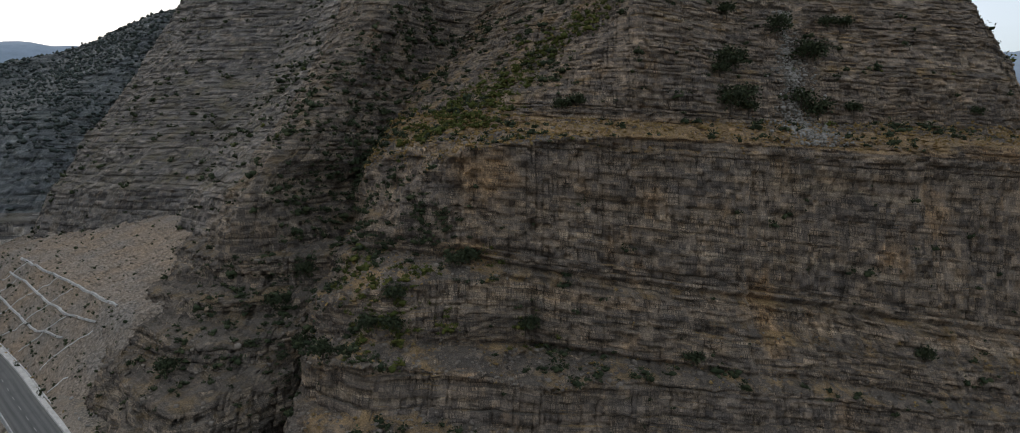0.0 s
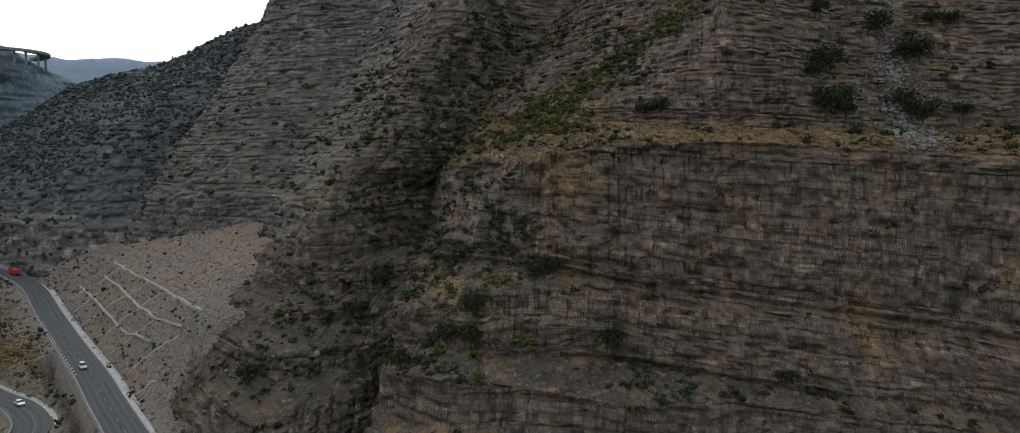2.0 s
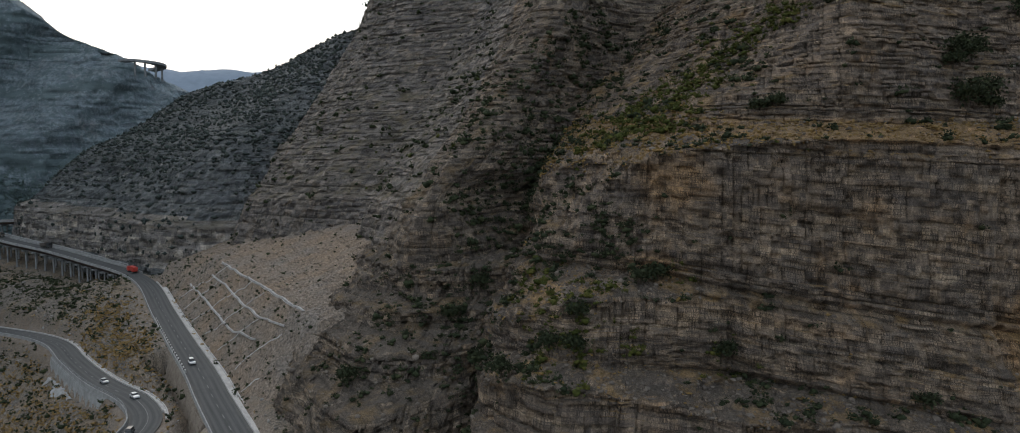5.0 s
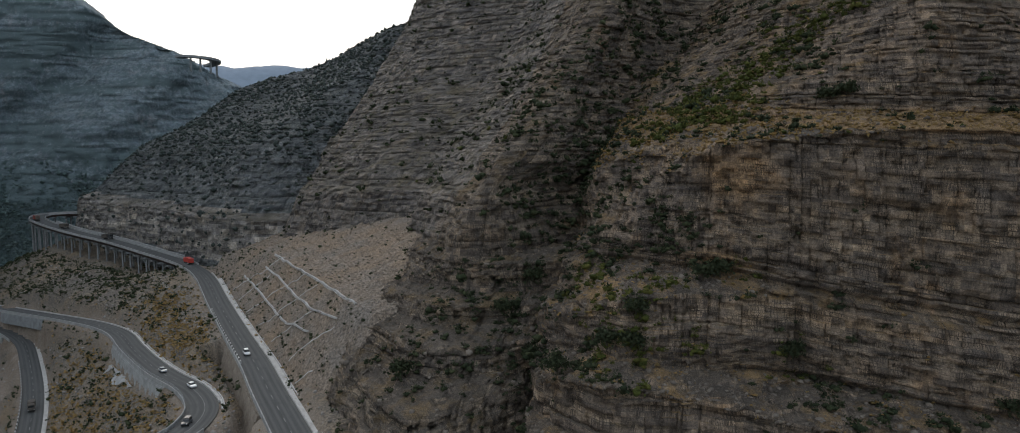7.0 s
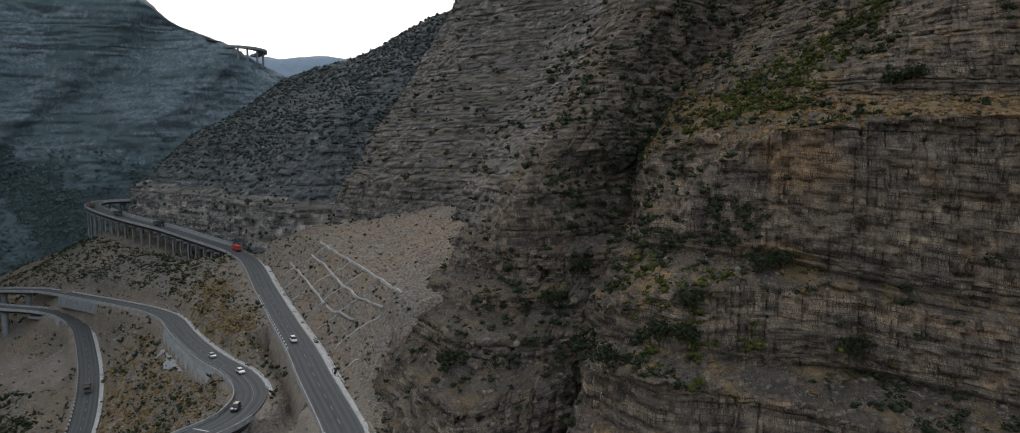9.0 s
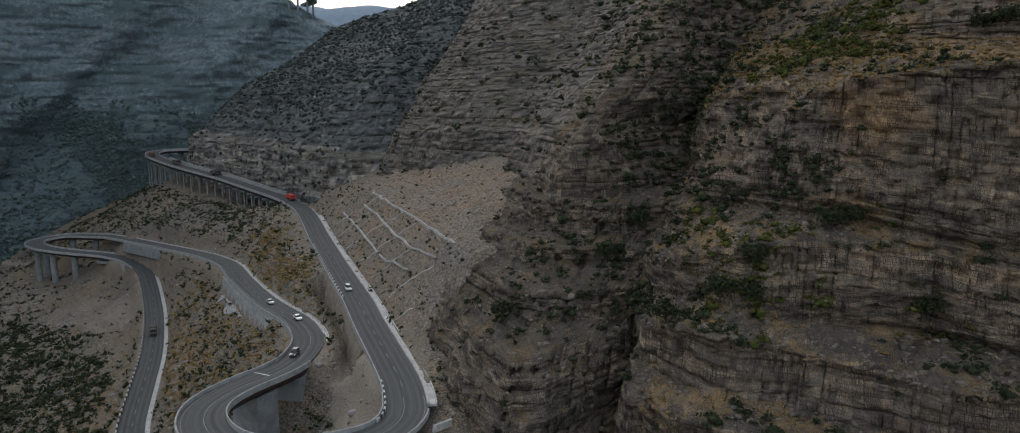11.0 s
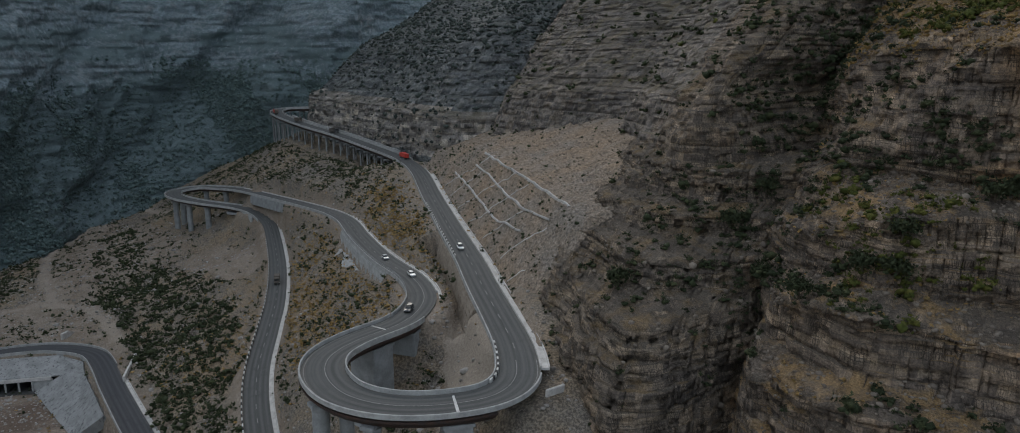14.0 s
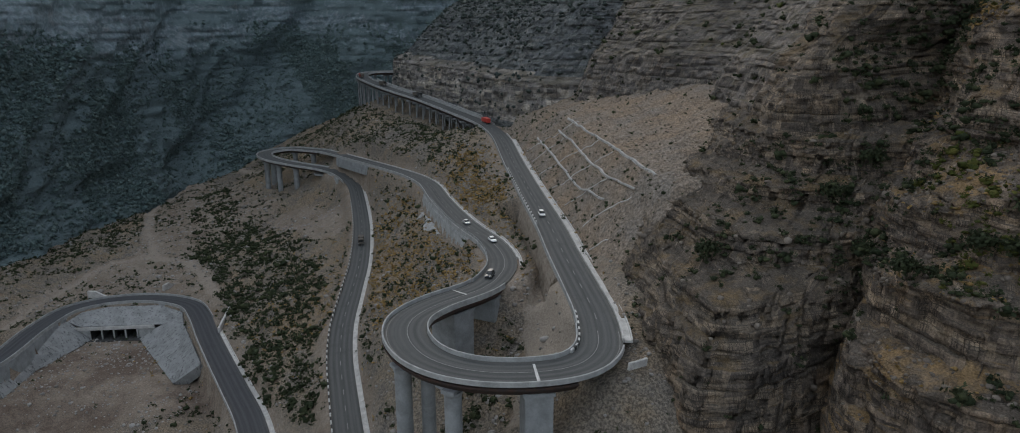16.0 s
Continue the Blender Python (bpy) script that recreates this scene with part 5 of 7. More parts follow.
# ---- bridges' supports ----
def column(parent, x, y, top, radius, material=CONCRETE_PIER, foot=-2.0, sides=24):
    """A round concrete column with pour joints and a spread head, down into the ground."""
    base = float(ground_height(np.array([x]), np.array([y]))[0]) + foot
    bm_ = bmesh.new()
    rings, zs = [], [base]
    while zs[-1] + 3.2 < top - 1.2:
        zs += [zs[-1] + 3.1, zs[-1] + 3.2]
    shape = [(z, radius * (1.0 if i % 2 == 0 else 0.985)) for i, z in enumerate(zs)] + [(top - 1.0, radius), (top - 0.5, radius * 1.12), (top, radius * 1.12)]
    for z, r in shape:
        rings.append([bm_.verts.new((x + r * math.cos(2 * math.pi * k / sides), y + r * math.sin(2 * math.pi * k / sides), z)) for k in range(sides)])
    for a, b in zip(rings, rings[1:]):
        for k in range(sides):
            bm_.faces.new((a[k], a[(k + 1) % sides], b[(k + 1) % sides], b[k]))
    bm_.faces.new(rings[-1])
    bm_.faces.new(rings[0][::-1])
    return part("pier", bm_, material, parent)


def bent(name, label, group, way, s, columns, cap=True):
    """A support: columns under the deck at offsets (offset, radius), joined by a cap beam."""
    x, y, z = way.at(s)
    ob = thing(name, label, "bridge pier", group=group)
    for off, radius in columns:
        px_, py_, _ = way.at(s, off)
        column(ob, px_, py_, z - 3.0, radius)
    if cap:
        bm_ = bmesh.new()
        spread = [o for o, _ in columns]
        x, y, _ = way.at(s, sum(spread) / len(spread))
        box(bm_, x, y, z - 2.65, max(2.2, columns[0][1] * 1.7), max(spread) - min(spread) + 4.4, 0.8, 0.1, Matrix.Rotation(radians(way.heading(s)), 4, "Z"))
        part("cap_beam", bm_, CONCRETE_PIER, ob)
    return ob


for sx, sy in ((-122.5, 115), (-109, 113.6)):
    bent("viaduct_pier", "tall round grey concrete pier pair under the hairpin", "piers of the hairpin", main, main.near(sx, sy), [(-2.8, 1.75), (2.6, 1.5)] if sx < -115 else [(-2.8, 1.7)])
for sx, sy in ((-414, 291), (-428, 287), (-443, 287), (-451, 298), (-444, 310), (-426, 313)):
    bent("loop_pier", "tall round concrete pier under the far loop", "piers of the far loop", main, main.near(sx, sy), [(0.0, 1.7)])


def wall_pier(name, label, s, long, thick, off=0.0, top=-2.2):
    x, y, z = main.at(s, off)
    base = float(ground_height(np.array([x]), np.array([y]))[0]) - 3
    ob = thing(name, label, "bridge pier", x, y, 0, turn=main.heading(s))
    bm_ = bmesh.new()
    box(bm_, 0, 0, (base + z + top) / 2, thick, long, z + top - base, 0.15)
    part("shaft", bm_, CONCRETE_PIER, ob)
    bm_ = bmesh.new()
    box(bm_, 0, 0, z + top - 0.35, thick + 0.7, long + 0.5, 0.7, 0.08)
    part("cap_beam", bm_, CONCRETE_PIER, ob)
    return ob


wall_pier("wall_pier", "broad grey concrete wall pier at the end of the hairpin", main.near(-96, 122), 8.0, 5.4)
wall_pier("abutment", "tall smooth concrete abutment where the hairpin begins", main.near(-137, 141), 8.4, 6.5)
wall_pier("abutment", "tall smooth concrete abutment where the hairpin begins", main.near(-137.5, 154), 8.4, 3.0)
wall_pier("loop_abutment", "long concrete abutment wall under the far loop", main.near(-392, 298), 9.0, 16.0)

for s in np.arange(S_VIA + 6, main.s[-1] - 4, 9.0):
    bent("trestle", "slender twin columns under the long viaduct", "columns of the long viaduct", main, float(s), [(-3.0, 0.5), (3.2, 0.5)])


def facing(parent_name, label, way, s0, s1, off, drop, size, material, batter=0.25):
    """A retaining wall along the road: a backing with separate facing panels, each a little out of true."""
    ob = thing(parent_name, label, "retaining wall")
    sgn = np.sign(off)
    bar(ob, "backing", way, s0, s1, [(off, -0.6), (off - 0.8 * sgn, -0.6), (off - 0.8 * sgn, -drop), (off + batter * drop * sgn, -drop)], material)
    rr = random.Random(5)
    bm_ = bmesh.new()
    box(bm_, 0, 0, 0, size[0] - 0.12, 0.24, size[1] - 0.12, 0.04)
    me = bpy.data.meshes.new("panel")
    bm_.to_mesh(me)
    bm_.free()
    me.materials.append(material)
    tilt = math.degrees(math.atan(batter))
    for row in range(int(drop / size[1])):
        for s in np.arange(s0 + size[0] * (0.5 + 0.5 * (row % 2)), s1 - size[0] / 2, size[0]):
            dz = -0.8 - size[1] * (row + 0.5)
            p = way.at(s, off + (batter * -dz + 0.06 + rr.uniform(-0.04, 0.05)) * sgn, dz)
            ob_ = under("panel", me, ob)
            ob_.matrix_world = pose(*p, 0, 0, way.heading(s)) @ pose(0, 0, 0, tilt * sgn, 0, 0)
    return ob


facing("retaining_wall", "tan stone-faced retaining wall under the upper road", main, main.near(-119, 169), main.near(-168, 219), 5.0, 9.0, (3.2, 1.8), PANEL)
facing("retaining_wall", "grey concrete retaining wall under the middle road", main, main.near(-238, 240), main.near(-172, 194), -4.8, 6.0, (4.0, 3.0), CONCRETE, 0.18)
facing("retaining_wall", "grey concrete wall beside the far loop", main, main.near(-372, 298), main.near(-386, 299), 5.2, 5.4, (3.0, 2.6), CONCRETE, 0.1)


facing("retaining_wall", "stained grey retaining wall under the road above the far loop", main, main.near(-386, 307), main.near(-334, 290), -4.8, 5.4, (4.0, 2.6), CONCRETE_PIER, 0.12)


# pale plaster spilled down the middle retaining wall
def spill():
    ob = thing("cement_spill", "pale cement spilled down the bank below the middle road", "spill")
    n, m = 40, 10
    u, v = np.meshgrid(np.linspace(0, 1, n), np.linspace(0, 1, m), indexing="ij")
    s = main.near(-226, 230) + u * (main.near(-196, 208) - main.near(-226, 230))
    p = np.array([main.at(a, -6.4 - 4.5 * b * (0.6 + 0.4 * math.sin(a / 4)) - 0.5 * math.sin(a / 5), 0) for a, b in zip(s.ravel(), v.ravel())])
    p[:, 2] = ground_height(p[:, 0], p[:, 1]) + 0.35 + 0.3 * fbm(u.ravel() * 9, v.ravel() * 3, 3)
    me = mesh_of("crust", p, grid_faces(n, m), CONCRETE, smooth=True)
    under("crust", me, ob)


spill()

# ---- drains on the graded slope ----
def slope_at(i, j):
    """The place between the slope's points."""
    i0, j0 = min(int(i), SLOPE.shape[0] - 2), min(int(j), SLOPE.shape[1] - 2)
    u, v = i - i0, j - j0
    return (SLOPE[i0, j0] * (1 - u) + SLOPE[i0 + 1, j0] * u) * (1 - v) + (SLOPE[i0, j0 + 1] * (1 - u) + SLOPE[i0 + 1, j0 + 1] * u) * v


def on_slope(x, y, z):
    """The nearest place on the slope."""
    d = ((SLOPE - (x, y, z)) ** 2).sum(-1)
    return np.unravel_index(d.argmin(), d.shape)


def drain(places, width, label, name="slope_drain", group="drains on the slope", rail=True):
    """A pale concrete channel laid down the slope through some places."""
    legs = []
    for a, b in zip(places, places[1:]):
        ia, ib = on_slope(*a), on_slope(*b)
        n = max(4, int(max(abs(ia[0] - ib[0]), abs(ia[1] - ib[1]))))
        legs += [slope_at(ia[0] + (ib[0] - ia[0]) * t, ia[1] + (ib[1] - ia[1]) * t) for t in np.linspace(0, 1, n, endpoint=False)]
    pts = np.array(legs + [SLOPE[on_slope(*places[-1])]])
    pts = smoothed(pts, 4)
    d = np.gradient(pts, axis=0)
    d /= np.linalg.norm(d, axis=1)[:, None] + 1e-9
    out = np.array([-0.66, -0.68, 0.32])
    side = np.cross(d, out)
    side /= np.linalg.norm(side, axis=1)[:, None]
    ob = thing(name, label, "drain", group=group)
    for nm, lo, hi, h in (("channel_bed", -0.5, 0.5, 0.3), ("channel_edge", -0.68, -0.5, 0.45), ("channel_edge", 0.5, 0.68, 0.45)) if rail else (("channel_bed", -0.5, 0.5, 0.15),):
        sec = [pts + side * lo * width - out * 0.4, pts + side * hi * width - out * 0.4, pts + side * hi * width + out * h, pts + side * lo * width + out * h]
        v = np.stack(sec, 1)
        m = 4
        i, j = np.arange(len(pts) - 1)[:, None] * m, np.arange(m)[None]
        q = np.stack([i + j, i + (j + 1) % m, i + m + (j + 1) % m, i + m + j], -1).reshape(-1, 4)
        under(nm, mesh_of(nm, v.reshape(-1, 3), q, DRAIN), ob)
    return ob


drain([(-194, 277, 86), (-174, 257.5, 86), (-150, 234, 85.5), (-112, 197, 85)], 0.55, "pale concrete catch drain along the top of the slope")
drain([(-198.1, 274.8, 80.3), (-177.1, 254.7, 80.4), (-155.4, 232.3, 79.0), (-133.0, 209.9, 78.3), (-117.4, 196.8, 80.0)], 0.45, "pale concrete drain running across the slope")
drain([(-218.2, 287.1, 73.7), (-194.3, 263.8, 73.4), (-168.8, 238.1, 72.5), (-148.3, 217.5, 71.6), (-128.2, 200.6, 73.8)], 0.45, "pale concrete drain low on the slope")
for a, b in (((-181.4, 265.8, 86.8), (-220.7, 282.9, 67.6)),
             ((-186.3, 262.9, 79.8), (-205.0, 266.8, 66.7)),
             ((-152.9, 236.5, 85.2), (-190.5, 251.7, 65.7)),
             ((-138.3, 221.8, 84.5), (-172.5, 234.0, 65.3)),
             ((-132.6, 209.3, 78.0), (-154.9, 217.0, 65.3)),
             ((-117.6, 195.1, 78.3), (-134.9, 198.0, 65.4)),
             ((-118.3, 184.7, 67.9), (-124.8, 185.7, 63.0))):
    drain([a, b], 0.3, "narrow pale cement rib running down the slope", "slope_rib", "ribs on the slope", rail=False)


# ---- culvert ----
def streaked():
    """Poured concrete with dark water streaks."""
    n = Nodes("streaked pale concrete", 0.88)
    at = n.scaled(1, 1, 1)
    a, b = n.noise(at, 0.25, 6, 0.65), n.noise(at, 3.0, 5, 0.6)
    streak = n.noise(n.scaled(0.9, 0.9, 0.06), 1.0, 4, 0.6)
    colour = n.mix(n.step(a, 0.4, 0.64), (0.28, 0.282, 0.276), (0.2, 0.202, 0.198))
    colour = n.mix(n.maths("MULTIPLY", n.step(streak, 0.55, 0.64), 0.8), colour, (0.085, 0.085, 0.085))
    colour = n.mix(0.4, colour, n.ramp(b, [(0.3, (0.55, 0.55, 0.55)), (0.65, (1, 1, 1))]), "MULTIPLY")
    return n.done(colour)


STREAKED = streaked()


def slab(parent, name, corners, thick, material, label=""):
    """A thick plate through four corners."""
    bm_ = bmesh.new()
    c = [Vector(p) for p in corners]
    nrm = (c[1] - c[0]).cross(c[3] - c[0]).normalized()
    if nrm.z < 0:
        nrm = -nrm
    a = [bm_.verts.new(p) for p in c]
    b = [bm_.verts.new(p - nrm * thick) for p in c]
    bm_.faces.new(a)
    bm_.faces.new(b[::-1])
    for k in range(4):
        bm_.faces.new((a[k], b[k], b[(k + 1) % 4], a[(k + 1) % 4]))
    return part(name, bm_, material, parent, label)


# shade inside the culvert, painted as a very dark concrete colour
SHADE_CONCRETE = plain("stained concrete darkened for shade", (0.075, 0.075, 0.072), (0.045, 0.045, 0.044), 0.5, 0.9)


def culvert():
    ob = thing("culvert", "pale concrete box culvert with four dark openings under the road", "culvert", -336, 138.5, -7.0, turn=44.4)
    for k in range(5):
        bm_ = bmesh.new()
        box(bm_, -9.8 + 4.9 * k, -1.5 - 6, 2.2, 0.6, 18, 4.6, 0.05)
        part("pier_wall", bm_, SHADE_CONCRETE, ob, "stained dividing wall coloured dark for shade")
        bm_ = bmesh.new()
        box(bm_, -9.8 + 4.9 * k, 1.75, 2.2, 0.62, 0.5, 4.55, 0.05)
        part("pier_nose", bm_, CONCRETE, ob, "pale end of a dividing wall")
    bm_ = bmesh.new()
    box(bm_, 0, -7.4, 5.0, 20.4, 18.4, 1.0, 0.06)
    part("roof_slab", bm_, CONCRETE, ob)
    bm_ = bmesh.new()
    box(bm_, 0, 1.75 - 0.1, 5.0, 34, 0.5, 1.5, 0.06)
    part("headwall", bm_, DRAIN, ob)
    for x in (-13.6, 13.6):
        bm_ = bmesh.new()
        box(bm_, x, 1.2, 2.2, 7.4, 0.7, 4.8, 0.06)
        part("headwall_side", bm_, CONCRETE, ob)
    # added closing wall, black to stand for the shade within
    bm_ = bmesh.new()
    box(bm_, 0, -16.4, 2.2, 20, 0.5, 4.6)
    part("shade_back", bm_, BLACK_PAINT_AND_SHADE, ob, "added black wall standing for the shade inside the culvert")
    bm_ = bmesh.new()
    box(bm_, 0, -6, -0.35, 30, 20, 0.7)
    part("floor_slab", bm_, SHADE_CONCRETE, ob)
    return ob


CULVERT = culvert()
# the box faces along its own +y; turn it to look down the wadi
CULVERT.matrix_world = pose(-337, 139.5, -7.0, 0, 0, 224.4)
apron = thing("culvert_apron", "sloped pale concrete apron above the culvert with dark streaks", "apron")
slab(apron, "apron_slab", [(-347, 129, -1.2), (-335.4, 139.8, -1.2), (-350, 143.1, 2.7), (-352.5, 133, 2.7)], 0.5, STREAKED)
slab(apron, "apron_slab", [(-335.4, 139.8, -1.2), (-321.5, 152.9, -1.2), (-333.5, 158.5, 2.7), (-350, 143.1, 2.7)], 0.5, STREAKED)
slab(apron, "apron_slab", [(-321.5, 152.9, -1.2), (-308, 155.5, 2.6), (-318, 160.3, 2.8), (-333.5, 158.5, 2.7)], 0.5, STREAKED)
slab(apron, "apron_slab", [(-349.8, 125.9, 1.5), (-346.2, 129.6, -1.4), (-347, 129, -1.2), (-352.5, 133, 2.7)], 0.5, STREAKED)
wing = thing("wing_wall", "sloping pale concrete wing wall beside the culvert", "wing wall", group="wing walls")
slab(wing, "wing_slab", [(-349.8, 125.9, 1.5), (-343.2, 132.2, -7), (-338.4, 124, -7), (-346.5, 117.4, 2.0)], 0.5, STREAKED)
slab(wing, "wing_slab", [(-346.5, 117.4, 2.0), (-338.4, 124, -7), (-329.9, 106.1, -7), (-332.5, 103.2, -1)], 0.5, STREAKED)
slab(wing, "wing_slab", [(-332.5, 103.2, -1), (-329.9, 106.1, -7), (-315, 90, -7), (-319.5, 89.5, -1.0)], 0.5, STREAKED)
wing = thing("wing_wall", "sloping pale concrete wing wall beside the culvert", "wing wall", group="wing walls")
slab(wing, "wing_slab", [(-321.5, 152.9, -1.2), (-327.3, 144.8, -7), (-300.1, 138.9, -7), (-308, 155.5, 2.6)], 2.5, STREAKED)
slab(wing, "wing_slab", [(-308, 155.5, 2.6), (-300.1, 138.9, -7), (-276.7, 134.1, -7), (-266, 140.4, 2)], 4.0, STREAKED)
bar(ROAD_BOT, "embankment_wall", bot, bot.near(-356, 122), bot.near(-316, 79), [(4.3, -0.6), (4.85, -0.6), (5.3, -8), (4.3, -8)], CONCRETE_PIER, "dull concrete embankment wall")
for cx, cy, a in ((-364.8, 145.2, 37), (-350.5, 171.8, 115)):
    wing = thing("upstream_wing", "pale concrete wing wall on the upstream side", "wing wall", cx, cy, 2.6, group="upstream wing walls", turn=a)
    bm = bmesh.new()
    hull(bm, [(-5, -1.2), (5, -1.2), (4.2, 0.6), (-1.5, 3.4), (-5, 3.4)], 0.55)
    part("wing_body", bm, DRAIN, wing)
    bm = bmesh.new()
    box(bm, 0.2, 0.9, -0.3, 9.6, 1.6, 1.6, 0.1)
    part("footing", bm, CONCRETE, wing)


# ---- vehicles ----
def glossy(name, base, rough=0.3):
    n = Nodes(name, rough)
    n.bsdf.inputs["Specular IOR Level"].default_value = 0.5
    dirt = n.noise(n.scaled(1, 1, 1), 1.5, 5)
    return n.done(n.mix(n.maths("MULTIPLY", n.step(dirt, 0.45, 0.7), 0.35), base, (0.2, 0.18, 0.15)))


CAR_WHITE, CAR_DARK, CAR_SILVER = glossy("white car paint", (0.72, 0.72, 0.71)), glossy("dark car paint", (0.03, 0.035, 0.04)), glossy("silver car paint", (0.42, 0.43, 0.44))
RED_PAINT = glossy("red truck paint", (0.5, 0.045, 0.03), 0.45)
GLASS = glossy("dark window glass", (0.015, 0.018, 0.02), 0.08)
RUBBER = plain("tyre rubber", (0.02, 0.02, 0.02), (0.035, 0.033, 0.03), 3.0, 0.95)
LAMP_RED = glossy("red lamp glass", (0.3, 0.02, 0.015), 0.2)
LAMP_CLEAR = glossy("clear lamp glass", (0.6, 0.6, 0.58), 0.15)
CARGO = plain("faded cargo sheet", (0.14, 0.12, 0.1), (0.08, 0.07, 0.06), 1.0, 0.9)


def wheel(parent, x, y, radius, width):
    bm_ = bmesh.new()
    bmesh.ops.create_cone(bm_, cap_ends=True, segments=18, radius1=radius, radius2=radius, depth=width, matrix=Matrix.Translation((x, y, radius)) @ Matrix.Rotation(math.pi / 2, 4, "X"))
    w = part("wheel", bm_, RUBBER, parent)
    bm_ = bmesh.new()
    bmesh.ops.create_cone(bm_, cap_ends=True, segments=12, radius1=radius * 0.6, radius2=radius * 0.5, depth=width * 1.06, matrix=Matrix.Translation((x, y, radius)) @ Matrix.Rotation(math.pi / 2, 4, "X"))
    part("rim", bm_, CAR_SILVER, w)


def car(label, paint, suv=False):
    ob = thing("car", label, "car")
    h = 1.75 if suv else 1.45
    bm_ = bmesh.new()
    hull(bm_, [(-2.1, 0.35), (2.1, 0.35), (2.12, 0.7), (1.95, 0.86), (0.95, 0.98), (-1.95, 1.0), (-2.12, 0.8)], 0.86)
    part("body", bm_, paint, ob)
    bm_ = bmesh.new()
    back = -1.95 if suv else -1.5
    hull(bm_, [(back, 0.97), (0.95, 0.97), (0.25, h - 0.05), (-0.2, h), (back + 0.35, h - 0.04)], 0.8, 0.22, 0.97)
    cabin = part("cabin", bm_, GLASS, ob, "dark tinted windows")
    bm_ = bmesh.new()
    box(bm_, (back + 0.45) / 2, 0, h + 0.005, abs(back) + 0.25, 1.22, 0.07, 0.03)
    part("roof", bm_, paint, ob)
    for x in (-1.3, 1.32):
        for y in (-0.8, 0.8):
            wheel(ob, x, y, 0.33, 0.22)
    for y in (-0.62, 0.62):
        bm_ = bmesh.new()
        box(bm_, 2.1, y, 0.72, 0.1, 0.34, 0.16, 0.02)
        part("headlight", bm_, LAMP_CLEAR, ob)
        bm_ = bmesh.new()
        box(bm_, -2.1, y, 0.78, 0.1, 0.3, 0.18, 0.02)
        part("tail_light", bm_, LAMP_RED, ob)
    return ob


def truck(label, paint, load, long=8.5):
    ob = thing("truck", label, "truck")
    half = long / 2
    bm_ = bmesh.new()
    hull(bm_, [(half - 2.2, 0.7), (half, 0.7), (half + 0.05, 1.6), (half - 0.15, 2.9), (half - 2.2, 3.0)], 1.2, 0.06, 1.6)
    cab = part("cab", bm_, paint, ob)
    bm_ = bmesh.new()
    box(bm_, half - 0.02, 0, 2.15, 0.18, 2.0, 0.8, 0.05)
    part("windscreen", bm_, GLASS, cab)
    bm_ = bmesh.new()
    box(bm_, -1.2, 0, 0.85, long - 2.4, 1.0, 0.3, 0.03)
    part("chassis", bm_, BLACK_PAINT_AND_SHADE, ob)
    bm_ = bmesh.new()
    box(bm_, -1.25, 0, 2.2, long - 2.6, 2.45, 2.3, 0.12)
    part("cargo_box", bm_, load, ob)
    bm_ = bmesh.new()
    for x in np.linspace(-half + 0.4, half - 2.8, 6):
        box(bm_, x, 0, 2.2, 0.1, 2.56, 2.3)
    part("side_ribs", bm_, paint, ob)
    for x in (-half + 1.1, -half + 2.3, half - 1.1):
        for y in (-1.0, 1.0):
            wheel(ob, x, y, 0.5, 0.36)
    for y in (-0.95, 0.95):
        bm_ = bmesh.new()
        box(bm_, half + 0.06, y, 0.95, 0.08, 0.34, 0.22, 0.02)
        part("headlight", bm_, LAMP_CLEAR, ob)
    return ob


def drive(ob, x, y, off, up_hill):
    s = main.near(x, y)
    p = main.at(s, off, 0.01)
    grade = math.degrees(math.atan2(main.at(s + 2)[2] - main.at(s - 2)[2], 4))
    ob.matrix_world = pose(*p, 0, 0, main.heading(s)) @ pose(0, 0, 0, 0, -grade, 0 if up_hill else 180)
    return ob


drive(car("white estate car driving down the upper road", CAR_WHITE, True), -156.2, 207.6, 0.9, False)
drive(car("silver car on the middle road", CAR_SILVER), -188.7, 201.7, 0.6, True)
drive(car("white saloon car on the middle road", CAR_WHITE), -166.3, 188.2, 0.9, True)
drive(car("dark grey car in the bend", CAR_DARK, True), -140.9, 161.7, -1.5, True)
drive(truck("dark loaded truck on the lower road", CARGO, CARGO, 7.5), -272.4, 226.6, 0.2, False)
drive(truck("red truck at the start of the long viaduct", RED_PAINT, RED_PAINT), -286.5, 330.6, -1.6, True)
drive(truck("red and brown truck far along the viaduct", RED_PAINT, CARGO), -456, 385, 1.2, True)
drive(truck("brown loaded truck far along the viaduct", CARGO, CARGO), -418, 371, -1.2, False)
drive(truck("dark loaded truck far along the viaduct", CAR_DARK, CARGO), -372, 360, -1.4, False)


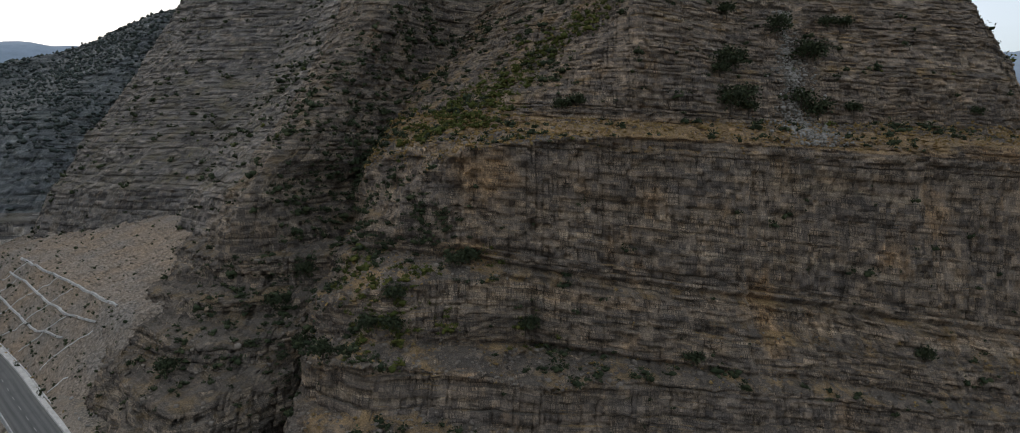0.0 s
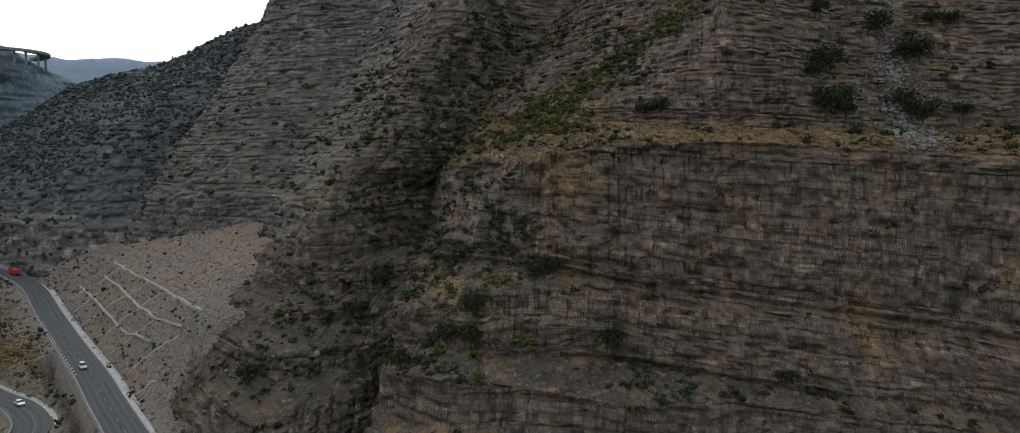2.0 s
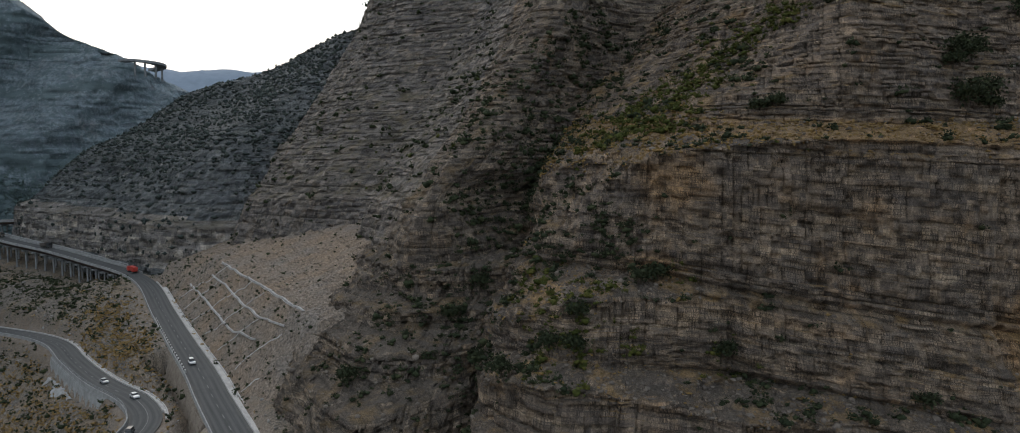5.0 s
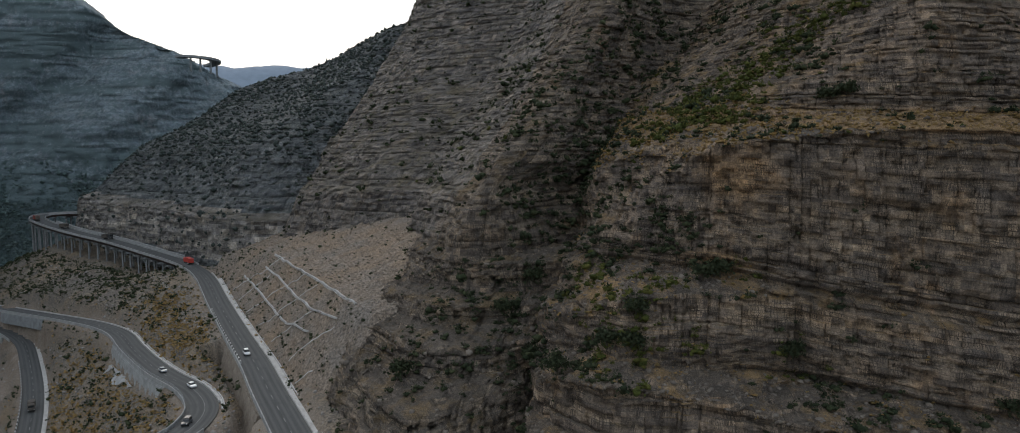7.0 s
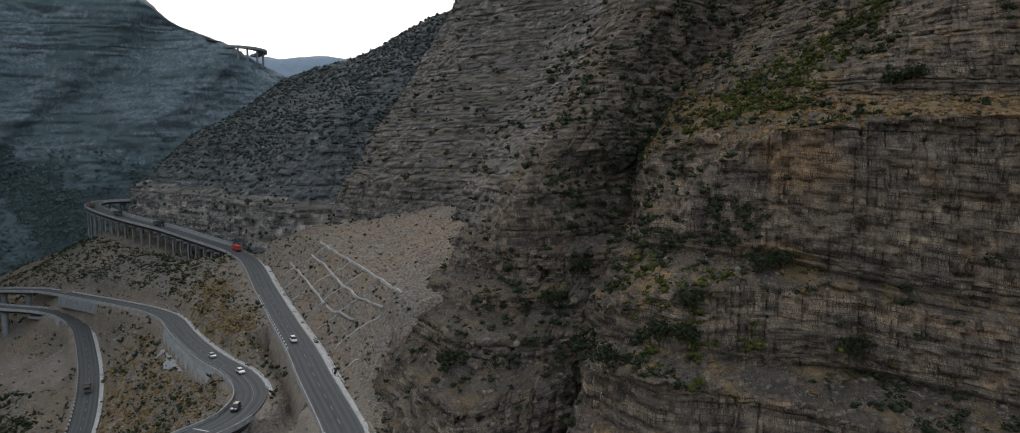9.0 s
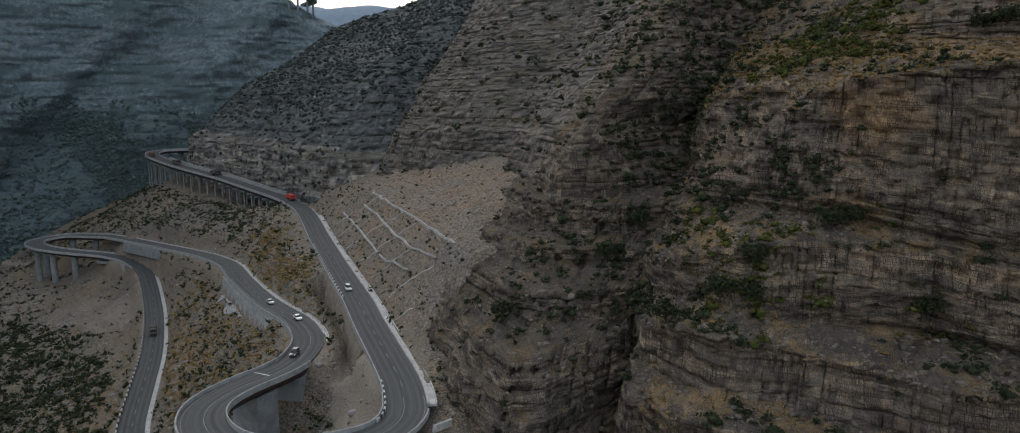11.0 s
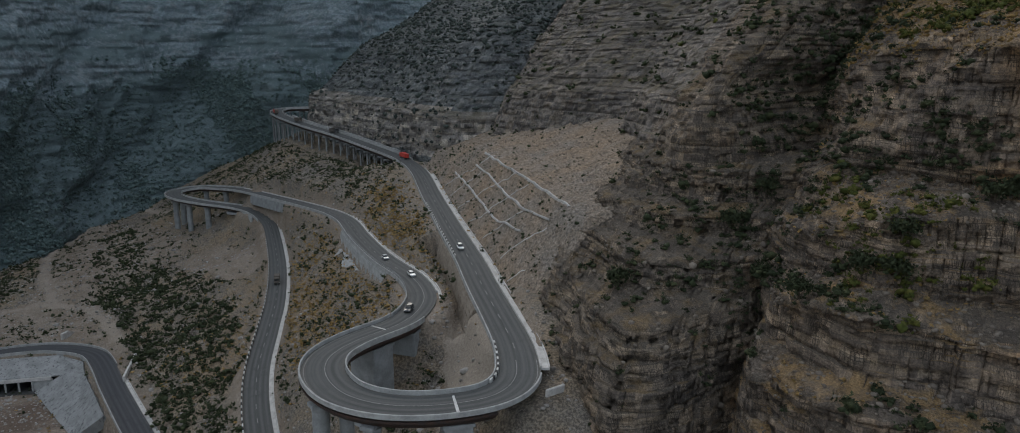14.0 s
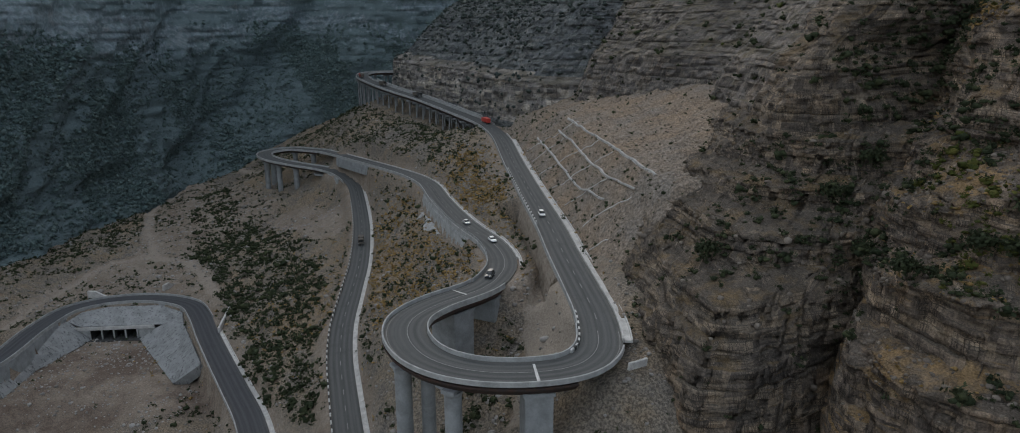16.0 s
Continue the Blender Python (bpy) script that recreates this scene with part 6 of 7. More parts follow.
# ---- the looped viaduct on the far crest ----
def crest_viaduct(cx, cy, z):
    ob = thing("crest_viaduct", "dark curved viaduct standing out from the far crest", "viaduct")
    arc = [(cx - 20, cy + 4, z + 2.4), (cx - 9, cy - 5, z + 1.5), (cx + 2, cy - 8, z + 0.6), (cx + 11, cy - 4, z - 0.4), (cx + 14, cy + 5, z - 1.2), (cx + 9, cy + 13, z - 2.4), (cx - 4, cy + 17, z - 4.0)]
    w = Way(arc, 1.5)
    under("deck", w.strip(0, w.s[-1], [(3.6, 0.9), (3.6, -1.0), (-3.6, -1.0), (-3.6, 0.9), (-3.3, 0.9), (-3.3, 0), (3.3, 0), (3.3, 0.9)], CONCRETE_PIER, "deck"), ob)
    for s in w.s[-1] * np.array([0.36, 0.48, 0.6, 0.76]):
        x, y, zz = w.at(s)
        bm_ = bmesh.new()
        bmesh.ops.create_cone(bm_, cap_ends=True, segments=12, radius1=0.9, radius2=0.8, depth=11, matrix=Matrix.Translation((x, y, zz - 6.4)))
        part("pier", bm_, CONCRETE_PIER, ob)


crest_viaduct(-428, 512, 209)

# ---- small things by the roads ----
def railing(way, s0, s1, off, step=3.0):
    """Posts and two rails on a parapet."""
    ob = thing("guard_railing", "thin grey metal railing on posts along the middle road", "railing")
    bm_ = bmesh.new()
    box(bm_, 0, 0, 0.55, 0.12, 0.12, 1.1, 0.015)
    me = bpy.data.meshes.new("post")
    bm_.to_mesh(me)
    bm_.free()
    me.materials.append(CONCRETE_PIER)
    for s in np.arange(s0, s1, step):
        o = under("post", me, ob)
        o.matrix_world = pose(*way.at(s, off, 0.85), 0, 0, way.heading(s))
    for dz in (1.4, 1.85):
        bar(ob, "rail", way, s0, s1, [(off - 0.04, dz), (off + 0.04, dz), (off + 0.04, dz + 0.08), (off - 0.04, dz + 0.08)], CONCRETE_PIER)


railing(main, main.near(-222, 227), main.near(-150, 177), -4.45)

end_wall = thing("end_wall", "broken pale concrete wall end beyond the bend", "wall", -84.0, 138.0, 59.6, turn=78)
bm = bmesh.new()
box(bm, 0, 0, 1.0, 5.5, 0.6, 1.6, 0.12, Matrix.Rotation(radians(7), 4, "Y"))
part("wall_body", bm, DRAIN, end_wall)

# ---- rocks ----
ICO = np.array([(0, 0, 1), (0.894, 0, 0.447), (0.276, 0.851, 0.447), (-0.724, 0.526, 0.447), (-0.724, -0.526, 0.447), (0.276, -0.851, 0.447),
                (0.724, 0.526, -0.447), (-0.276, 0.851, -0.447), (-0.894, 0, -0.447), (-0.276, -0.851, -0.447), (0.724, -0.526, -0.447), (0, 0, -1)])
ICO_FACES = np.array([(0, 1, 2), (0, 2, 3), (0, 3, 4), (0, 4, 5), (0, 5, 1), (1, 6, 2), (2, 7, 3), (3, 8, 4), (4, 9, 5), (5, 10, 1),
                      (6, 7, 2), (7, 8, 3), (8, 9, 4), (9, 10, 5), (10, 6, 1), (11, 7, 6), (11, 8, 7), (11, 9, 8), (11, 10, 9), (11, 6, 10)])


OCTA = np.array([(1, 0, 0), (0, 1, 0), (-1, 0, 0), (0, -1, 0), (0, 0, 1), (0, 0, -1)], float)
OCTA_FACES = np.array([(0, 1, 4), (1, 2, 4), (2, 3, 4), (3, 0, 4), (1, 0, 5), (2, 1, 5), (3, 2, 5), (0, 3, 5)])
SMALL = (OCTA, OCTA_FACES)


def rocks(name, label, places, sizes, material, seed):
    """Many angular stones in one mesh."""
    r = np.random.RandomState(seed)
    n = len(places)
    v = np.repeat(ICO[None], n, 0) * r.uniform(0.6, 1.25, (n, 12, 1))
    v = np.clip(v, -0.72, 0.72) * r.uniform(0.6, 1.3, (n, 1, 3))
    a = r.uniform(0, 6.283, n)
    c, s = np.cos(a)[:, None], np.sin(a)[:, None]
    v = np.stack([v[..., 0] * c - v[..., 1] * s, v[..., 0] * s + v[..., 1] * c, v[..., 2] * 0.8], -1)
    v = v * np.asarray(sizes)[:, None, None] + np.asarray(places)[:, None]
    f = (ICO_FACES[None] + 12 * np.arange(n)[:, None, None]).reshape(-1, 3)
    return tagged(new(name, mesh_of(name, v.reshape(-1, 3), f, material)), label, "rocks", kind="stuff")


def stone_material(name, a, b, c):
    n = Nodes(name, 0.93)
    colour = n.ramp(n.place.outputs["Random Per Island"], [(0.0, a), (0.5, b), (1.0, c)])
    grain = n.noise(n.scaled(1, 1, 1), 2.5, 6, 0.7)
    n.bump(grain, 0.6, 0.2)
    return n.done(n.mix(0.6, colour, n.ramp(grain, [(0.3, (0.45, 0.45, 0.45)), (0.65, (1, 1, 1))]), "MULTIPLY"))


STONE = stone_material("loose grey stone", (0.18, 0.162, 0.142), (0.27, 0.246, 0.22), (0.37, 0.345, 0.315))
STONE_BROWN = stone_material("brown fallen stone", (0.12, 0.1, 0.082), (0.18, 0.15, 0.122), (0.25, 0.212, 0.172))
STONE_TAN = stone_material("tan broken stone", (0.19, 0.15, 0.112), (0.27, 0.215, 0.163), (0.36, 0.3, 0.24))
SCREE = stone_material("grey scree", (0.17, 0.155, 0.133), (0.25, 0.23, 0.2), (0.34, 0.315, 0.28))
STONE_PALE = stone_material("pale broken stone", (0.24, 0.225, 0.205), (0.33, 0.31, 0.285), (0.42, 0.4, 0.37))

rng = np.random.RandomState(77)


def clear_of_roads(x, y, gap=6.5):
    keep = np.ones(len(x), bool)
    for w in (main, bot):
        for a in range(0, len(x), 4000):
            d = ((x[a:a + 4000, None] - w.p[None, ::2, 0]) ** 2 + (y[a:a + 4000, None] - w.p[None, ::2, 1]) ** 2).min(1)
            keep[a:a + 4000] &= d > gap * gap
    return keep


def ground_spots(n, box_, seed, patch=22.0, least=0.0, gap=6.5):
    """Places on open ground, thick in some patches and thin in others."""
    r = np.random.RandomState(seed)
    x, y = r.uniform(box_[0], box_[1], n), r.uniform(box_[2], box_[3], n)
    k = (fbm(x / patch, y / patch, seed) + r.uniform(-0.35, 0.35, n) > least) & clear_of_roads(x, y, gap)
    x, y = x[k], y[k]
    return np.stack([x, y, ground_height(x, y)], -1)


sp = ground_spots(26000, (-480, -60, 40, 350), 3, least=-0.1)
rocks("scattered_stones", "loose grey stones scattered over the valley slopes", sp, rng.lognormal(-1.1, 0.5, len(sp)).clip(0.15, 2.0), STONE, 4)
sp = np.vstack([ground_spots(2600, (-345, -235, 50, 150), 13, 12, -0.1), ground_spots(5000, (-560, -350, 150, 310), 14, 12, -0.1)])
rocks("wadi_stones", "pale stones in the dry stream bed", sp, rng.lognormal(-1.0, 0.5, len(sp)).clip(0.15, 1.6), STONE_PALE, 5)
sp = ground_spots(1500, (-150, -84, 90, 165), 23, 9, -0.15, 5.5)
sp = sp[within(RAMP, sp[:, 0], sp[:, 1], 2) < 0.5]
rocks("ravine_boulders", "grey boulders in the ravine below the hairpin", sp, rng.lognormal(-0.75, 0.6, len(sp)).clip(0.2, 1.7), STONE, 6)


def cliff_spots(name, n, seed, want):
    """Places on a cliff, by a weight for each of its points."""
    v, ledge, sg, z = SPOTS[name]
    r = np.random.RandomState(seed)
    area = np.linalg.norm(np.cross(v[1:, :-1] - v[:-1, :-1], v[:-1, 1:] - v[:-1, :-1]), axis=-1)
    area[:2], area[-2:], area[:, :2], area[:, -2:] = 0, 0, 0, 0
    total = np.cumsum(np.minimum(area, 30.0).ravel())
    i, j = np.unravel_index(np.searchsorted(total, r.uniform(0, total[-1], n)), area.shape)
    k = r.uniform(0, 1, n) < want(v[i, j], ledge[i, j], sg[i, j], z[i, j])
    i, j = i[k], j[k]
    a, b = r.uniform(0, 1, (2, len(i), 1))
    return v[i, j] + a * (v[i + 1, j] - v[i, j]) + b * (v[i, j + 1] - v[i, j])


def in_chute(p, _ledge, _sg, z):
    return np.exp(-((p[:, 0] - 90 - 0.1 * (z - 140)) / (2.3 + 0.1 * np.maximum(0, 172 - z))) ** 2) * ((z > 131) & (z < 178)) * 1.0


sp = cliff_spots("cliff_near", 420000, 8, in_chute)
rocks("chute_stones", "pale broken stones filling a steep chute", sp + (0, -0.3, 0.2), rng.lognormal(-0.95, 0.4, len(sp)).clip(0.2, 1.1), SCREE, 9)
sp = cliff_spots("cliff_near", 110000, 18, lambda p, l, s, z: (0.16 + 0.5 * (z < 105)) * l * (z < 142) * (z > 45))
rocks("ledge_stones", "fallen blocks lying on the cliff ledges", sp, rng.lognormal(-1.15, 0.5, len(sp)).clip(0.15, 1.1), STONE_BROWN, 10)
sp = cliff_spots("cliff_spur", 12000, 19, lambda p, l, s, z: 0.14 * l)
rocks("spur_stones", "fallen blocks lying on the spur", sp, rng.lognormal(-1.0, 0.5, len(sp)).clip(0.2, 1.2), STONE_BROWN, 11)
k = rng.randint(0, SLOPE.shape[0] * SLOPE.shape[1], 2000)
sp = SLOPE.reshape(-1, 3)[k]
rocks("slope_stones", "small pale stones on the graded slope", sp, rng.lognormal(-1.45, 0.45, len(sp)).clip(0.1, 0.7), STONE_TAN, 12)

k = rng.randint(0, SLOPE.shape[0], 2600) * SLOPE.shape[1] + (SLOPE.shape[1] * rng.choice([0.69, 0.72, 0.76, 0.8, 0.85, 0.9], 2600) + rng.normal(0, 0.8, 2600)).astype(int)
sp = SLOPE.reshape(-1, 3)[k]
rocks("slope_rubble", "broken ledges of pale rubble across the upper slope", sp, rng.lognormal(-1.15, 0.4, len(sp)).clip(0.12, 0.9), STONE_TAN, 13)


# ---- scrub ----
def leaves(places, radii, seed, count, flat=0.8, leaf=0.24):
    """Clumps of small leaf sprays: each shrub a few lobes with gaps between them."""
    r = np.random.RandomState(seed)
    n = len(places)
    lobes = r.normal(0, 0.42, (n, 5, 3))
    lobes[..., 2] = np.abs(lobes[..., 2]) * flat + 0.25
    which = r.randint(0, 5, (n, count))
    c = lobes[np.arange(n)[:, None], which] + r.normal(0, 0.24, (n, count, 3))
    c[..., 2] = np.maximum(c[..., 2], 0.02)
    size = leaf * r.uniform(0.6, 1.4, (n, count, 1))
    a = r.normal(0, 1, (n, count, 3))
    a /= np.linalg.norm(a, axis=-1, keepdims=True)
    b = np.cross(a, r.normal(0, 1, (n, count, 3)))
    b /= np.linalg.norm(b, axis=-1, keepdims=True) + 1e-9
    q = np.stack([c - a * size, c + b * size * 0.6, c + a * size, c - b * size * 0.6], 2)
    q = q * np.asarray(radii)[:, None, None, None] + np.asarray(places)[:, None, None]
    v = q.reshape(-1, 3)
    return v, np.arange(len(v)).reshape(-1, 4)


def scrub(name, label, places, radii, material, seed, count=8, leaf=0.3, flat=0.8, lobes=1, shape=(ICO, ICO_FACES)):
    """Rounded bushes in one mesh: lumpy lobes of foliage with leaf sprays breaking their outline."""
    v, f = leaves(places, radii, seed, count, flat, leaf)
    r = np.random.RandomState(seed + 500)
    n = len(places) * lobes
    at_ = np.repeat(np.asarray(places), lobes, 0)
    size = np.repeat(np.asarray(radii), lobes)[:, None, None]
    c = r.normal(0, 0.4 if lobes > 1 else 0.08, (n, 1, 3)) * (1, 1, 0.35) + (0, 0, 0.3)
    ball, sides = shape
    k = len(ball)
    w = ball[None] * r.uniform(0.4, 1.2, (n, k, 1)) * r.uniform(0.5, 1.0, (n, 1, 1)) * (1 if lobes == 1 else 0.62) * (1, 1, flat)
    w = (w + c) * size + at_[:, None]
    tri = (sides[None] + k * np.arange(n)[:, None, None]).reshape(-1, 3)
    two = np.concatenate([f[:, :3], f[:, [0, 2, 3]]]) + k * n
    me = mesh_of(name, np.vstack([w.reshape(-1, 3), v]), np.vstack([tri, two]), material)
    return tagged(new(name, me), label, "shrubs", kind="stuff")


def near_to(p, places):
    w = np.zeros(len(p))
    for x, y, z, r, d in places:
        w = np.maximum(w, d * np.exp(-(((p - (x, y, z)) ** 2).sum(-1)) / r**2))
    return w


def clumps(places, r, d=1.0):
    return [(x, y, z, r, d) for x, y, z in places]


GULLY = clumps([(-51, 243, 120), (-40, 208, 116), (-37, 195, 111), (-53, 240, 112), (-58, 240, 121), (-67, 221, 115), (-39, 192, 105), (-92, 304, 160), (-70, 250, 148), (-62, 253, 152), (-56, 258, 143), (-50, 265, 142), (-64, 235, 136), (-41, 249, 136), (-39, 293, 155), (-51, 274, 163), (-45, 298, 173), (-37, 320, 179), (-45, 249, 133),
                (-58, 244, 133), (-31, 257, 146), (-58, 238, 118), (-59, 225, 108), (-56, 209, 99)], 10) + clumps([(-55, 205, 93), (-74, 256, 150)], 7, 0.6)
FLANK = clumps([(-51, 243, 120), (-40, 208, 116), (-37, 195, 111), (-34, 198, 119), (-27, 190, 113), (-22, 185, 108), (-39, 192, 105)], 8)
BAND = clumps([(-16, 223, 138), (-9, 221, 139), (-20, 243, 144), (-13, 247, 148), (-3, 243, 151), (2, 247, 157), (6, 250, 161), (11, 251, 167), (17, 250, 169), (21, 247, 171), (-7, 230, 144), (-26, 219, 135), (27, 241, 174)], 8)
BENCH = clumps([(-38, 169, 92), (-36, 170, 94), (-27, 170, 98), (-25, 166, 96), (-27, 162, 87), (-34, 162, 87), (-43, 188, 98)], 5) + clumps([(-10, 180, 100), (-17, 166, 88), (4, 177, 83)], 4, 0.7)
SPUR = clumps([(-63, 198, 91), (-58, 202, 92), (-50, 189, 91), (-101, 213, 94), (-92, 206, 94), (-85, 201, 96), (-63, 187, 84), (-55, 182, 76), (-83, 180, 82)], 6) + [(-66, 187, 84, 12, 1), (-76, 185, 85, 10, 0.8), (-61, 174, 77, 9, 0.8), (-69, 168, 80, 8, 0.8), (-91, 195, 89, 9, 0.6)]


def clumped(p, scale, seed, least):
    return np.clip((fbm(p[:, 0] / scale + p[:, 2] / scale, p[:, 1] / scale, seed, 3) - least) * 4, 0, 1)


def radii(n, mean, seed, low=0.35, high=2.6):
    return np.random.RandomState(seed).lognormal(math.log(mean), 0.42, n).clip(low, high)


sp = cliff_spots("cliff_near", 60000, 31, lambda p, l, s, z: 0.13 * near_to(p, GULLY + SPUR) + 0.2 * near_to(p, FLANK) + 0.13 * l * clumped(p, 14, 3, -0.1) * (p[:, 2] > 60) + 0.008)
scrub("cliff_scrub", "dark green scrub clinging to the near cliff", sp, radii(len(sp), 1.15, 1), LEAF_DARK, 41, 26, 0.2, 0.7, 4)
sp = cliff_spots("cliff_near", 90000, 32, lambda p, l, s, z: 0.55 * near_to(p, BAND) + 0.5 * near_to(p, BENCH) + 0.008 * l * (z > 128))
scrub("green_scrub", "yellow-green scrub on the ledges of the near cliff", sp, radii(len(sp), 1.0, 2), LEAF_GREEN, 42, 26, 0.2, 0.7, 4)
sp = cliff_spots("cliff_far", 90000, 33, lambda p, l, s, z: 0.19 * near_to(p, GULLY) + 0.03 * l * clumped(p, 18, 5, 0.0) + 0.012)
scrub("mountain_scrub", "dark scrub scattered over the grey mountainside", sp, radii(len(sp), 1.3, 3), LEAF_DARK, 43, 8, 0.26, 0.75, 3)
sp = cliff_spots("cliff_far", 40000, 34, lambda p, l, s, z: 0.1 * near_to(p, BAND) + 0.01 * l)
scrub("mountain_green_scrub", "green scrub in the folds of the grey mountainside", sp, radii(len(sp), 1.0, 4), LEAF_GREEN, 44, 4, 0.34)
sp = cliff_spots("cliff_spur", 30000, 35, lambda p, l, s, z: (0.1 * near_to(p, SPUR) + 0.04 * l * clumped(p, 10, 6, 0.0)) * np.clip((p[:, 0] + 92) / 14, 0.15, 1) + 0.006)
scrub("spur_scrub", "dark scrub on the ledges of the rock spur", sp, radii(len(sp), 0.85, 5), LEAF_DARK, 45, 26, 0.2, 0.7, 4)
sp = cliff_spots("cliff_ridge", 130000, 36, lambda p, l, s, z: (0.05 + 0.1 * clumped(p, 30, 7, -0.3)) * np.clip((z - 98) / 40, 0.15, 1) + 0.005)
scrub("ridge_scrub", "dark scrub covering the ridge", sp, radii(len(sp), 1.5, 6, 0.5, 2.8), LEAF_RIDGE, 46, 0, shape=SMALL)
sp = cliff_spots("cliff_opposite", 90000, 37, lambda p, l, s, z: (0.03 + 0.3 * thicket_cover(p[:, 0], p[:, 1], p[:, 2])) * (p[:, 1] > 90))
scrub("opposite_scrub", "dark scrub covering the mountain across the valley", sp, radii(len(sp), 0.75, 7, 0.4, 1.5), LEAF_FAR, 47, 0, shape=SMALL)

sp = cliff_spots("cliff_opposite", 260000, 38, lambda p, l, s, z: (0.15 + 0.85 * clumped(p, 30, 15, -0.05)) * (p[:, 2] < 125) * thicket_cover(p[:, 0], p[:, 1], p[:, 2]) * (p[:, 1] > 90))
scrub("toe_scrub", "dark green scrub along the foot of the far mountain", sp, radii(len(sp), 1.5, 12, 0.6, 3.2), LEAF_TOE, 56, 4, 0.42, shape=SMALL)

# open ground
sp = ground_spots(75000, (-640, -60, 30, 420), 51, 15, -0.9, 5.6)
x_, y_ = sp[:, 0], sp[:, 1]
w = np.maximum.reduce([1.0 * within(THICKET, x_, y_, 9) * (0.55 + 0.45 * clumped(sp, 9, 9, -0.2)), 0.9 * within(TOE, x_, y_) * (0.4 + 0.6 * clumped(sp, 12, 9, -0.2)), 0.75 * within(BETWEEN, x_, y_) * clumped(sp, 9, 9, -0.1), 1.0 * within(INNER, x_, y_, 3) * (0.5 + 0.5 * clumped(sp, 5, 19, -0.2)),
                       1.0 * within(BELOW_VIADUCT, x_, y_) * (0.5 + 0.5 * clumped(sp, 12, 12, -0.1)), 0.75 * within(MIDSLOPE, x_, y_) * (0.35 + 0.65 * clumped(sp, 10, 22, -0.1)), 0.3 * clumped(sp, 12, 10, -0.05) + 0.07])
w = np.maximum(w, 0.6 * np.maximum(within(WASH, x_, y_), within(YARD, x_, y_)) * clumped(sp, 9, 14, 0.1))
w *= 1 - 0.93 * np.maximum.reduce([within(HEAP, x_, y_), within(RAMP, x_, y_, 2), 0.4 * within(YARD, x_, y_), 0.3 * within(WASH, x_, y_), (np.hypot(x_ + 300, y_ - 108) < 42) * 1.0])
w = w * (np.sqrt(((sp[:, None, :2] - TRACK[None]) ** 2).sum(-1).min(1)) > 3.5)
sp = sp[np.random.RandomState(52).uniform(0, 1, len(sp)) < w]
scrub("valley_scrub", "dark green scrub on the valley slopes", sp, radii(len(sp), 0.8, 8, 0.25, 2.2) * (1 + 0.35 * within(THICKET, sp[:, 0], sp[:, 1], 9)), LEAF_DARK, 48, 7, 0.3, 0.75, 2)
sp = np.vstack([ground_spots(9000, (-320, -110, 130, 320), 53, 14, -0.3, 5.8), ground_spots(14000, (-275, -130, 160, 292), 57, 10, -0.4, 5.6)])
sp = sp[np.random.RandomState(58).uniform(0, 1, len(sp)) < 0.14 + 0.86 * np.maximum(within(GRASSY, sp[:, 0], sp[:, 1]), 0.5 * within(BETWEEN, sp[:, 0], sp[:, 1], 4))]
scrub("dry_tufts", "dry yellow grass tufts on the slopes between the roads", sp, radii(len(sp), 0.65, 9, 0.2, 1.3), LEAF_DRY, 49, 2, 0.5, 0.4, shape=SMALL)
sp = cliff_spots("cliff_near", 60000, 54, lambda p, l, s, z: 0.9 * l * ((z > 124) & (z < 143)) + 0.09 * l * (z < 105) + 0.16 * near_to(p, BENCH + BAND))
scrub("ledge_grass", "dry yellow grass along the cliff ledge", sp, radii(len(sp), 0.62, 10, 0.2, 1.2), LEAF_DRY, 50, 2, 0.5, 0.4, shape=SMALL)
k = np.random.RandomState(55).randint(0, SLOPE.shape[0] * SLOPE.shape[1], 700)
scrub("slope_scrub", "small dark bushes dotted over the graded slope", SLOPE.reshape(-1, 3)[k], radii(700, 0.5, 11, 0.25, 1.0), LEAF_DARK, 51, 6, 0.32)


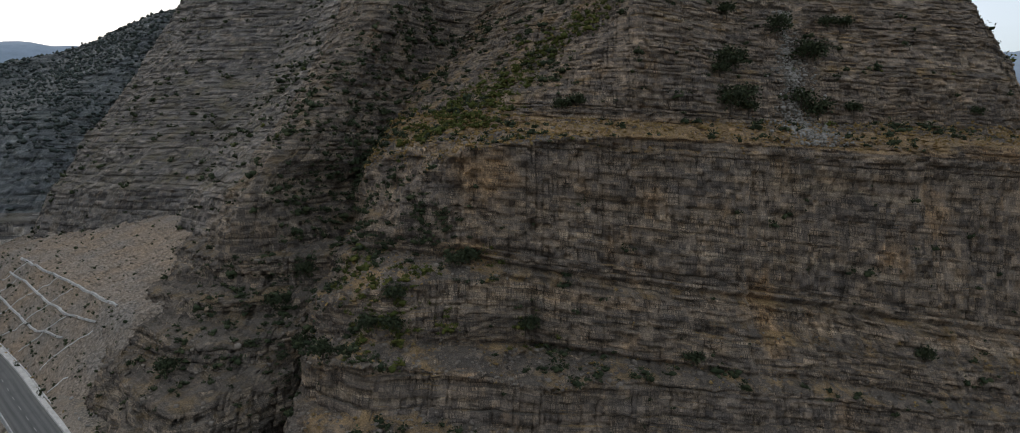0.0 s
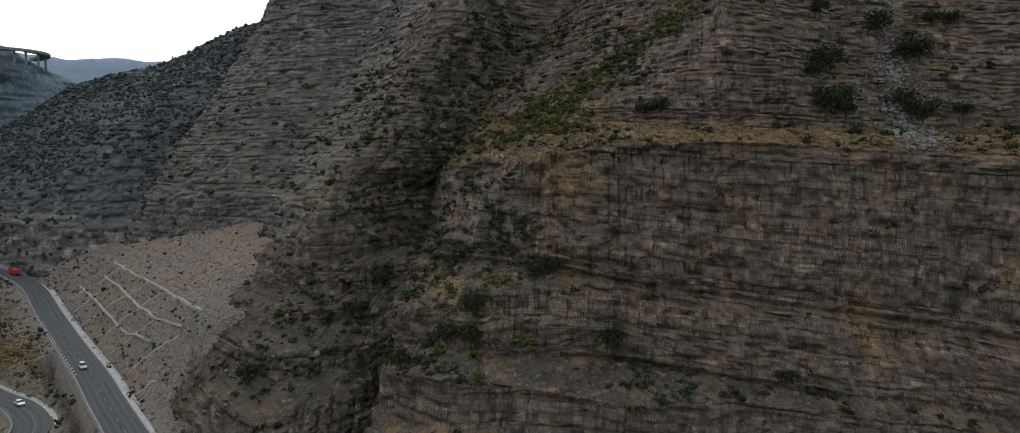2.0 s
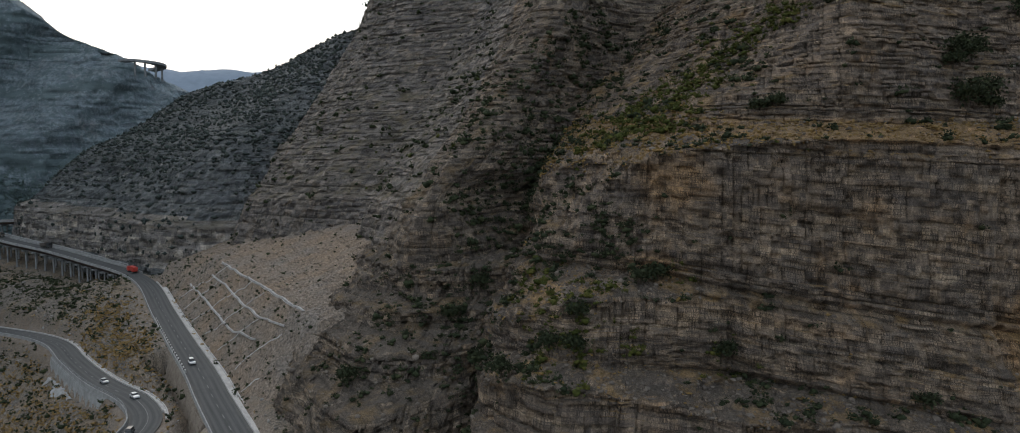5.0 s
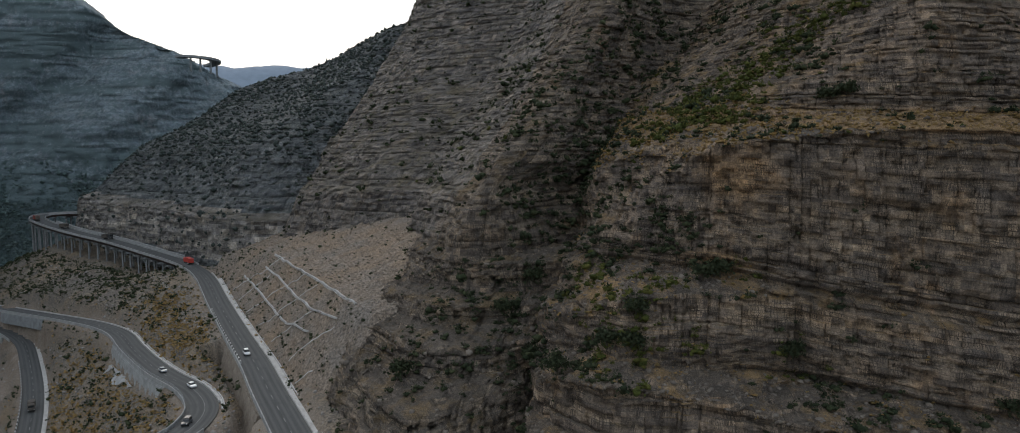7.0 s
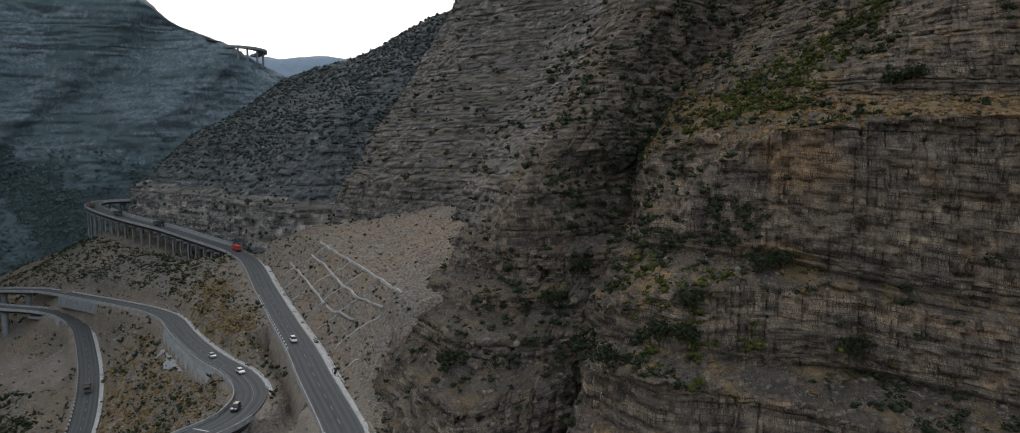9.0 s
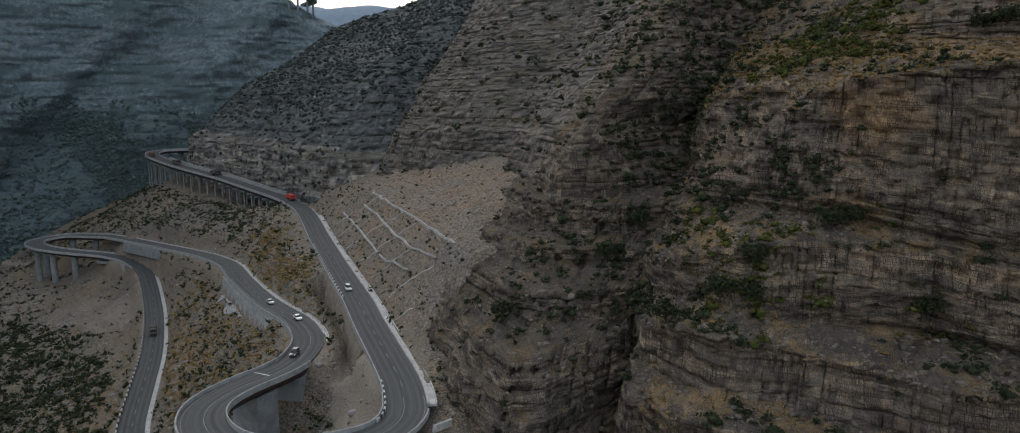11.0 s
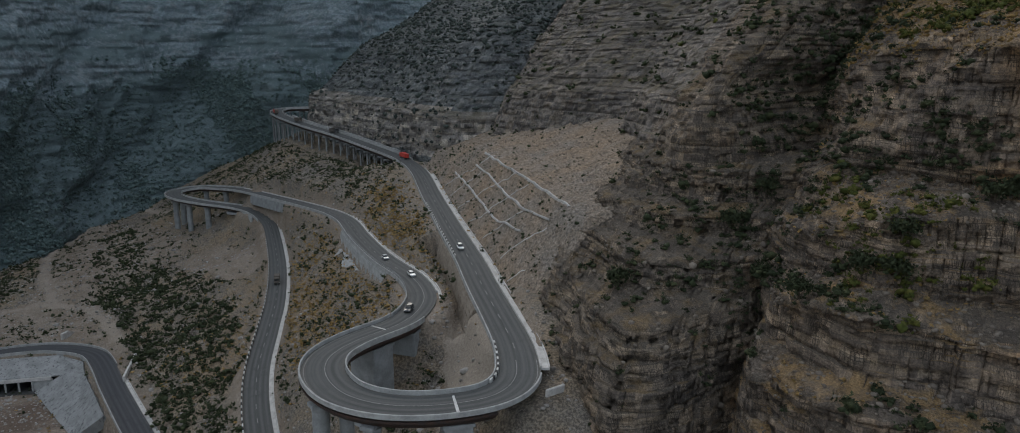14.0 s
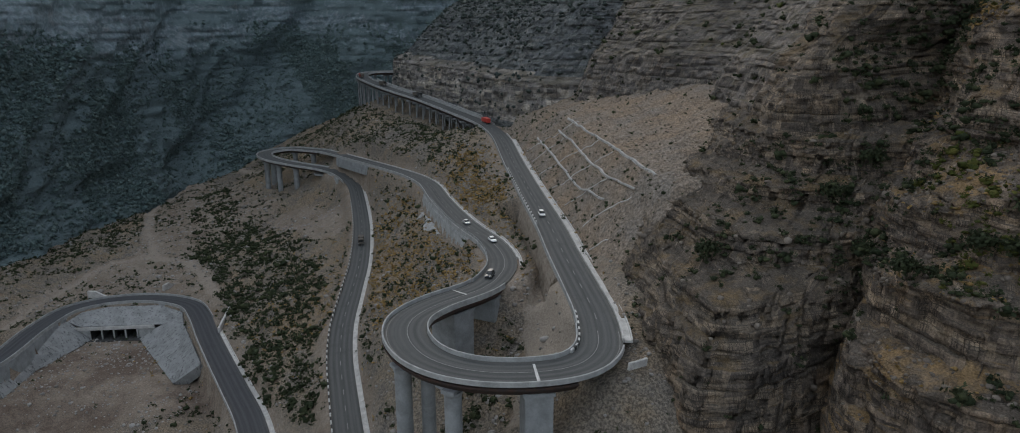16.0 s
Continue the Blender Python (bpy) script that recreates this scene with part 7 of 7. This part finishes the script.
# ---- trees ----
def tree(seed, height, spread):
    """A gnarled small tree: tapered trunk, limbs, and a crown of leaf sprays with gaps."""
    r = np.random.RandomState(seed)
    ob = thing("tree", "small dark evergreen tree rooted on the cliff ledge", "tree", group="trees on the cliffs")
    bm_ = bmesh.new()

    def limb(a, b, ra, rb):
        a, b = Vector(a), Vector(b)
        d = b - a
        m = Matrix.Translation((a + b) / 2) @ d.to_track_quat("Z", "Y").to_matrix().to_4x4()
        bmesh.ops.create_cone(bm_, cap_ends=True, segments=7, radius1=ra, radius2=rb, depth=d.length, matrix=m)

    fork = (0.1 * spread, 0.05, height * 0.35)
    limb((0, 0, -0.8), fork, 0.3, 0.2)
    tips = []
    for k_ in range(5):
        a = 6.283 * k_ / 5 + r.uniform(-0.4, 0.4)
        tip = (spread * 0.6 * math.cos(a), spread * 0.6 * math.sin(a), height * r.uniform(0.5, 0.8))
        limb(fork, tip, 0.15, 0.05)
        tips.append(tip)
    part("trunk", bm_, BARK, ob)
    cs = np.array([tips[r.randint(5)] for _ in range(460)]) + r.normal(0, 1, (460, 3)) * (spread * 0.3, spread * 0.3, height * 0.15)
    a = r.normal(0, 1, (460, 3))
    a /= np.linalg.norm(a, axis=1)[:, None]
    b = np.cross(a, r.normal(0, 1, (460, 3)))
    b /= np.linalg.norm(b, axis=1)[:, None]
    size = r.uniform(0.3, 0.6, (460, 1)) * (0.7 + 0.06 * height)
    v = np.stack([cs - a * size, cs + b * size * 0.6, cs + a * size, cs - b * size * 0.6], 1).reshape(-1, 3)
    under("crown", mesh_of("crown", v, np.arange(len(v)).reshape(-1, 4), LEAF_DARK), ob)
    return ob


TREES = [tree(61, 8.5, 4.2), tree(62, 7.0, 3.8), tree(63, 4.4, 2.6)]
TALL_PLACES = [(68, 225, 155), (72, 228, 156), (68, 217, 143), (73, 219, 144), (98, 238, 159), (101, 239, 160), (94, 229, 142), (98, 228, 140), (90, 241, 171)]
TREE_PLACES = [(65, 222, 153), (74, 218, 142), (109, 248, 173), (115, 251, 172), (72, 240, 176), (19, 212, 142), (15, 213, 141), (154, 240, 141), (109, 229, 142), (5, 178, 84), (47, 181, 74), (119, 198, 69), (-14, 178, 100), (-10, 180, 100),
               (-28, 166, 94), (-27, 162, 87), (-34, 162, 87), (4, 177, 83), (-59, 201, 93), (-64, 190, 86), (-55, 182, 76), (-83, 165, 75), (-44, 160, 81)]


def plant():
    pts = np.vstack([SPOTS[k_][0].reshape(-1, 3)[::3] for k_ in ("cliff_near", "cliff_spur", "cliff_far")])
    r = random.Random(9)
    used = set()
    for n, p in enumerate(TALL_PLACES + TREE_PLACES):
        kind = n % 2 if n < len(TALL_PLACES) else 2
        at_ = pts[((pts - p) ** 2).sum(-1).argmin()]
        m = pose(at_[0], at_[1], at_[2] - 0.1, 0, 0, r.uniform(0, 360))
        if kind not in used:
            used.add(kind)
            TREES[kind].matrix_world = m
        else:
            copy_thing(TREES[kind], m)


plant()
